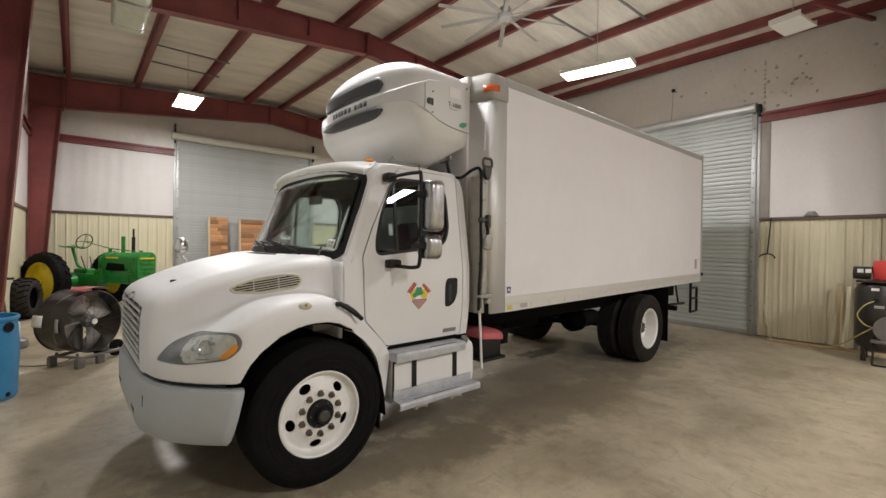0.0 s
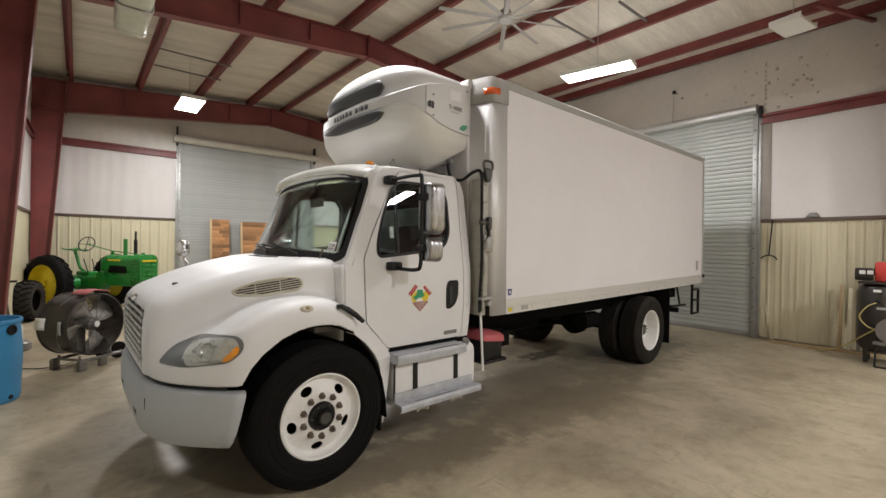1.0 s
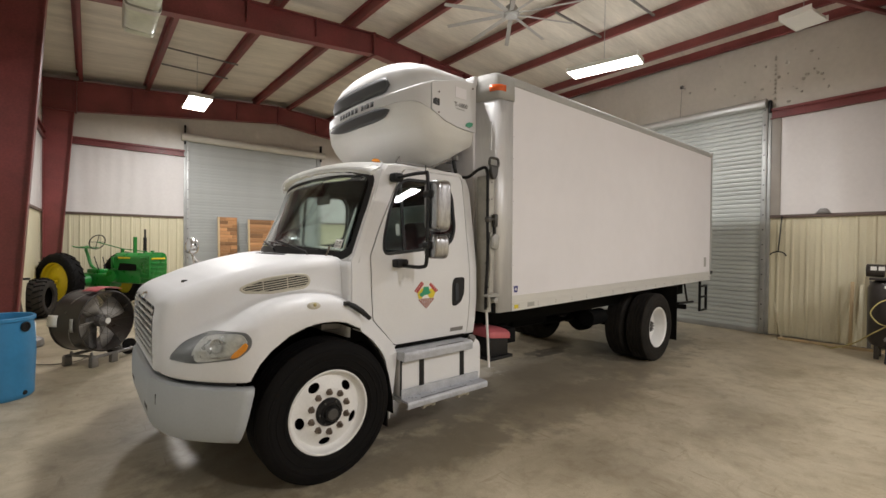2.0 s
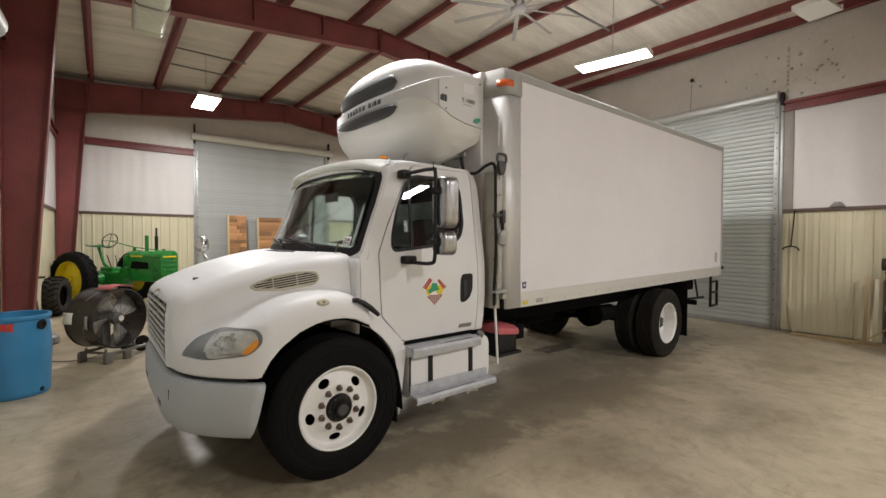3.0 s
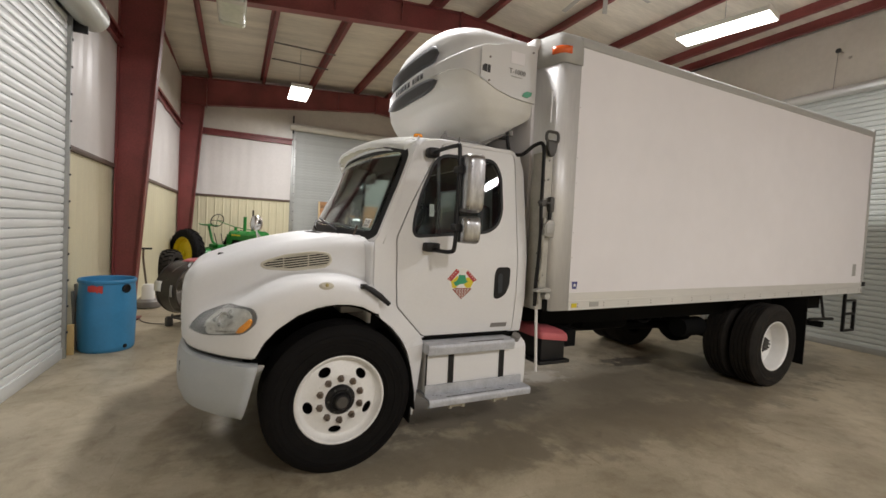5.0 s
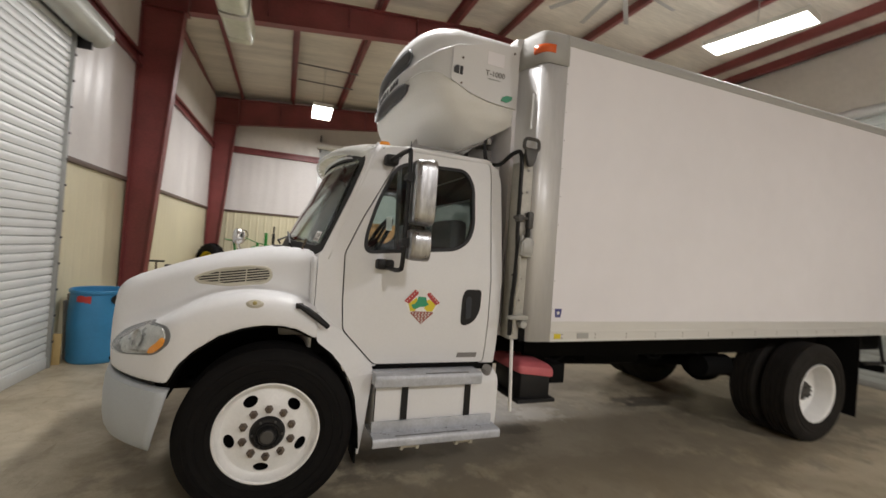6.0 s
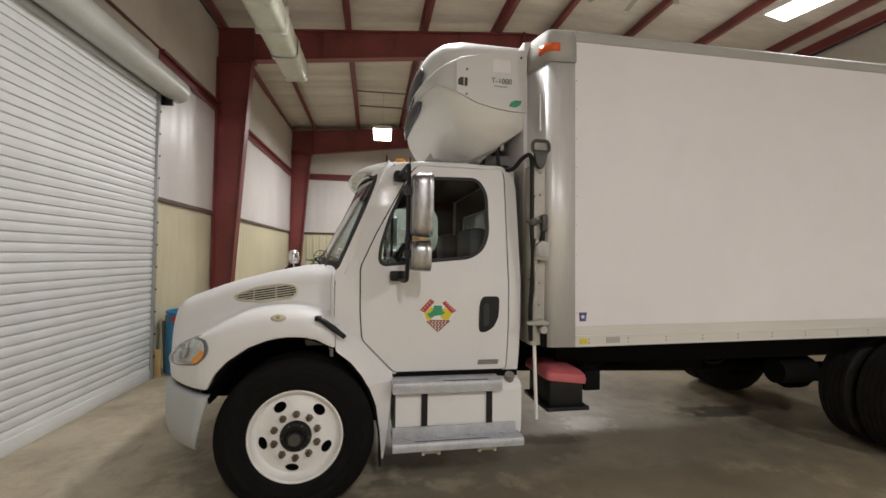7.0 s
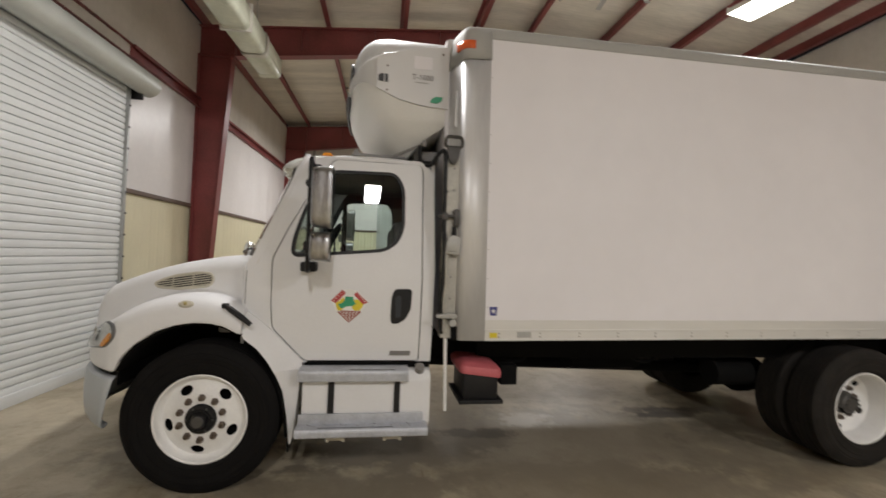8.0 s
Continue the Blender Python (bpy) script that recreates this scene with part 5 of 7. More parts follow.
# chassis
for y in (0.42, 2 * YC - 0.45):
    part("side_sill", B(2.0, 7.45, y, y + 0.03, 0.84 if y < 1 else 0.70, 1.06), "chassis", truck)
for y in (0.86, 1.62):
    part("frame_rail", B(-0.88, 7.4, y, y + 0.075, 0.74, 1.0), "chassis", truck, "black frame rail")
for x in (-0.8, 0.6, 1.9, 3.0, 4.1, 5.9, 7.0):
    part("frame_tie", B(x, x + 0.08, 0.935, 1.62, 0.78, 0.95), "chassis", truck)
for k in range(18):
    x = 2.1 + k * 0.31
    z = 1.02 + (x - 1.957) * 0.0132
    part("cross_member", B(x, x + 0.045, 0.46, 2 * YC - 0.46, z - 0.08, z + 0.03), "chassis", truck)
ax = bmesh.new()
cyl(ax, (5.33, 0.1, 0.5), (5.33, 2 * YC - 0.1, 0.5), 0.085, 14)
lathe(ax, [(0.0, -0.26), (0.14, -0.22), (0.22, -0.08), (0.22, 0.08), (0.14, 0.22), (0.0, 0.26)], pose(5.33, YC, 0.48, 0, 90, 0), 18)
part("rear_axle", ax, "chassis", truck)
ax = bmesh.new()
bx(ax, -0.07, 0.07, 0.3, 2 * YC - 0.3, 0.36, 0.47, 0.02)
for y in (0.7, 1.86):
    prism(ax, [(-0.55, 0.62), (-0.3, 0.54), (0.3, 0.54), (0.6, 0.64), (0.6, 0.67), (0.3, 0.58), (-0.3, 0.58), (-0.55, 0.66)], y, y + 0.08)
part("front_axle", ax, "chassis", truck)
en = B(-0.85, 0.3, 0.75, 1.8, 0.55, 1.2, bev=0.08)
part("engine", en, "chassis", truck)
ds = bmesh.new()
cyl(ds, (0.4, YC, 0.66), (5.0, YC, 0.52), 0.06, 12)
part("drive_shaft", ds, "chassis", truck)
mz = B(3.1, 3.9, 0.95, 1.7, 0.58, 0.80, bev=0.08)
part("muffler", mz, "chassis", truck)
for y in (0.6, 1.9):
    part("air_tank", cyl(bmesh.new(), (4.35, y, 0.66), (4.75, y, 0.66), 0.12, 16), "chassis", truck)
for y in (0.72, 1.78):
    sp = bmesh.new()
    prism(sp, [(4.45, 0.78), (4.9, 0.62), (5.5, 0.62), (5.95, 0.80), (5.95, 0.84), (5.5, 0.68), (4.9, 0.68), (4.45, 0.82)], y, y + 0.08)
    part("leaf_spring", sp, "chassis", truck)
for x, y, z in ((2.9, 0.5, 0.86), (2.35, 0.45, 0.84), (3.6, 0.5, 0.82)):
    hx = bmesh.new()
    sweep(hx, bend([(x - 0.2, y, z + 0.12), (x - 0.1, y, z - 0.02), (x + 0.05, y, z - 0.03), (x + 0.2, y, z + 0.1)], 4), 0.012, 6)
    part("brake_line", hx, "chassis", truck)


# wheels
def tyre_mesh(w, R=0.510, r=0.292):
    b = bmesh.new()
    prof = [(r, 0.02), (r + 0.012, 0.002), (r + 0.04, -0.010), (r + 0.042, -0.0145), (r + 0.046, -0.0145), (r + 0.048, -0.012), (r + 0.09, -0.0165), (r + 0.092, -0.0205), (r + 0.097, -0.0205), (r + 0.099, -0.017), (r + 0.125, -0.0165), (r + 0.13, -0.019), (R - 0.07, -0.015), (R - 0.068, -0.0185), (R - 0.062, -0.0175), (R - 0.06, -0.013), (R - 0.05, -0.012), (R - 0.02, 0.004), (R - 0.006, 0.018)]
    t = []
    for k in range(5):
        c = 0.018 + (w - 0.036) * (k + 0.5) / 5
        hw = (w - 0.036) / 10 - 0.006
        t += [(R, c - hw), (R, c + hw), (R - 0.012, c + hw + 0.002), (R - 0.012, c + hw + 0.010)]
    prof += t[:-2] + [(a, w - h) for a, h in reversed(prof)]
    lathe(b, prof, Matrix(), 64)
    return b


def wheel(parent, x, y, side, dual=False):
    """side -1: the disc looks to the near side."""
    m = Matrix.Translation((x, y, 0.508)) @ (pose(0, 0, 0, -90, 0, 0) if side < 0 else pose(0, 0, 0, 90, 0, 0))
    # local: z of the lathe runs inwards from the outer face
    w = thing("wheel", m, "", "")
    w.parent = parent
    tagged(w, "white steel disc wheel with a black tyre")
    part("tyre", tyre_mesh(0.27), "dusty_tread" if dual else "rubber", w, "black truck tyre")
    if dual:
        ob = part("tyre", tyre_mesh(0.27), "dusty_tread", w, "black inner dual tyre")
        ob.matrix_basis = pose(0, 0, 0.33)
    rim = bmesh.new()
    if not dual:
        lathe(rim, [(0.297, 0.03), (0.306, 0.010), (0.306, 0.002), (0.298, -0.003), (0.289, 0.003), (0.283, 0.03), (0.268, 0.052), (0.258, 0.056)], Matrix(), 48)
        disc = lambda r: lerp(r, [0.10, 0.165, 0.185, 0.258], [0.020, 0.020, 0.026, 0.056])
        hub_z, nut_r = 0.0, 0.1425
    else:
        lathe(rim, [(0.297, 0.03), (0.306, 0.010), (0.306, 0.002), (0.298, -0.003), (0.289, 0.003), (0.278, 0.03), (0.268, 0.12), (0.258, 0.165)], Matrix(), 48)
        disc = lambda r: lerp(r, [0.10, 0.165, 0.20, 0.258], [0.205, 0.205, 0.20, 0.165])
        hub_z, nut_r = 0.10, 0.1425
    part("rim", rim, "rim", w, "white rim")
    holes = [oval(0.214 * math.cos(a), 0.214 * math.sin(a), 0.031 if not dual else 0.022, 0.044 if not dual else 0.030, 16, a) for a in np.linspace(0, 2 * math.pi, 5, endpoint=False) + 0.42]
    dm = sheet(oval(0, 0, 0.258, 0.258, 48), holes + [oval(0, 0, 0.168, 0.168, 32)], lambda u, v: Vector((u, v, disc(math.hypot(u, v)))), 0.010, push=(0, 0, 1))
    lathe(dm, [(0.168, disc(0.168)), (0.165, disc(0.165)), (0.10, disc(0.10)), (0.098, disc(0.1) + 0.04)], Matrix(), 40)
    part("disc", dm, "rim", w, "white disc with hand holes")
    for a in np.linspace(0, 2 * math.pi, 10, endpoint=False) + 0.314:
        nb = lathe(bmesh.new(), [(0.0, -0.040), (0.009, -0.039), (0.0115, -0.031), (0.017, -0.030), (0.0195, -0.024), (0.0195, -0.005), (0.025, -0.003), (0.026, 0.0)], Matrix.Translation((nut_r * math.cos(a), nut_r * math.sin(a), disc(nut_r))), 6)
        part("lug_nut", nb, "nut", w)
    hb = bmesh.new()
    if not dual:
        lathe(hb, [(0.0, -0.052), (0.045, -0.050), (0.052, -0.040), (0.056, -0.012), (0.092, -0.006), (0.102, 0.012), (0.102, 0.05)], Matrix(), 32)
        part("hub", hb, "black", w, "black hub")
        part("hub_cap", lathe(bmesh.new(), [(0.0, -0.056), (0.034, -0.055), (0.040, -0.050)], Matrix(), 24), "dark_steel", w, "worn dark hub cap")
        part("hub_ring", lathe(bmesh.new(), [(0.060, -0.012), (0.064, -0.020), (0.070, -0.020), (0.074, -0.012)], Matrix(), 28), "black", w)
        for a in np.linspace(0, 2 * math.pi, 6, endpoint=False):
            part("hub_bolt", cyl(bmesh.new(), (0.084 * math.cos(a), 0.084 * math.sin(a), -0.018), (0.084 * math.cos(a), 0.084 * math.sin(a), 0.0), 0.007, 6), "dark_steel", w)
    else:
        lathe(hb, [(0.0, 0.10), (0.07, 0.105), (0.085, 0.12), (0.088, 0.15), (0.10, 0.17), (0.10, 0.24)], Matrix(), 32)
        for a in np.linspace(0, 2 * math.pi, 8, endpoint=False):
            cyl(hb, (0.06 * math.cos(a), 0.06 * math.sin(a), 0.10), (0.06 * math.cos(a), 0.06 * math.sin(a), 0.085), 0.010, 6)
        part("hub", hb, "dark_steel", w, "bolted axle end")
    part("brake_drum", lathe(bmesh.new(), [(0.27, 0.10 if not dual else 0.26), (0.24, 0.12 if not dual else 0.28), (0.0, 0.13 if not dual else 0.29)], Matrix(), 32), "chassis", w)
    return w


wheel(truck, 0, 0.035, -1)
wheel(truck, 0, 2 * YC - 0.035, 1)
wheel(truck, 5.33, -0.02, -1, dual=True)
wheel(truck, 5.33, 2 * YC + 0.02, 1, dual=True)
for y in (0.01, 2 * YC - 0.63):
    part("mud_flap", B(6.10, 6.112, y, y + 0.62, 0.20, 1.08), "rubber", truck, "black mud flap")

# cargo box: rises slightly to the rear
BX0, BX1, BY0, BY1 = 1.957, 7.62, 0.015, 2 * YC - 0.015
box = thing("cargo_box", pose(BX0, 0, 1.06, 0, -0.72, 0), "", "")
box.parent = truck
tagged(box, "white smooth-sided refrigerated cargo body")
LBX = BX1 - BX0
HB = 2.36
for y0, y1 in ((BY0, BY0 + 0.05), (BY1 - 0.05, BY1)):
    part("side_panel", B(0.0, LBX - 0.03, y0, y1, 0.14, HB - 0.08), "panel", box, "smooth white side panel")
part("roof_panel", B(-0.1, LBX - 0.02, BY0 + 0.02, BY1 - 0.02, HB - 0.04, HB - 0.005), "rail", box)
part("floor_pan", B(-0.25, LBX - 0.02, BY0 + 0.03, BY1 - 0.03, 0.0, 0.10), "chassis", box)
POST = [(0.0, -0.006), (-0.17, 0.006), (-0.195, 0.018), (-0.212, 0.04), (-0.222, 0.07), (-0.245, 0.15), (-0.265, 0.24), (-0.285, 0.32)]
for y0, s in ((BY0, 1), (BY1, -1)):
    rl = bmesh.new()
    f = lambda a: y0 + s * a
    prism(rl, [(f(0.04), 0.0), (f(-0.010), 0.0), (f(-0.010), 0.010), (f(-0.006), 0.012), (f(-0.006), 0.068), (f(-0.012), 0.070), (f(-0.012), 0.082), (f(-0.006), 0.084), (f(-0.006), 0.155), (f(0.04), 0.155)], 0.0, LBX, "x")
    part("bottom_rail", rl, "rail", box, "riveted aluminium bottom rail")
    rl = bmesh.new()
    prism(rl, rounded([(f(-0.008), HB - 0.10), (f(-0.010), HB - 0.03), (f(0.03), HB + 0.005), (f(0.12), HB + 0.01), (f(0.12), HB - 0.03), (f(0.05), HB - 0.10)], 0.015, 3), 0.0, LBX, "x")
    part("top_rail", rl, "cap_grey", box, "grey top rail")
    first = None
    for i in range(18):
        for z in (0.028, 0.054):
            m = Matrix.Translation((0.11 + i * (LBX - 0.2) / 17, f(-0.006), z))
            if first is None:
                first = part("rivet", lathe(bmesh.new(), [(0.0, 0.0025), (0.004, 0.002), (0.006, 0.0)], pose(0, 0, 0, 90 if s > 0 else -90, 0, 0), 8), "fan_grey", box)
                first.matrix_basis = m
            else:
                share("rivet", first, m, box)
    for i in range(9):
        share("rivet", first, Matrix.Translation((0.010, f(-0.0065), 0.25 + i * 0.215)) @ Matrix.Scale(0.6, 4), box)
    # rounded aluminium corner post and its cap
    rows = []
    for z in (0.0, 2.10):
        rows.append([(u, f(w), z) for u, w in POST])
    cp = part("corner_post", surface(rows), "alu", box, "rounded polished aluminium corner post", sharp=60)
    cp.modifiers.new("t", "SOLIDIFY").thickness = 0.01
    rows = []
    for z, k, dx in ((2.10, 1.03, 0.0), (2.22, 1.03, 0.0), (2.30, 1.0, 0.01), (2.345, 0.93, 0.03), (2.372, 0.80, 0.06), (2.378, 0.5, 0.12)):
        rows.append([(u * 1.02 + 0.002 - u * dx * 2.0, f(w - 0.006 + (1 - k) * 0.3), z) for u, w in POST])
    cc = part("corner_cap", surface(rows), "cap_grey", box, "grey cast corner cap", sharp=60)
    cc.modifiers.new("t", "SOLIDIFY").thickness = 0.012
    ma = surface([[(u, f(w), z) for u, w in ((-0.125, -0.021), (-0.175, -0.016), (-0.215, 0.006), (-0.240, 0.045), (-0.252, 0.085))] for z in (2.175, 2.235)])
    part("marker_lamp", ma, "orange", box, "orange corner marker lamp").modifiers.new("t", "SOLIDIFY").thickness = 0.02
part("front_wall", B(-0.30, -0.27, BY0 + 0.26, BY1 - 0.26, 0.0, HB - 0.01), "panel", box, "white front wall")
part("front_cap", B(-0.31, -0.10, BY0 + 0.24, BY1 - 0.24, HB - 0.12, HB + 0.01, bev=0.04), "tk_white", box)
# rear frame and doors
b = bmesh.new()
bx(b, LBX - 0.03, LBX + 0.02, BY0 - 0.01, BY0 + 0.10, 0.0, HB + 0.01, 0.006)
bx(b, LBX - 0.03, LBX + 0.02, BY1 - 0.10, BY1 + 0.01, 0.0, HB + 0.01, 0.006)
bx(b, LBX - 0.03, LBX + 0.02, BY0 + 0.1, BY1 - 0.1, HB - 0.14, HB + 0.01, 0.006)
bx(b, LBX - 0.03, LBX + 0.02, BY0 + 0.1, BY1 - 0.1, 0.0, 0.14, 0.006)
part("rear_frame", b, "cap_grey", box, "grey rear door frame")
part("rear_door", B(LBX - 0.03, LBX, BY0 + 0.1, YC - 0.004, 0.14, HB - 0.14, bev=0.004), "panel", box)
part("rear_door", B(LBX - 0.03, LBX, YC + 0.004, BY1 - 0.1, 0.14, HB - 0.14, bev=0.004), "panel", box)
part("corner_stop", B(LBX - 0.02, LBX + 0.08, BY0 - 0.02, BY0 + 0.05, 0.10, 0.16, bev=0.006), "black", box, "black rubber stop")
# stickers on the near flank
part("star_sticker", prism(bmesh.new(), [(0.038, 0.188), (0.086, 0.186), (0.095, 0.252), (0.032, 0.252)], BY0 - 0.003, BY0), "blue_mark", box, "small dark blue sticker with a white star")
star = [(0.0625 + (0.020 if i % 2 == 0 else 0.009) * math.sin(i * math.pi / 5), 0.220 + (0.020 if i % 2 == 0 else 0.009) * math.cos(i * math.pi / 5)) for i in range(10)]
part("star", prism(bmesh.new(), star, BY0 - 0.0045, BY0 - 0.003), "white_mark", box)
part("sticker", B(0.035, 0.095, BY0 - 0.010, BY0 - 0.0065, 0.022, 0.060), "yellow_mark", box, "yellow label")
part("sticker", B(0.25, 0.36, BY0 - 0.010, BY0 - 0.0065, 0.022, 0.066), "cap_grey", box, "grey plate")
part("sticker", B(LBX - 0.32, LBX - 0.22, BY0 - 0.003, BY0, 0.25, 0.42), "cap_grey", box, "faded grey label")
# tail bars
tb = bmesh.new()
for x in (7.48, 7.80):
    bx(tb, x, x + 0.035, 0.12, 0.16, 0.53, 1.12 if x < 7.6 else 1.0, 0.004)
for z in (0.53, 0.78, 0.98):
    bx(tb, 7.50, 7.82, 0.12, 0.16, z, z + 0.03, 0.004)
part("tail_step", tb, "black", truck, "black tubular rear step")
part("tail_bar", cyl(bmesh.new(), (6.5, 0.14, 0.76), (7.15, 0.14, 0.74), 0.022, 8), "black", truck)
part("tail_bar_post", cyl(bmesh.new(), (6.9, 0.14, 0.75), (6.9, 0.2, 1.12), 0.018, 8), "black", truck)
part("underride_bar", B(7.52, 7.60, 0.4, 2 * YC - 0.4, 0.53, 0.62, bev=0.006), "chassis", truck)
for y in (0.9, 1.62):
    part("underride_post", B(7.40, 7.48, y, y + 0.05, 0.55, 1.1), "chassis", truck)
part("brake_chamber", B(0.02, 0.24, 0.24, 0.5, 1.06, 1.15, bev=0.015), "ink_grey", truck)
part("hanging_bracket", B(2.16, 2.30, 0.24, 0.36, 0.66, 0.82, bev=0.01), "chassis", truck)

# fittings between cab and box
part("corner_plate", B(1.632, 1.735, 0.062, 0.070, 1.07, 2.46), "weathered", truck, "dull grey drilled corner plate")
part("corner_channel", B(1.63, 1.66, 0.072, 0.20, 1.07, 2.40), "weathered", truck)
for z in np.linspace(1.2, 2.5, 9):
    part("plate_bolt", cyl(bmesh.new(), (1.69, 0.066, z), (1.69, 0.056, z), 0.009, 8), "ink_grey", truck)
h1 = sweep(bmesh.new(), bend([(1.45, 0.36, 2.56), (1.46, 0.32, 2.42), (1.53, 0.24, 2.39), (1.58, 0.13, 2.46), (1.615, 0.06, 2.45), (1.622, 0.05, 2.2), (1.625, 0.05, 1.9), (1.636, 0.05, 1.72), (1.63, 0.05, 1.5), (1.625, 0.06, 1.3), (1.635, 0.07, 1.10)], 6), 0.016, 8)
part("hose", h1, "black", truck, "black ribbed hose")
h2 = sweep(bmesh.new(), bend([(1.665, 0.045, 1.85), (1.65, 0.035, 1.70), (1.655, 0.03, 1.5), (1.645, 0.035, 1.35), (1.655, 0.045, 1.12)], 6), 0.014, 8)
part("conduit", h2, "weathered", truck, "grey cable conduit")
hd = bmesh.new()
sweep(hd, [(x, 0.02, z) for x, z in rounded([(1.607, 2.485), (1.612, 2.565), (1.733, 2.565), (1.738, 2.485)], 0.03, 3)], 0.013, 6, closed=True)
prism(hd, rounded([(1.62, 2.485), (1.725, 2.485), (1.71, 2.41), (1.69, 2.36), (1.655, 2.36), (1.635, 2.41)], 0.015, 2), 0.005, 0.04, "y", bev=0.004)
part("grab_handle", hd, "dark_steel", truck, "grey T-shaped grab handle")
jb = part("junction_box", prism(bmesh.new(), rounded([(1.635, 1.70), (1.738, 1.685), (1.745, 1.815), (1.69, 1.84), (1.642, 1.80)], 0.015, 3), 0.0, 0.055, bev=0.008), "unit_grey", truck, "weathered pale junction box")
part("box_lid", B(1.652, 1.73, -0.008, 0.0, 1.715, 1.795, bev=0.004), "unit_grey", jb)
part("cable_gland", cyl(bmesh.new(), (1.70, 0.028, 1.83), (1.70, 0.028, 1.90), 0.017, 10), "black", jb)
for z in (1.32, 1.42, 1.55, 2.16):
    part("cable_tie", lathe(bmesh.new(), [(0.017, -0.006), (0.020, -0.006), (0.020, 0.006), (0.017, 0.006)], Matrix.Translation((1.627, 0.052, z)), 10), "black", truck)
part("bracket_tee", prism(bmesh.new(), rounded([(1.585, 1.226), (1.74, 1.222), (1.745, 1.250), (1.70, 1.262), (1.585, 1.248)], 0.008, 2), -0.005, 0.05, bev=0.004), "unit_grey", truck, "pale steel tee bracket")
part("bracket_lug", cyl(bmesh.new(), (1.71, 0.0, 1.19), (1.71, 0.05, 1.19), 0.028, 12), "unit_grey", truck)
part("vent_rod", cyl(bmesh.new(), (1.69, 0.08, 2.66), (1.69, 0.08, 2.93), 0.007, 6), "alu", truck, "thin pale rod")
hc = cyl(bmesh.new(), (1.575, 0.03, 1.975), (1.735, 0.03, 1.975), 0.012, 8)
bx(hc, 1.69, 1.735, 0.01, 0.06, 1.90, 2.03, 0.014)
bx(hc, 1.605, 1.65, 0.015, 0.07, 1.945, 2.0, 0.008)
part("hose_clamp", hc, "dark_steel", truck, "dark steel hose clamp")


# refrigeration unit on the nose of the box
reefer = thing("refrigeration_unit", pose(0, 0, 0), "", "")
reefer.parent = truck
tagged(reefer, "white rounded truck refrigeration unit with dark grilles")
ZT = [2.47, 2.53, 2.62, 2.72, 2.82, 2.92, 3.0, 3.1, 3.2, 3.3, 3.38, 3.45, 3.51, 3.55, 3.58]
XF = [1.30, 1.175, 1.06, 0.965, 0.885, 0.838, 0.825, 0.827, 0.830, 0.832, 0.838, 0.860, 0.91, 0.98, 1.12]
TC, TW = 1.235, 0.965


def tk_ring(z, n=33):
    xf = lerp(z, ZT, XF)
    lowin = lerp(z, [2.47, 2.55, 2.65, 2.75, 2.85, 2.95, 3.33, 3.38, 3.42, 3.46, 3.51, 3.55, 3.58], [0.36, 0.20, 0.085, 0.025, 0.005, 0.0, 0.0, 0.025, 0.07, 0.15, 0.27, 0.44, 0.60])
    hw = TW - lowin
    back = lerp(z, [2.46, 2.50, 2.56, 2.64, 2.70, 2.74], [1.34, 1.36, 1.42, 1.51, 1.61, 1.655])
    depth = max(0.06, min(lerp(z, [2.47, 2.9], [0.36, 0.30]), max(0.05, back - xf - 0.10)))
    e = lerp(z, [2.6, 2.95], [2.6, 3.6])
    out = [(back, TC - hw, z)]
    for t in np.linspace(-1, 1, n):
        k = abs(t)
        out.append((xf + 0.075 * k * k * (hw / TW) + depth * 0.74 * (1 - max(0.0, 1 - k ** e) ** 0.5), TC + hw * t, z))
    out.append((back, TC + hw, z))
    return out


def shell(z0, z1, n):
    return surface([tk_ring(z) for z in np.linspace(z0, z1, n)])


def tk_front(z, y, off=0.0):
    r = tk_ring(z)[1:-1]
    return Vector((lerp(y, [p[1] for p in r], [p[0] for p in r]) - off, y, z))


def seam(x):
    """Height of the seam between the lower and the upper cowling along the flank."""
    return lerp(x, [0.6, 0.86, 0.91, 0.97, 1.045, 1.10, 1.25, 1.40, 1.52, 1.66], [3.045, 3.05, 3.06, 3.05, 3.005, 2.965, 2.898, 2.865, 2.853, 2.848])


lowb = shell(2.47, 3.12, 30)
topv = tk_ring(2.47)
lowb.faces.new([lowb.verts.new(p) for p in topv])
part("cowling_back", surface([[p[0], p[-1]] for p in (tk_ring(z) for z in np.linspace(2.47, 2.80, 12))]), "tk_low", reefer)
part("lower_cowling", lowb, "tk_low", reefer, "ivory lower cowling", sharp=60)
def crease(x):
    """Height of the top edge of the band that runs from the flank round the nose."""
    return lerp(x, [0.87, 0.90, 0.97, 1.06, 1.2, 1.4, 1.66], [3.145, 3.153, 3.178, 3.212, 3.262, 3.318, 3.347])


edge = [crease(p[0]) for p in tk_ring(3.1)]
foot = [seam(p[0]) for p in tk_ring(3.0)]
n = 12
rows = []
for j in range(n + 1):
    row = []
    for i, (z0, z1) in enumerate(zip(foot, edge)):
        x, y, z = tk_ring(z0 + (z1 - z0) * j / n)[i]
        row.append((x - 0.008, TC + (y - TC) * 1.010, z))
    rows.append(row)
rows.insert(0, [(x + 0.02, TC + (y - TC) * 0.98, z) for x, y, z in rows[0]])
lip = rows[-1]
for dx, ky, dz in ((0.003, 0.996, 0.008), (0.010, 0.988, 0.014), (0.022, 0.976, 0.017), (0.05, 0.93, 0.018)):
    rows.append([(x + dx, TC + (y - TC) * ky, z + dz) for x, y, z in lip])
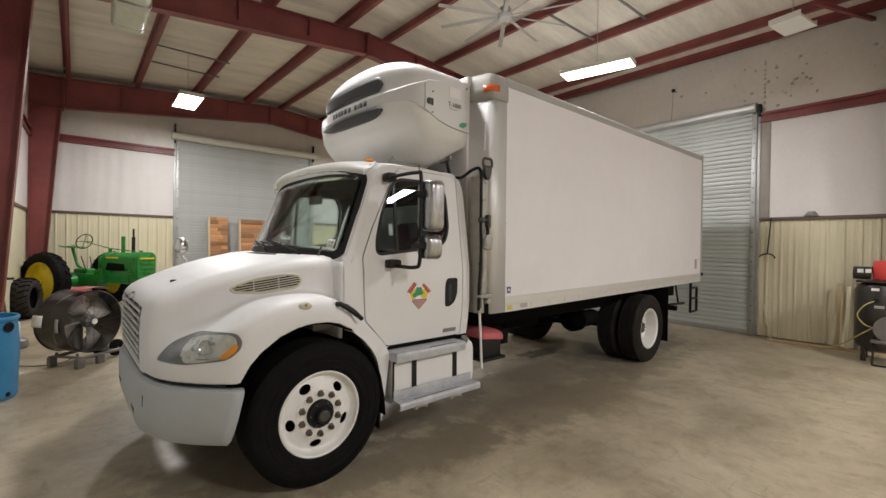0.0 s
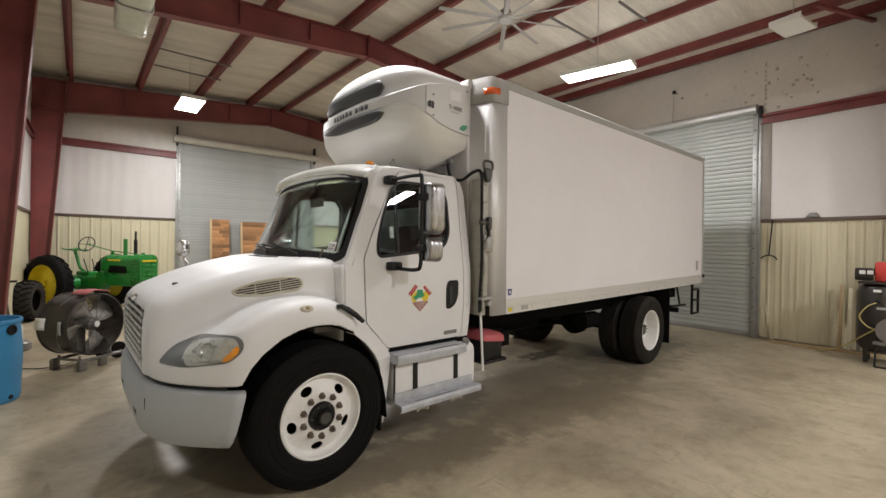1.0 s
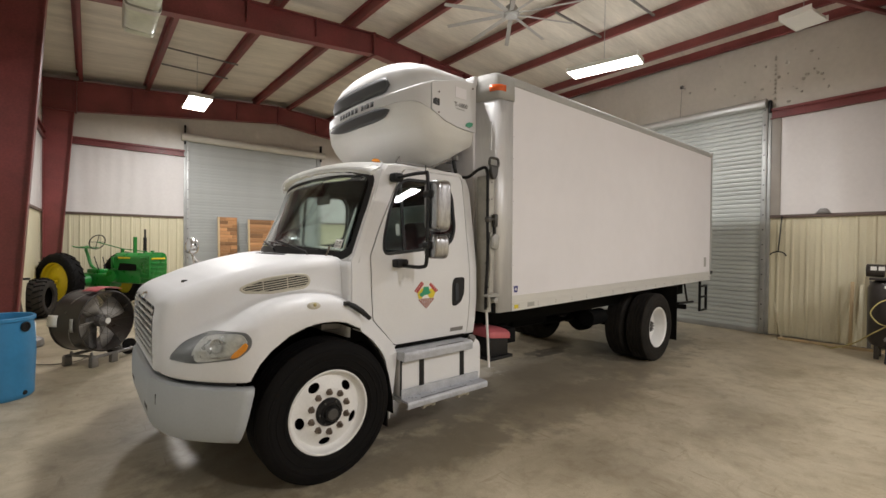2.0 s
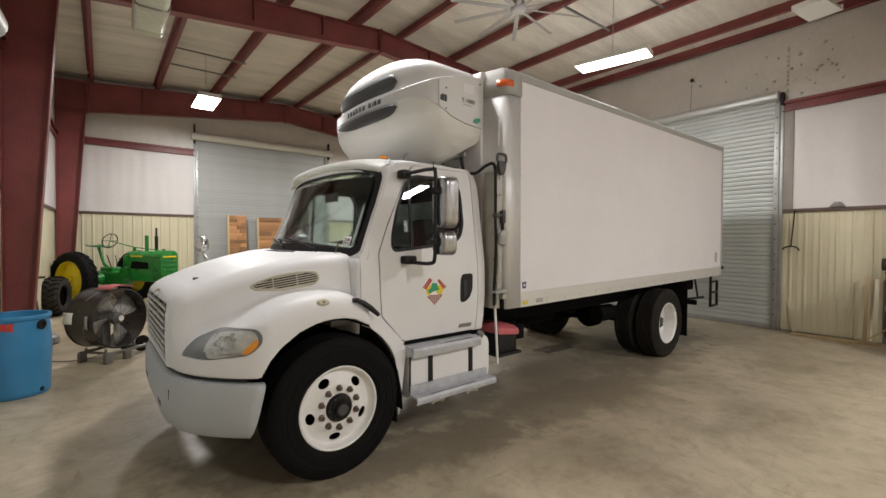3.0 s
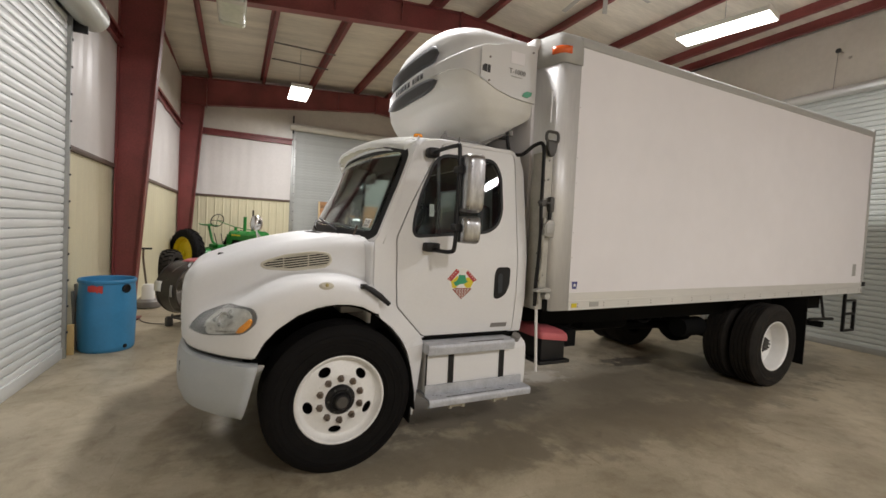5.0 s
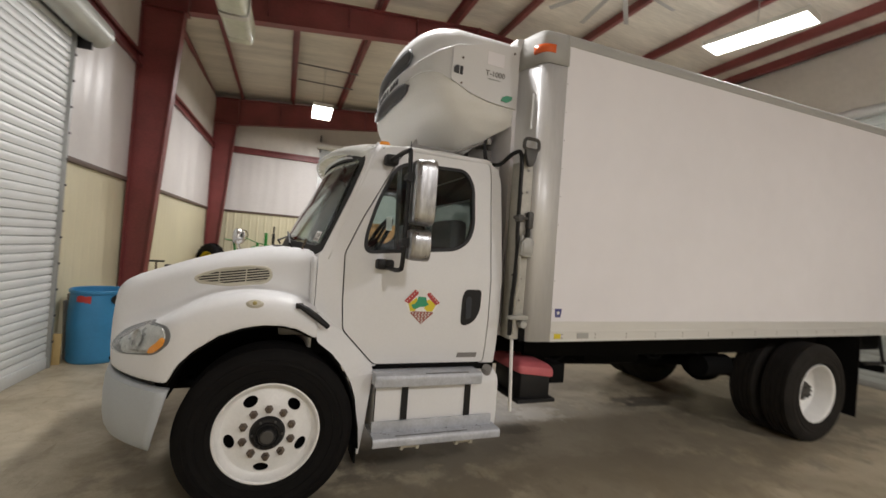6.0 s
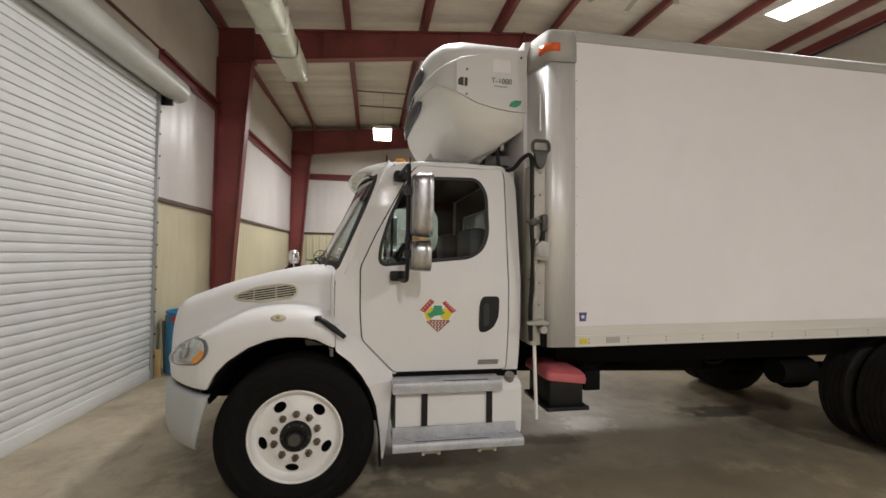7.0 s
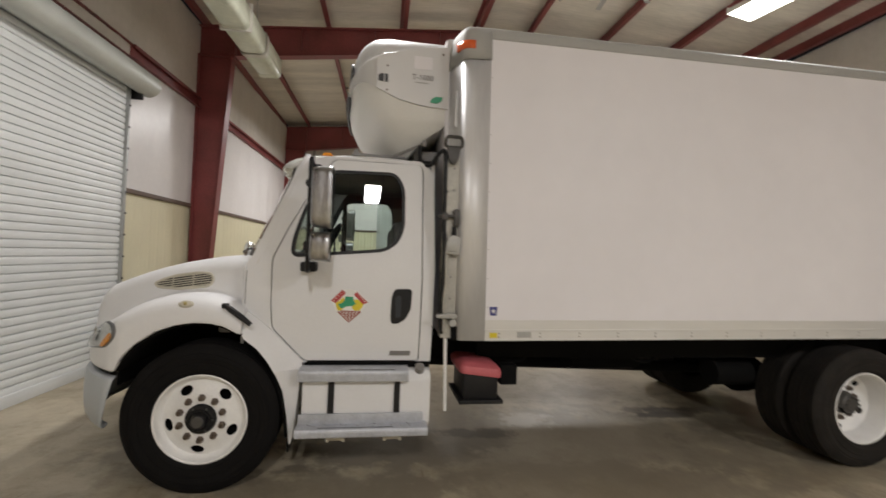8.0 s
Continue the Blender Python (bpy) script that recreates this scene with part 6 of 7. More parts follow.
part("band_cowling", surface(rows), "tk_white", reefer, "white side and name band", sharp=60)
rows = []
for j in range(27):
    row = []
    for i, z1 in enumerate(edge):
        x, y, z = tk_ring(z1 - 0.03 + (3.58 - z1 + 0.03) * j / 26)[i]
        row.append((min(x + 0.025, 1.66), TC + (y - TC) * 0.94, z))
    rows.append(row)
rows.append([(lerp(i, [0, len(edge) - 1], [1.4, 1.4]) * 0.5 + p[0] * 0.5, TC + (p[1] - TC) * 0.4, 3.590) for i, p in enumerate(rows[-1])])
rows.append([(1.45, TC, 3.592)] * len(edge))
part("upper_cowling", surface(rows), "tk_white", reefer, "white domed upper cowling", sharp=60)
def tmir(bm):
    for v in bm.verts:
        v.co.y = 2 * TC - v.co.y
    return bm


for far in (False, True):
    sy = TC - TW * 1.010
    fix = (lambda b: b) if not far else tmir
    sd = [(1.085, 3.212), (1.085, 2.975), (1.10, 2.965), (1.25, 2.898), (1.40, 2.865), (1.52, 2.853), (1.65, 2.848), (1.65, 3.338), (1.40, 3.308), (1.2, 3.252)]
    pn = part("access_panel", fix(sheet(sd, [], lambda u, w: Vector((u, sy - 0.004, w)), 0.02)), "tk_white", reefer, "white access panel")
    part("panel_vent", fix(prism(bmesh.new(), [(1.098, 3.062), (1.113, 3.078), (1.138, 3.08), (1.138, 3.018), (1.098, 3.025)], sy - 0.012, sy - 0.004)), "ink", pn)
    part("panel_vent", fix(prism(bmesh.new(), [(1.148, 3.08), (1.170, 3.078), (1.170, 3.018), (1.148, 3.018)], sy - 0.012, sy - 0.004)), "ink", pn)
    for u, w in ((1.165, 3.145), (1.165, 2.955), (1.60, 3.275)):
        part("panel_bolt", fix(cyl(bmesh.new(), (u, sy - 0.013, w), (u, sy - 0.006, w), 0.008, 8)), "nut", pn)
    part("leaf_mark", fix(prism(bmesh.new(), [(1.505, 2.888), (1.52, 2.918), (1.553, 2.935), (1.607, 2.935), (1.597, 2.903), (1.56, 2.881)], sy - 0.012, sy - 0.006)), "green_mark", pn, "green leaf mark")
    part("grey_bar", fix(prism(bmesh.new(), [(1.385, 3.034), (1.49, 3.032), (1.49, 3.037), (1.385, 3.039)], sy - 0.010, sy - 0.006)), "cap_grey", pn)
    part("blank_plate", fix(prism(bmesh.new(), [(1.372, 3.145), (1.515, 3.145), (1.515, 3.245), (1.372, 3.245)], sy - 0.0065, sy - 0.004)), "panel", pn, "faded blank label")
tx = bpy.data.curves.new("model_number", "FONT")
tx.body, tx.size, tx.extrude, tx.offset = "T-1000", 0.058, 0.0015, 0.0
tx.materials.append(M["ink_grey"])
to = new("model_number", tx)
to.parent = reefer
to.matrix_basis = pose(1.358, TC - TW * 1.010 - 0.010, 3.058, 90, 0, 0)
tagged(to, "dark model number lettering")
# front grilles and plain bars where the maker's name stands
def front_patch(zlo, zhi, y0, y1, off, n=24):
    rows = []
    for j in range(5):
        row = []
        for i in range(n + 1):
            y = y0 + (y1 - y0) * i / n
            k = (y - TC) / ((y1 - y0) / 2)
            a, c = zlo(k), zhi(k)
            row.append(tk_front(a + (c - a) * j / 4, y, off))
        rows.append(row)
    return surface(rows)
round_off = lambda k: max(0.0, 1 - abs(k) ** 24)
leaf = lambda k: max(0.0, 1 - abs(k) ** (6 if k < 0 else 2.4)) ** (0.6 if k < 0 else 1.0)
UY, LY = 0.66, 0.63
ug = part("upper_grille", front_patch(lambda k: 3.25 - 0.072 * round_off(k), lambda k: 3.25 + 0.082 * round_off(k), UY, 2 * TC - UY, -0.014), "grille_dark", reefer, "dark mesh upper grille")
ug.modifiers.new("t", "SOLIDIFY").thickness = 0.02
ms = bmesh.new()
for i in range(60):
    y = UY + 0.05 + i * (2 * (TC - UY) - 0.13) / 59
    sweep(ms, [tk_front(3.185, y, -0.009), tk_front(3.32, y + 0.045, -0.009)], 0.0034, 4)
    sweep(ms, [tk_front(3.185, y + 0.045, -0.010), tk_front(3.32, y, -0.010)], 0.0034, 4)
part("grille_mesh", ms, "cap_grey", ug, "pale diagonal grille mesh")
part("grille_badge", surface([[tk_front(z, y, -0.002) for y in (1.20, 1.26)] for z in (3.185, 3.315)]), "tk_white", ug, "white badge plate").modifiers.new("t", "SOLIDIFY").thickness = 0.006
lg = part("lower_grille", front_patch(lambda k: 3.0 - 0.085 * leaf(k), lambda k: 3.0 + 0.038 * leaf(k), LY, 2 * TC - LY, 0.006), "grille_dark", reefer, "dark lower air slot")
lg.modifiers.new("t", "SOLIDIFY").thickness = 0.02
y = 0.86
for wdt in (0.05, 0.05, 0.016, 0.05, None, 0.055, 0.055, 0.05, 0.045, 0.05, 0.045):
    if wdt:
        part("name_bar", surface([[tk_front(z, y, 0.0115), tk_front(z, y + wdt, 0.0115)] for z in (3.075, 3.125)]), "ink", reefer, "dark plain bar in place of lettering").modifiers.new("t", "SOLIDIFY").thickness = 0.004
    y += (wdt or 0.025) + 0.02
# brackets and pipes beneath
pb = bmesh.new()
sweep(pb, [(1.20, 0.45, 2.46), (1.46, 0.40, 2.58)], 0.012, 6)
prism(pb, [(0.90, 2.50), (0.94, 2.56), (0.96, 2.515), (1.35, 2.505), (1.35, 2.495), (0.90, 2.492)], 0.55, 0.57)
bx(pb, 1.47, 1.50, 0.34, 0.37, 2.56, 2.61, 0.006)
part("unit_bracket", pb, "ink_grey", reefer, "grey mounting bracket")
part("mount_frame", B(1.42, 1.66, 0.6, 2 * YC - 0.6, 2.50, 2.58), "ink_grey", reefer)
# far fender mirror on its stalk
fm = bmesh.new()
lathe(fm, [(0.0, 0.10), (0.035, 0.095), (0.06, 0.06), (0.07, 0.0), (0.06, -0.05), (0.04, -0.07), (0.0, -0.07)], Matrix.Translation((-0.42, 2.56, 1.66)), 16)
sweep(fm, [(-0.36, 2.50, 1.33), (-0.40, 2.55, 1.50), (-0.42, 2.56, 1.6)], 0.012, 6)
sweep(fm, [(-0.20, 2.45, 1.36), (-0.34, 2.53, 1.46), (-0.41, 2.555, 1.56)], 0.010, 6)
part("fender_mirror", fm, "chrome", truck, "small chrome fender mirror on a stalk")


# ---- things on the west side ----
def barrel(x, y):
    o = thing("barrel", pose(x, y, 0), "open blue plastic drum with a red paint patch", "barrel")
    b = bmesh.new()
    lathe(b, [(0.0, 0.012), (0.255, 0.012), (0.27, 0.0), (0.285, 0.02), (0.287, 0.05), (0.293, 0.28), (0.300, 0.45), (0.296, 0.62), (0.290, 0.70), (0.283, 0.80), (0.284, 0.835), (0.297, 0.842), (0.299, 0.872), (0.290, 0.884), (0.272, 0.878), (0.268, 0.80), (0.275, 0.45), (0.26, 0.03), (0.0, 0.03)], Matrix(), 48)
    body = part("drum", b, "barrel", o, "blue moulded drum body")
    def patch(a0, a1, z0, z1, off, n=12):
        rows = []
        for j in range(7):
            z = z0 + (z1 - z0) * j / 6
            row = []
            for i in range(n + 1):
                t = i / n
                a = a0 + (a1 - a0) * t
                wob = 0.02 * noise.noise((i * 0.7, j * 0.9, 4.0))
                zz = z + wob + (0.03 * (1 - t) if j == 0 else 0)
                row.append((lerp(zz, [0.62, 0.70, 0.80, 0.83], [0.296, 0.290, 0.283, 0.284]) * math.cos(a) + off * math.cos(a), (lerp(zz, [0.62, 0.70, 0.80, 0.83], [0.296, 0.290, 0.283, 0.284]) + off) * math.sin(a), zz))
            rows.append(row)
        return surface(rows)
    part("paint_patch", patch(radians(-118), radians(-86), 0.73, 0.815, 0.003), "red_paint", o, "hand-painted red patch")
    hd = bmesh.new()
    a = radians(-38)
    lathe(hd, [(0.050, 0.0), (0.055, 0.014), (0.042, 0.018), (0.036, 0.006), (0.0, 0.004)], Matrix.Translation((0.284 * math.cos(a), 0.284 * math.sin(a), 0.775)) @ pose(0, 0, 0, 90, 0, 90 - 38), 18)
    part("bung_grip", hd, "black", o, "dark moulded hand grip")
    hd = bmesh.new()
    lathe(hd, [(0.0, 0.01), (0.022, 0.008), (0.026, 0.0)], Matrix.Translation((0.287 * math.cos(a), 0.287 * math.sin(a), 0.06)) @ pose(0, 0, 0, 90, 0, 90 - 38), 12)
    part("drain_plug", hd, "black", o)
    return o


barrel(-0.73, 6.65)
wb = thing("wood_block", pose(-1.045, 6.40, 0, 0, 0, 8), "short tan board stood on end by the door", "board")
part("board", B(-0.06, 0.06, -0.02, 0.02, 0.0, 0.36, bev=0.003), "cardboard", wb)
for i, (dx, dy, h, a) in enumerate(((-0.02, 0.13, 0.72, 3), (-0.02, 0.20, 0.80, 2))):
    bd = thing("scrap_board", pose(-1.02 + dx, 6.52 + dy, 0, 0, -a, 0), "grey weathered board leaning on the wall", "board", "leaning boards")
    part("plank", B(-0.012, 0.012, -0.03, 0.03, 0.0, h, bev=0.002), "fan_grey", bd)


def drum_fan():
    """A wheeled drum fan; local y- is the way it blows."""
    m = pose(0.21, 7.70, 0.585, 0, 0, 42)
    o = thing("drum_fan", m, "black wheeled drum fan with grey blades and paper tags", "fan")
    R, D = 0.415, 0.47
    h = lathe(bmesh.new(), [(R, 0.0), (R + 0.012, 0.006), (R + 0.012, 0.018), (R, 0.022), (R, D - 0.022), (R + 0.012, D - 0.018), (R + 0.012, D - 0.006), (R, D), (R - 0.006, D), (R - 0.006, 0.0), (R, 0.0)], pose(0, 0, 0, -90, 0, 0), 56)
    part("housing", h, "fan_black", o, "black sheet-metal drum")
    for y in (0.012, D - 0.012):
        for r in (0.10, 0.18, 0.26, 0.34, 0.42):
            part("guard_ring", sweep(bmesh.new(), [(r * math.cos(a), y, r * math.sin(a)) for a in np.linspace(0, 2 * math.pi, 40, endpoint=False)], 0.0013, 4, closed=True), "fan_black", o)
        for a in np.linspace(0, math.pi, 6, endpoint=False):
            part("guard_spoke", sweep(bmesh.new(), [(-R * math.cos(a), y, -R * math.sin(a)), (R * math.cos(a), y, R * math.sin(a))], 0.003, 4), "fan_black", o)
    for k in range(4):
        a0 = k * math.pi / 2 + 0.5
        rows = []
        for r in (0.08, 0.18, 0.30, 0.42):
            w = lerp(r, [0.08, 0.42], [0.55, 0.36])
            rows.append([(r * math.cos(a0 + t * w), 0.20 + 0.07 * t * (1 - r), r * math.sin(a0 + t * w)) for t in np.linspace(-1, 1, 6)])
        part("blade", surface(rows), "fan_blade", o, "grey pressed blade").modifiers.new("t", "SOLIDIFY").thickness = 0.004
    part("hub", lathe(bmesh.new(), [(0.0, 0.0), (0.045, 0.002), (0.05, 0.02), (0.085, 0.05), (0.085, 0.14)], pose(0, 0.0, 0, -90, 0, 0), 24), "fan_grey", o)
    part("hub_label", cyl(bmesh.new(), (0, -0.004, 0), (0, 0.004, 0), 0.04, 20), "paper", o, "round white hub label")
    part("motor", cyl(bmesh.new(), (0, 0.26, 0), (0, 0.46, 0), 0.10, 20), "fan_grey", o, "grey motor")
    part("motor_bracket", B(-0.06, 0.06, 0.25, 0.47, -R, -0.09, bev=0.01), "fan_grey", o)
    part("motor_bracket", B(-0.035, 0.035, 0.25, 0.47, 0.09, R, bev=0.01), "fan_grey", o)
    # stand on two feet and two wheels
    s = bmesh.new()
    sweep(s, [(-0.30, -0.06, -0.455), (0.34, -0.06, -0.46)], 0.022, 8)
    sweep(s, [(-0.30, D - 0.1, -0.455), (0.34, D - 0.1, -0.455)], 0.022, 8)
    for x in (-0.22, 0.22):
        sweep(s, [(x, -0.06, -0.455), (x, D - 0.1, -0.455)], 0.018, 8)
        sweep(s, [(x, 0.02, -0.46), (x, 0.02, -0.40)], 0.016, 8)
        sweep(s, [(x, D - 0.12, -0.46), (x, D - 0.12, -0.40)], 0.016, 8)
    sweep(s, [(0.43, 0.06, -0.465), (0.43, 0.42, -0.465)], 0.012, 6)
    for y in (0.16, 0.32):
        sweep(s, [(0.22, y, -0.455), (0.43, y, -0.465)], 0.014, 6)
    part("stand", s, "fan_grey", o, "grey tube stand")
    for y in (-0.06, D - 0.1):
        part("foot", B(-0.31, -0.21, y - 0.03, y + 0.03, -0.585, -0.45, bev=0.01), "fan_grey", o)
        if y < 0.2:
            part("foot", B(-0.02, 0.08, y - 0.03, y + 0.03, -0.585, -0.45, bev=0.01), "fan_grey", o)
        w = lathe(bmesh.new(), [(0.0, -0.008), (0.02, -0.008), (0.024, 0.0), (0.055, 0.004), (0.06, -0.002), (0.10, -0.002), (0.12, 0.008), (0.12, 0.036), (0.10, 0.044), (0.0, 0.044)], Matrix.Translation((0.43, 0.08 if y < 0.2 else 0.36, -0.465)) @ pose(0, 0, 0, -90, 0, 0), 28)
        part("caster", w, "rubber", o, "black solid wheel")
    def tag(a0, a1, y0, y1, mat, lb):
        part("label_tag", surface([[((R + 0.015) * math.cos(a), y, (R + 0.015) * math.sin(a)) for a in np.linspace(a0, a1, 5)] for y in (y0, y1)]), mat, o, lb).modifiers.new("t", "SOLIDIFY").thickness = 0.002
    tag(radians(163), radians(184), 0.33, 0.49, "paper", "white paper tag")
    tag(radians(168), radians(192), 0.08, 0.13, "cap_grey", "pale narrow label")
    return o


drum_fan()
rag = thing("red_rag", pose(0.145, 7.80, 1.043), "faded red cloth lying on the drum fan", "cloth")
rows = []
for i in range(9):
    row = []
    for j in range(9):
        x, y = (i - 4) / 4 * 0.19, (j - 4) / 4 * 0.12
        row.append((x * math.cos(0.73) - y * math.sin(0.73), x * math.sin(0.73) + y * math.cos(0.73), 0.45 * (math.sqrt(max(0.01, 1 - (x / 0.45) ** 2)) - 1) + 0.018 + 0.008 * noise.noise((i * 0.6, j * 0.6, 2))))
    rows.append(row)
rg = part("cloth", surface(rows), "pink", rag)
rg.modifiers.new("t", "SOLIDIFY").thickness = 0.008
cb = thing("power_cord", pose(0, 0, 0), "thin grey power cord on the floor", "cord")
part("cord", sweep(bmesh.new(), bend([(-0.02, 8.0, 0.05), (-0.12, 7.98, 0.008), (-0.34, 7.92, 0.008), (-0.60, 8.10, 0.008), (-0.75, 8.45, 0.008), (-0.88, 8.75, 0.008)], 6), 0.006, 6), "fan_grey", cb)


def floor_scrubber():
    o = thing("floor_scrubber", pose(-0.80, 9.45, 0, 0, 0, 20), "worn grey upright floor polisher against the wall", "polisher")
    part("brush_deck", lathe(bmesh.new(), [(0.0, 0.17), (0.14, 0.16), (0.20, 0.12), (0.21, 0.03), (0.19, 0.0), (0.0, 0.0)], Matrix(), 28), "fan_grey", o)
    part("motor", lathe(bmesh.new(), [(0.0, 0.44), (0.08, 0.43), (0.105, 0.38), (0.105, 0.18), (0.12, 0.15)], Matrix(), 20), "tk_low", o, "pale motor housing")
    part("handle", sweep(bmesh.new(), bend([(0.0, 0.10, 0.30), (-0.03, 0.16, 0.6), (-0.06, 0.18, 0.9), (-0.07, 0.12, 1.08)], 5), 0.018, 8), "nut", o)
    part("grip", sweep(bmesh.new(), [(-0.20, 0.11, 1.08), (0.06, 0.11, 1.08)], 0.018, 8), "black", o)
    part("wheel", cyl(bmesh.new(), (-0.12, 0.20, 0.06), (0.12, 0.20, 0.06), 0.06, 16), "black", o)
    return o


floor_scrubber()


def lugged_tyre(R, r, w):
    """The carcass of a farm tyre."""
    b = lathe(bmesh.new(), [(r, -w * 0.36), (r + 0.02, -w * 0.45), ((R + r) / 2, -w * 0.52), (R - 0.07, -w * 0.48), (R - 0.03, -w * 0.34), (R - 0.02, 0.0), (R - 0.03, w * 0.34), (R - 0.07, w * 0.48), ((R + r) / 2, w * 0.52), (r + 0.02, w * 0.45), (r, w * 0.36)], Matrix(), 56)
    return b


def lugs(tyre, R, w, n, lug):
    """Slanted bars round a farm tyre, each a piece."""
    for s in (-1, 1):
        b = bmesh.new()
        vs = []
        for t in (0.0, 0.5, 1.0):
            h, ang, rr, da = s * w * (0.02 + 0.46 * t), (1 - t) * 0.18, R - 0.015 - 0.045 * t * t, lug / R
            vs.append([b.verts.new((q * math.cos(ang + e), q * math.sin(ang + e), h)) for q, e in ((rr - 0.02, -da), (rr + 0.02, -da * 0.7), (rr + 0.02, da * 0.7), (rr - 0.02, da))])
        for p, q in zip(vs, vs[1:]):
            for k in range(3):
                b.faces.new((p[k], p[k + 1], q[k + 1], q[k]))
        b.faces.new(vs[0])
        b.faces.new(vs[-1][::-1])
        first = part("lug", b, "rubber", tyre)
        for i in range(n):
            m = pose(0, 0, 0, 0, 0, 360 * (i + 0.25 * s) / n)
            if i == 0:
                first.matrix_basis = m
            else:
                share("lug", first, m, tyre)


def tractor():
    """x forward from the rear axle, y to its left, z up."""
    o = thing("tractor", pose(-0.05, 14.20, 0, 0, 0, -54), "vintage green row-crop tractor with yellow wheels", "tractor")
    for s in (-1, 1):
        w = thing("rear_wheel", pose(0, s * 0.79, 0.70, 90, 0, 0), "", "")
        w.parent = o
        tagged(w, "large lugged tyre on a yellow wheel")
        lugs(part("tyre", lugged_tyre(0.70, 0.46, 0.30), "rubber", w, "black lugged tyre"), 0.70, 0.30, 22, 0.022)
        z = 1 if s < 0 else -1
        part("disc", lathe(bmesh.new(), [(0.465, 0.12 * z), (0.45, 0.10 * z), (0.44, 0.03 * z), (0.40, 0.0), (0.16, 0.05 * z), (0.0, 0.055 * z)], Matrix(), 40), "tractor_yellow", w, "yellow wheel disc").modifiers.new("t", "SOLIDIFY").thickness = 0.01
        part("hub", cyl(bmesh.new(), (0, 0, 0), (0, 0, 0.12 * z), 0.05, 14), "tractor_yellow", w)
        for a in np.linspace(0, 2 * math.pi, 8, endpoint=False):
            part("bolt", cyl(bmesh.new(), (0.3 * math.cos(a), 0.3 * math.sin(a), 0.0), (0.3 * math.cos(a), 0.3 * math.sin(a), 0.05 * z), 0.016, 6), "tractor_yellow", w)
    part("rear_axle", cyl(bmesh.new(), (0, -0.78, 0.69), (0, 0.78, 0.69), 0.06, 14), "tractor_green", o)
    for s in (-1, 1):
        part("axle_housing", lathe(bmesh.new(), [(0.16, 0.0), (0.14, 0.12), (0.09, 0.38), (0.085, 0.46)], Matrix.Translation((0, s * 0.17, 0.69)) @ pose(0, 0, 0, -90 * s, 0, 0), 18), "tractor_green", o)
    part("gearbox", B(-0.26, 0.75, -0.16, 0.16, 0.52, 0.88, bev=0.06), "tractor_green", o)
    part("gearbox_cover", B(-0.10, 0.35, -0.12, 0.12, 0.87, 0.98, bev=0.03), "tractor_green", o)
    part("engine_block", B(0.72, 1.75, -0.17, 0.17, 0.66, 1.02, bev=0.05), "tractor_green", o)
    part("flywheel", cyl(bmesh.new(), (0.90, -0.16, 0.84), (0.90, -0.25, 0.84), 0.16, 24), "tractor_green", o, "round green flywheel cover")
    part("belt_pulley", cyl(bmesh.new(), (0.86, 0.16, 0.84), (0.86, 0.32, 0.84), 0.16, 24), "tractor_green", o)
    part("engine_opening", prism(bmesh.new(), rounded([(1.08, 0.98), (1.66, 0.98), (1.68, 1.14), (1.14, 1.17)], 0.04, 3), -0.215, -0.205), "chassis", o, "dark opening in the engine side")
    ho = bmesh.new()
    prism(ho, rounded([(-0.21, 1.00), (0.21, 1.00), (0.22, 1.32), (0.15, 1.41), (-0.15, 1.41), (-0.22, 1.32)], 0.05, 4), 0.95, 1.80, "x", bev=0.008)
    hd = part("hood", ho, "tractor_green", o, "green tapered hood")
    part("side_stripe", B(1.10, 1.48, -0.226, -0.218, 1.27, 1.305), "tractor_yellow", o, "yellow side band in place of lettering")
    gr = bmesh.new()
    prism(gr, rounded([(-0.23, 0.80), (0.23, 0.80), (0.235, 1.33), (0.16, 1.43), (-0.16, 1.43), (-0.235, 1.33)], 0.05, 4), 1.80, 2.10, "x", bev=0.03)
    part("radiator_shell", gr, "tractor_green", o, "green radiator shell")
    for i in range(6):
        part("louvre", B(1.84, 2.04, -0.250, -0.232, 0.88 + i * 0.078, 0.92 + i * 0.078, bev=0.006), "tractor_green", o)
    for i in range(5):
        part("grille_bar", B(2.095, 2.115, -0.18, 0.18, 0.86 + i * 0.11, 0.82 + i * 0.11, bev=0.004), "tractor_yellow" if i == 4 else "tractor_green", o)
    part("frame_beam", B(1.5, 2.10, -0.14, 0.14, 0.68, 0.80, bev=0.02), "tractor_green", o)
    part("pedestal", B(1.86, 2.08, -0.08, 0.08, 0.34, 0.70, bev=0.03), "tractor_green", o)
    for s in (-1, 1):
        w = thing("front_wheel", pose(1.98, s * 0.16, 0.32, 90, 0, 0), "", "")
        w.parent = o
        tagged(w, "small ribbed tyre on a yellow wheel")
        part("tyre", lathe(bmesh.new(), [(0.19, -0.05), (0.25, -0.065), (0.30, -0.05), (0.32, -0.02), (0.315, 0.0), (0.32, 0.02), (0.30, 0.05), (0.25, 0.065), (0.19, 0.05)], Matrix(), 32), "rubber", w)
        part("disc", lathe(bmesh.new(), [(0.195, 0.04), (0.17, 0.02), (0.06, 0.03), (0.0, 0.03)], Matrix(), 28), "tractor_yellow", w).modifiers.new("t", "SOLIDIFY").thickness = 0.01
    part("exhaust", sweep(bmesh.new(), [(1.62, 0.05, 1.38), (1.62, 0.05, 1.78), (1.62, 0.05, 1.80), (1.62, 0.05, 1.99)], [0.038, 0.038, 0.022, 0.022], 12), "black", o, "black exhaust stack")
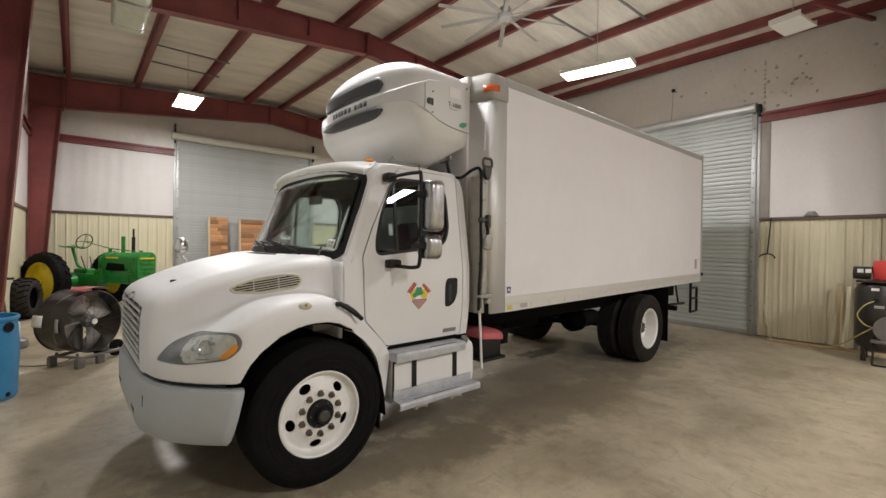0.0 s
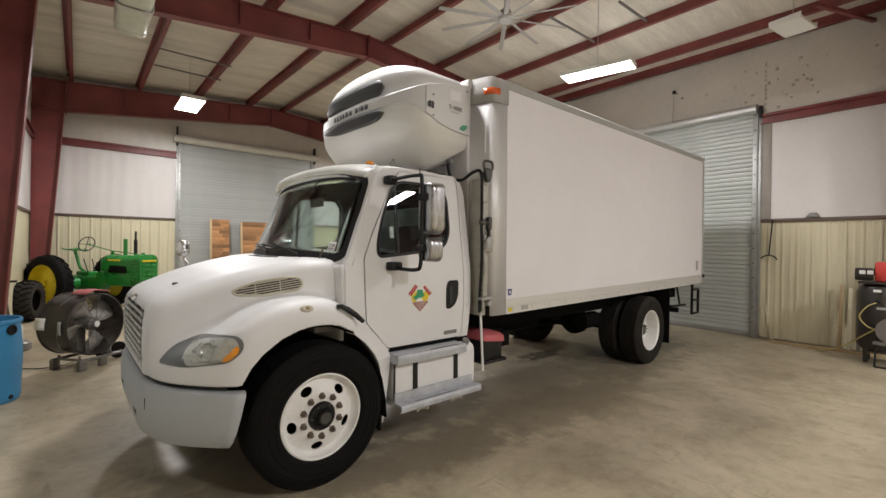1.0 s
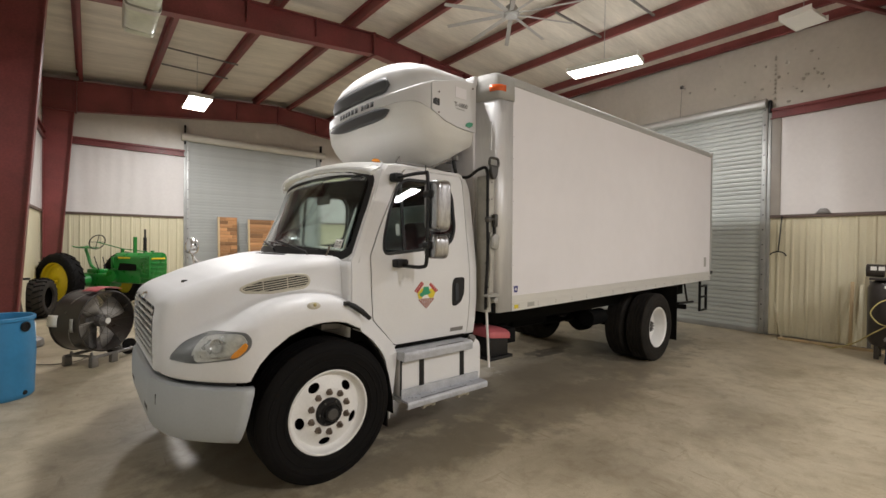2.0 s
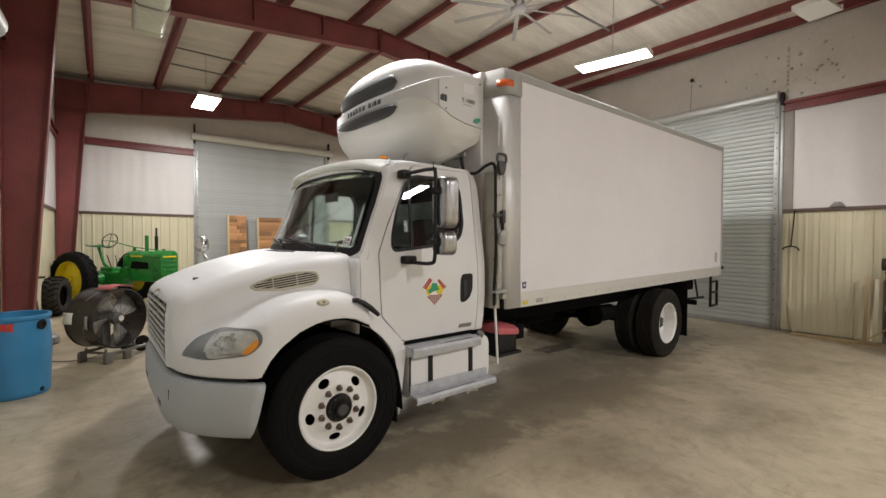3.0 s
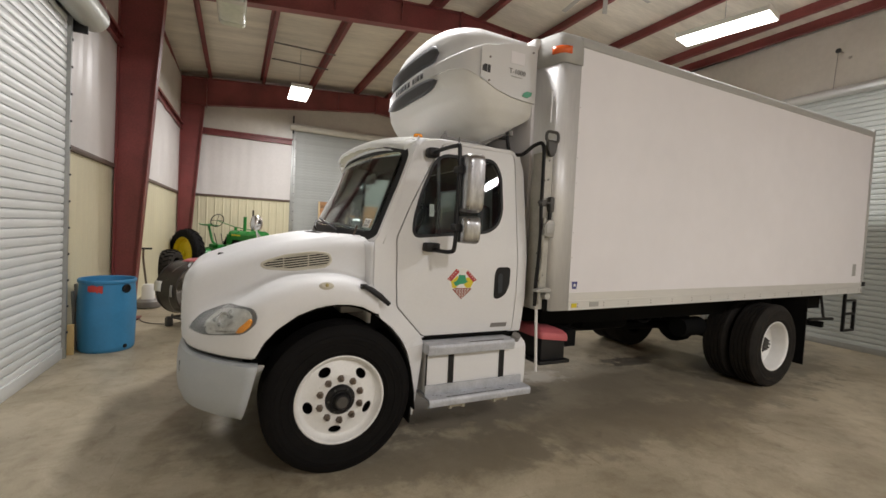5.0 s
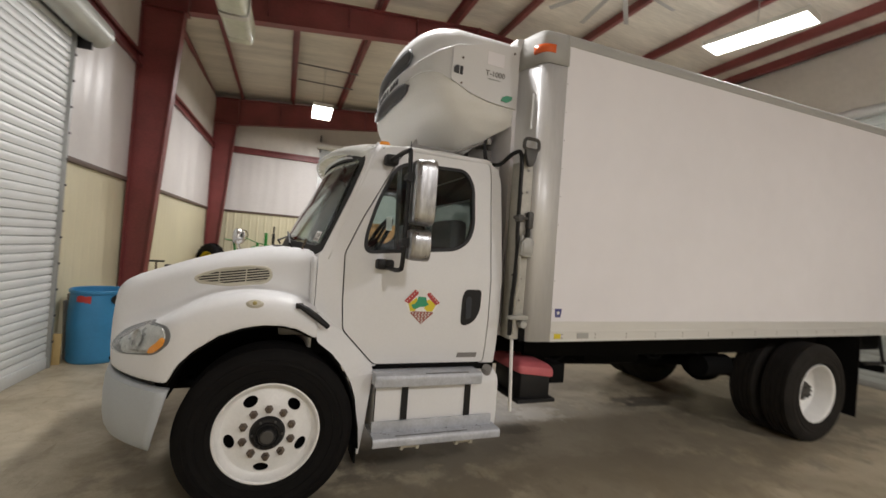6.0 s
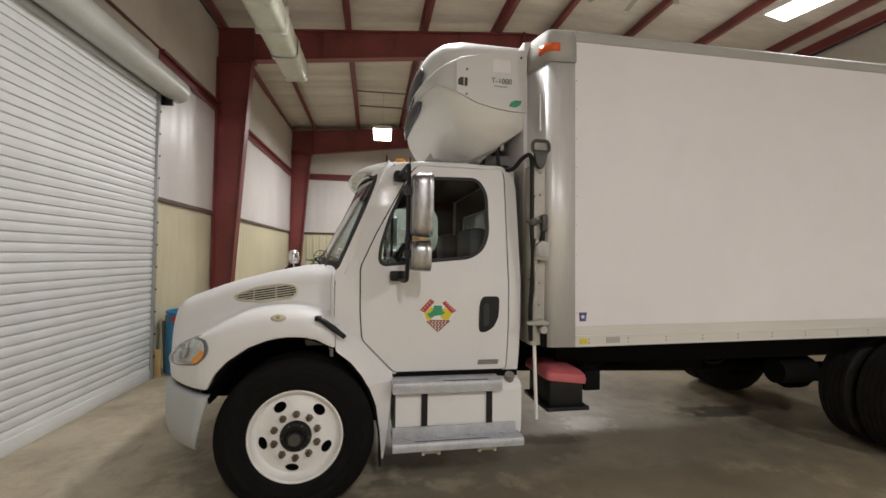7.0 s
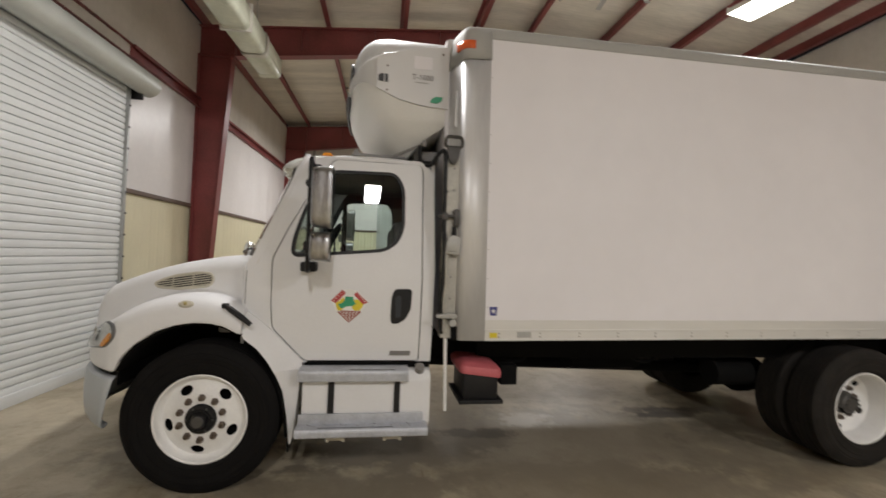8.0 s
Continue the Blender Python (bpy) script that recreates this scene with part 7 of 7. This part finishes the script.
    part("air_stack", sweep(bmesh.new(), [(1.44, -0.06, 1.38), (1.44, -0.06, 1.80)], 0.042, 12), "tractor_green", o, "green intake stack")
    part("radiator_cap", cyl(bmesh.new(), (1.92, 0, 1.42), (1.92, 0, 1.47), 0.04, 12), "tractor_green", o)
    sw = bmesh.new()
    c = Vector((0.10, 0.0, 1.66))
    tilt = pose(0, 0, 0, 0, -70, 0)
    ring = [c + tilt @ Vector((0.19 * math.cos(a), 0.19 * math.sin(a), 0)) for a in np.linspace(0, 2 * math.pi, 28, endpoint=False)]
    sweep(sw, ring, 0.013, 6, closed=True)
    for a in (0, 7, 14, 21):
        sweep(sw, [c, ring[a]], 0.008, 5)
    part("steering_wheel", sw, "black", o, "thin black steering wheel")
    part("steering_shaft", sweep(bmesh.new(), [(0.10, 0, 1.66), (0.95, 0, 1.50), (1.75, 0, 1.44)], 0.012, 6), "tractor_green", o)
    part("shaft_support", B(0.93, 0.98, -0.03, 0.03, 1.38, 1.51, bev=0.006), "tractor_green", o)
    part("dash_post", B(0.66, 0.74, -0.08, 0.08, 0.86, 1.30, bev=0.02), "tractor_green", o)
    part("seat_post", sweep(bmesh.new(), bend([(0.10, 0, 0.95), (-0.10, 0, 1.05), (-0.22, 0, 1.30), (-0.30, 0, 1.48)], 5), 0.035, 8), "tractor_green", o)
    st = bmesh.new()
    rows = []
    for i in range(8):
        t = i / 7
        x = -0.52 + 0.42 * t
        rows.append([(x, y * (0.8 + 0.2 * math.sin(t * 3.1)), 1.50 + 0.6 * y * y + (0.12 * (0.3 - t) if t < 0.3 else 0)) for y in np.linspace(-0.22, 0.22, 9)])
    part("seat", surface(rows), "tractor_green", o, "green pan seat").modifiers.new("t", "SOLIDIFY").thickness = 0.015
    lv = bmesh.new()
    sweep(lv, [(0.30, -0.10, 0.95), (0.22, -0.16, 1.30)], 0.012, 6)
    part("lever", lv, "black", o)
    part("lever", sweep(bmesh.new(), [(0.25, 0.10, 0.95), (0.12, 0.12, 1.28)], 0.012, 6), "black", o)
    part("drawbar", B(-0.55, -0.1, -0.05, 0.05, 0.38, 0.43, bev=0.01), "tractor_green", o)
    return o


tractor()
lt = thing("loose_tyre", pose(-0.93, 12.75, 0.44, 90, 0, 75), "worn black implement tyre standing by the wall", "tyre")
lugs(part("carcass", lugged_tyre(0.44, 0.22, 0.34), "dusty_rubber", lt), 0.44, 0.34, 20, 0.018)


def plank_panel(x, y, w, h, rows_n, lean, label):
    o = thing("plank_panel", pose(x, y, 0, lean, 0, 0), label, "panel", "wooden panels")
    part("backer", B(0.0, w, 0.0, 0.02, 0.0, h, bev=0.002), "pine", o)
    part("edge_strip", B(-0.03, 0.03, -0.025, 0.022, 0.0, h, bev=0.003), "pine", o)
    ph = h / rows_n
    for i in range(rows_n):
        cut = random.uniform(0.25, 0.75) * w
        for a, b in ((0.03, cut), (cut, w)):
            part("plank", B(a + 0.002, b - 0.002, -random.uniform(0.010, 0.030), 0.0, i * ph + 0.002, (i + 1) * ph - 0.002, bev=0.002), "wood", o)
    return o


plank_panel(3.00, 15.02, 0.54, 2.50, 22, -4.5, "tall narrow panel of mixed reclaimed planks leaning on the door")
plank_panel(3.90, 15.02, 1.30, 2.46, 16, -4.5, "wide panel of reclaimed planks leaning on the door")

# ---- overhead ----
du = thing("duct", pose(0, 0, 0), "pale wrapped air duct hung below the roof", "duct")
for i in range(6):
    y1 = 7.25 - i * 1.5
    db = bmesh.new()
    for w, (a, b) in enumerate(((0.0, 0.02), (0.02, 0.74), (0.76, 1.495))):
        bx(db, 0.345, 0.715, y1 - b, y1 - a - (0.02 if w == 2 else 0.0), 4.545, 4.895, bev=0.075, seg=4)
    for v in db.verts:
        v.co += Vector((noise.noise((v.co.y * 2, v.co.z * 5, i)), 0, noise.noise((v.co.x * 6, v.co.y * 2, i + 7)))) * 0.012
    part("duct_section", db, "duct", du, "pale wrapped duct section")
    part("wrap_seam", B(0.335, 0.725, y1 - 0.775, y1 - 0.735, 4.535, 4.905, bev=0.07), "hood_pale", du)
    part("joint_band", B(0.325, 0.735, y1 - 1.52, y1 - 1.475, 4.525, 4.915, bev=0.02), "hood_pale", du, "pale duct flange")
    part("hanger", cyl(bmesh.new(), (0.53, y1 - 0.7, 4.9), (0.53, y1 - 0.7, roof_z(0.53)), 0.006, 6), "galv", du)

cf = thing("ceiling_fan", pose(5.66, 5.19, 5.70), "large grey ten-blade ceiling fan on a drop rod", "fan")
part("drop_rod", cyl(bmesh.new(), (0, 0, 0.1), (0, 0, roof_z(5.66) - 5.70 + 0.01), 0.03, 12), "galv", cf)
part("motor", lathe(bmesh.new(), [(0.0, -0.05), (0.10, -0.05), (0.13, -0.02), (0.13, 0.06), (0.09, 0.13), (0.0, 0.13)], Matrix(), 24), "cap_grey", cf, "grey motor hub")
for k in range(10):
    a = 2 * math.pi * k / 10 + 0.2
    b = bmesh.new()
    rows = []
    for r in (0.11, 0.3, 0.7, 1.18):
        rows.append([(r, -0.038, -0.010), (r, -0.015, 0.006), (r, 0.034, 0.012), (r, 0.038, 0.006), (r, -0.015, -0.002)])
    b = surface(rows, close=True)
    bmesh.ops.transform(b, matrix=pose(0, 0, 0, 0, 0, math.degrees(a)), verts=b.verts)
    part("blade", b, "blade", cf, "grey fan blade")


def strut(x0, x1, y, z, name="support_strut"):
    o = thing(name, pose(0, y, 0), "thin dark steel strut between two purlins", "strut", "roof struts")
    part("channel", B(x0, x1, -0.02, 0.02, z, z + 0.03, bev=0.003), "fan_grey", o)


for y in (11.6, 12.75):
    strut(1.25, 2.74, y, roof_z(2.0) - 0.22)
rb = thing("roof_brace", pose(0, 0, 0), "maroon angle brace between purlin and wall", "brace", "roof struts")
ab = bmesh.new()
prism(ab, [(9.25, 1.68), (10.80, 1.09), (10.80, 1.15), (9.25, 1.74)], 5.735, 5.745, "z")
prism(ab, [(9.25, 1.68), (10.80, 1.09), (10.80, 1.10), (9.25, 1.69)], 5.745, 5.80, "z")
part("angle", ab, "steel", rb)
strut(6.79, 8.30, 5.12, roof_z(7.5) - 0.22)
strut(7.3, 8.30, 4.02, roof_z(7.5) - 0.22)
hl = thing("hanging_pull", pose(10.48, 4.42, 5.36), "dark knob on a thin wire above the roller door", "pull")
part("knob", lathe(bmesh.new(), [(0.0, 0.045), (0.032, 0.032), (0.045, 0.0), (0.032, -0.032), (0.0, -0.045)], Matrix(), 14), "black", hl)
part("wire", cyl(bmesh.new(), (0, 0, -0.03), (0.0, 0.03, -0.72), 0.005, 5), "fan_grey", hl)
part("stub", cyl(bmesh.new(), (0, 0, 0), (0.18, 0, 0), 0.01, 6), "fan_grey", hl)

# ---- along the east wall ----
pt = thing("hanging_tool", pose(10.60, 2.575, 0), "dark steel rod with a forked end hung on the wall", "tool")
part("rod", sweep(bmesh.new(), [(0, -0.02, 2.37), (0, 0.03, 1.66)], 0.012, 8), "black", pt)
part("fork", sweep(bmesh.new(), bend([(0, -0.10, 1.58), (0, -0.06, 1.64), (0, 0.03, 1.665), (0, 0.12, 1.64), (0, 0.16, 1.60)], 4), 0.012, 8), "black", pt)
hp = thing("roof_vent_boot", pose(10.63, 1.95, 2.39), "dull grey sheet-metal offcut on the rail", "offcut")
part("sheet", prism(bmesh.new(), [(-0.12, 0.0), (-0.055, 0.09), (0.04, 0.09), (0.11, 0.0)], -0.03, 0.0, "x", bev=0.004), "fan_grey", hp)
ps = thing("white_strip", pose(10.58, 2.60, 0, 0, 3, 0), "thin pale strip leaning on the wainscot", "strip")
part("strip", prism(bmesh.new(), [(0.08, 0.72), (0.05, 0.72), (-0.10, 0.0), (-0.06, 0.0)], 0.0, 0.01, "x"), "wainscot", ps)
for y, h, mt in ((1.52, 1.16, "pine"), (1.40, 1.12, "wainscot"), (1.28, 1.20, "fan_grey")):
    o = thing("leaning_board", pose(10.46, y, 0, 0, 6, 0), "narrow board leaning on the wainscot", "board", "leaning boards")
    part("plank", B(-0.012, 0.012, -0.025, 0.025, 0.0, h, bev=0.002), mt, o)
ba = thing("floor_board", pose(10.35, 1.55, 0, 0, 0, 5), "pale timber lying along the foot of the wall", "board")
part("plank", B(-0.02, 0.02, -1.1, 0.95, 0.0, 0.045, bev=0.003), "pine", ba)


def compressor():
    o = thing("air_compressor", pose(9.92, 0.96, 0), "black upright tank air compressor with a red pump", "compressor")
    part("tank", lathe(bmesh.new(), [(0.0, 0.16), (0.15, 0.17), (0.25, 0.22), (0.285, 0.30), (0.285, 1.12), (0.25, 1.21), (0.14, 1.26), (0.0, 1.27)], Matrix(), 32), "fan_black", o, "black pressure tank")
    for a in (0.8, 2.4, 4.0, 5.6):
        part("leg", B(0.22 * math.cos(a) - 0.03, 0.22 * math.cos(a) + 0.03, 0.22 * math.sin(a) - 0.03, 0.22 * math.sin(a) + 0.03, 0.0, 0.28, bev=0.006), "fan_black", o)
    part("deck", B(-0.27, 0.27, -0.24, 0.24, 1.25, 1.29, bev=0.01), "fan_black", o)
    part("pump", B(-0.20, 0.06, -0.20, 0.06, 1.29, 1.60, bev=0.03), "red_paint", o, "red pump block")
    part("motor", cyl(bmesh.new(), (-0.16, 0.08, 1.40), (-0.16, 0.28, 1.40), 0.10, 20), "fan_black", o, "black motor")
    part("belt_guard", cyl(bmesh.new(), (0.14, -0.05, 1.44), (0.18, -0.05, 1.44), 0.16, 24), "black", o)
    for z, y0 in ((1.435, 0.10), (1.435, 0.19)):
        part("plate", B(-0.268, -0.262, y0 - 0.035, y0 + 0.035, z - 0.03, z + 0.03), "paper", o, "small white plate")
    part("plate", prism(bmesh.new(), [(-0.03, 1.13), (0.06, 1.13), (0.06, 1.17), (-0.03, 1.17)], -0.292, -0.282, "x"), "paper", o)
    part("plate", prism(bmesh.new(), [(-0.09, 0.86), (0.02, 0.86), (0.02, 0.90), (-0.09, 0.90)], -0.292, -0.280, "x"), "cap_grey", o)
    part("gauge", cyl(bmesh.new(), (-0.29, 0.0, 0.98), (-0.33, 0.0, 0.98), 0.035, 14), "black", o)
    part("air_hose", sweep(bmesh.new(), bend([(-0.31, 0.0, 0.98), (-0.38, 0.12, 0.90), (-0.38, 0.20, 0.74), (-0.36, 0.12, 0.60), (-0.35, 0.02, 0.56)], 6), 0.009, 8), "hose", o, "yellow air hose")
    return o


compressor()
ah = thing("air_hose", pose(0, 0, 0), "yellow air hose trailing over the floor", "hose")
part("hose", sweep(bmesh.new(), bend([(9.57, 0.98, 0.56), (9.62, 1.14, 0.42), (9.85, 1.40, 0.18), (10.1, 1.70, 0.014), (10.3, 1.85, 0.014), (10.45, 2.0, 0.014)], 6), 0.010, 8), "hose", ah)
gw = thing("pallet_jack_wheel", pose(9.50, 0.80, 0), "grey steel trolley frame with a round guard", "trolley")
part("guard", cyl(bmesh.new(), (0.0, -0.02, 0.56), (0.05, -0.02, 0.56), 0.20, 26), "fan_grey", gw, "round grey guard")
part("shelf", B(-0.06, 0.16, -0.25, 0.20, 0.34, 0.38, bev=0.006), "fan_grey", gw)
fr = bmesh.new()
for y in (-0.22, 0.17):
    sweep(fr, [(0.05, y, 0.36), (-0.05, y, 0.10), (-0.10, y, 0.014)], 0.014, 6)
sweep(fr, [(-0.10, -0.22, 0.014), (-0.10, 0.17, 0.014)], 0.014, 6)
sweep(fr, [(0.05, 0.10, 0.36), (0.05, 0.10, 0.5)], 0.02, 6)
part("frame", fr, "black", gw)
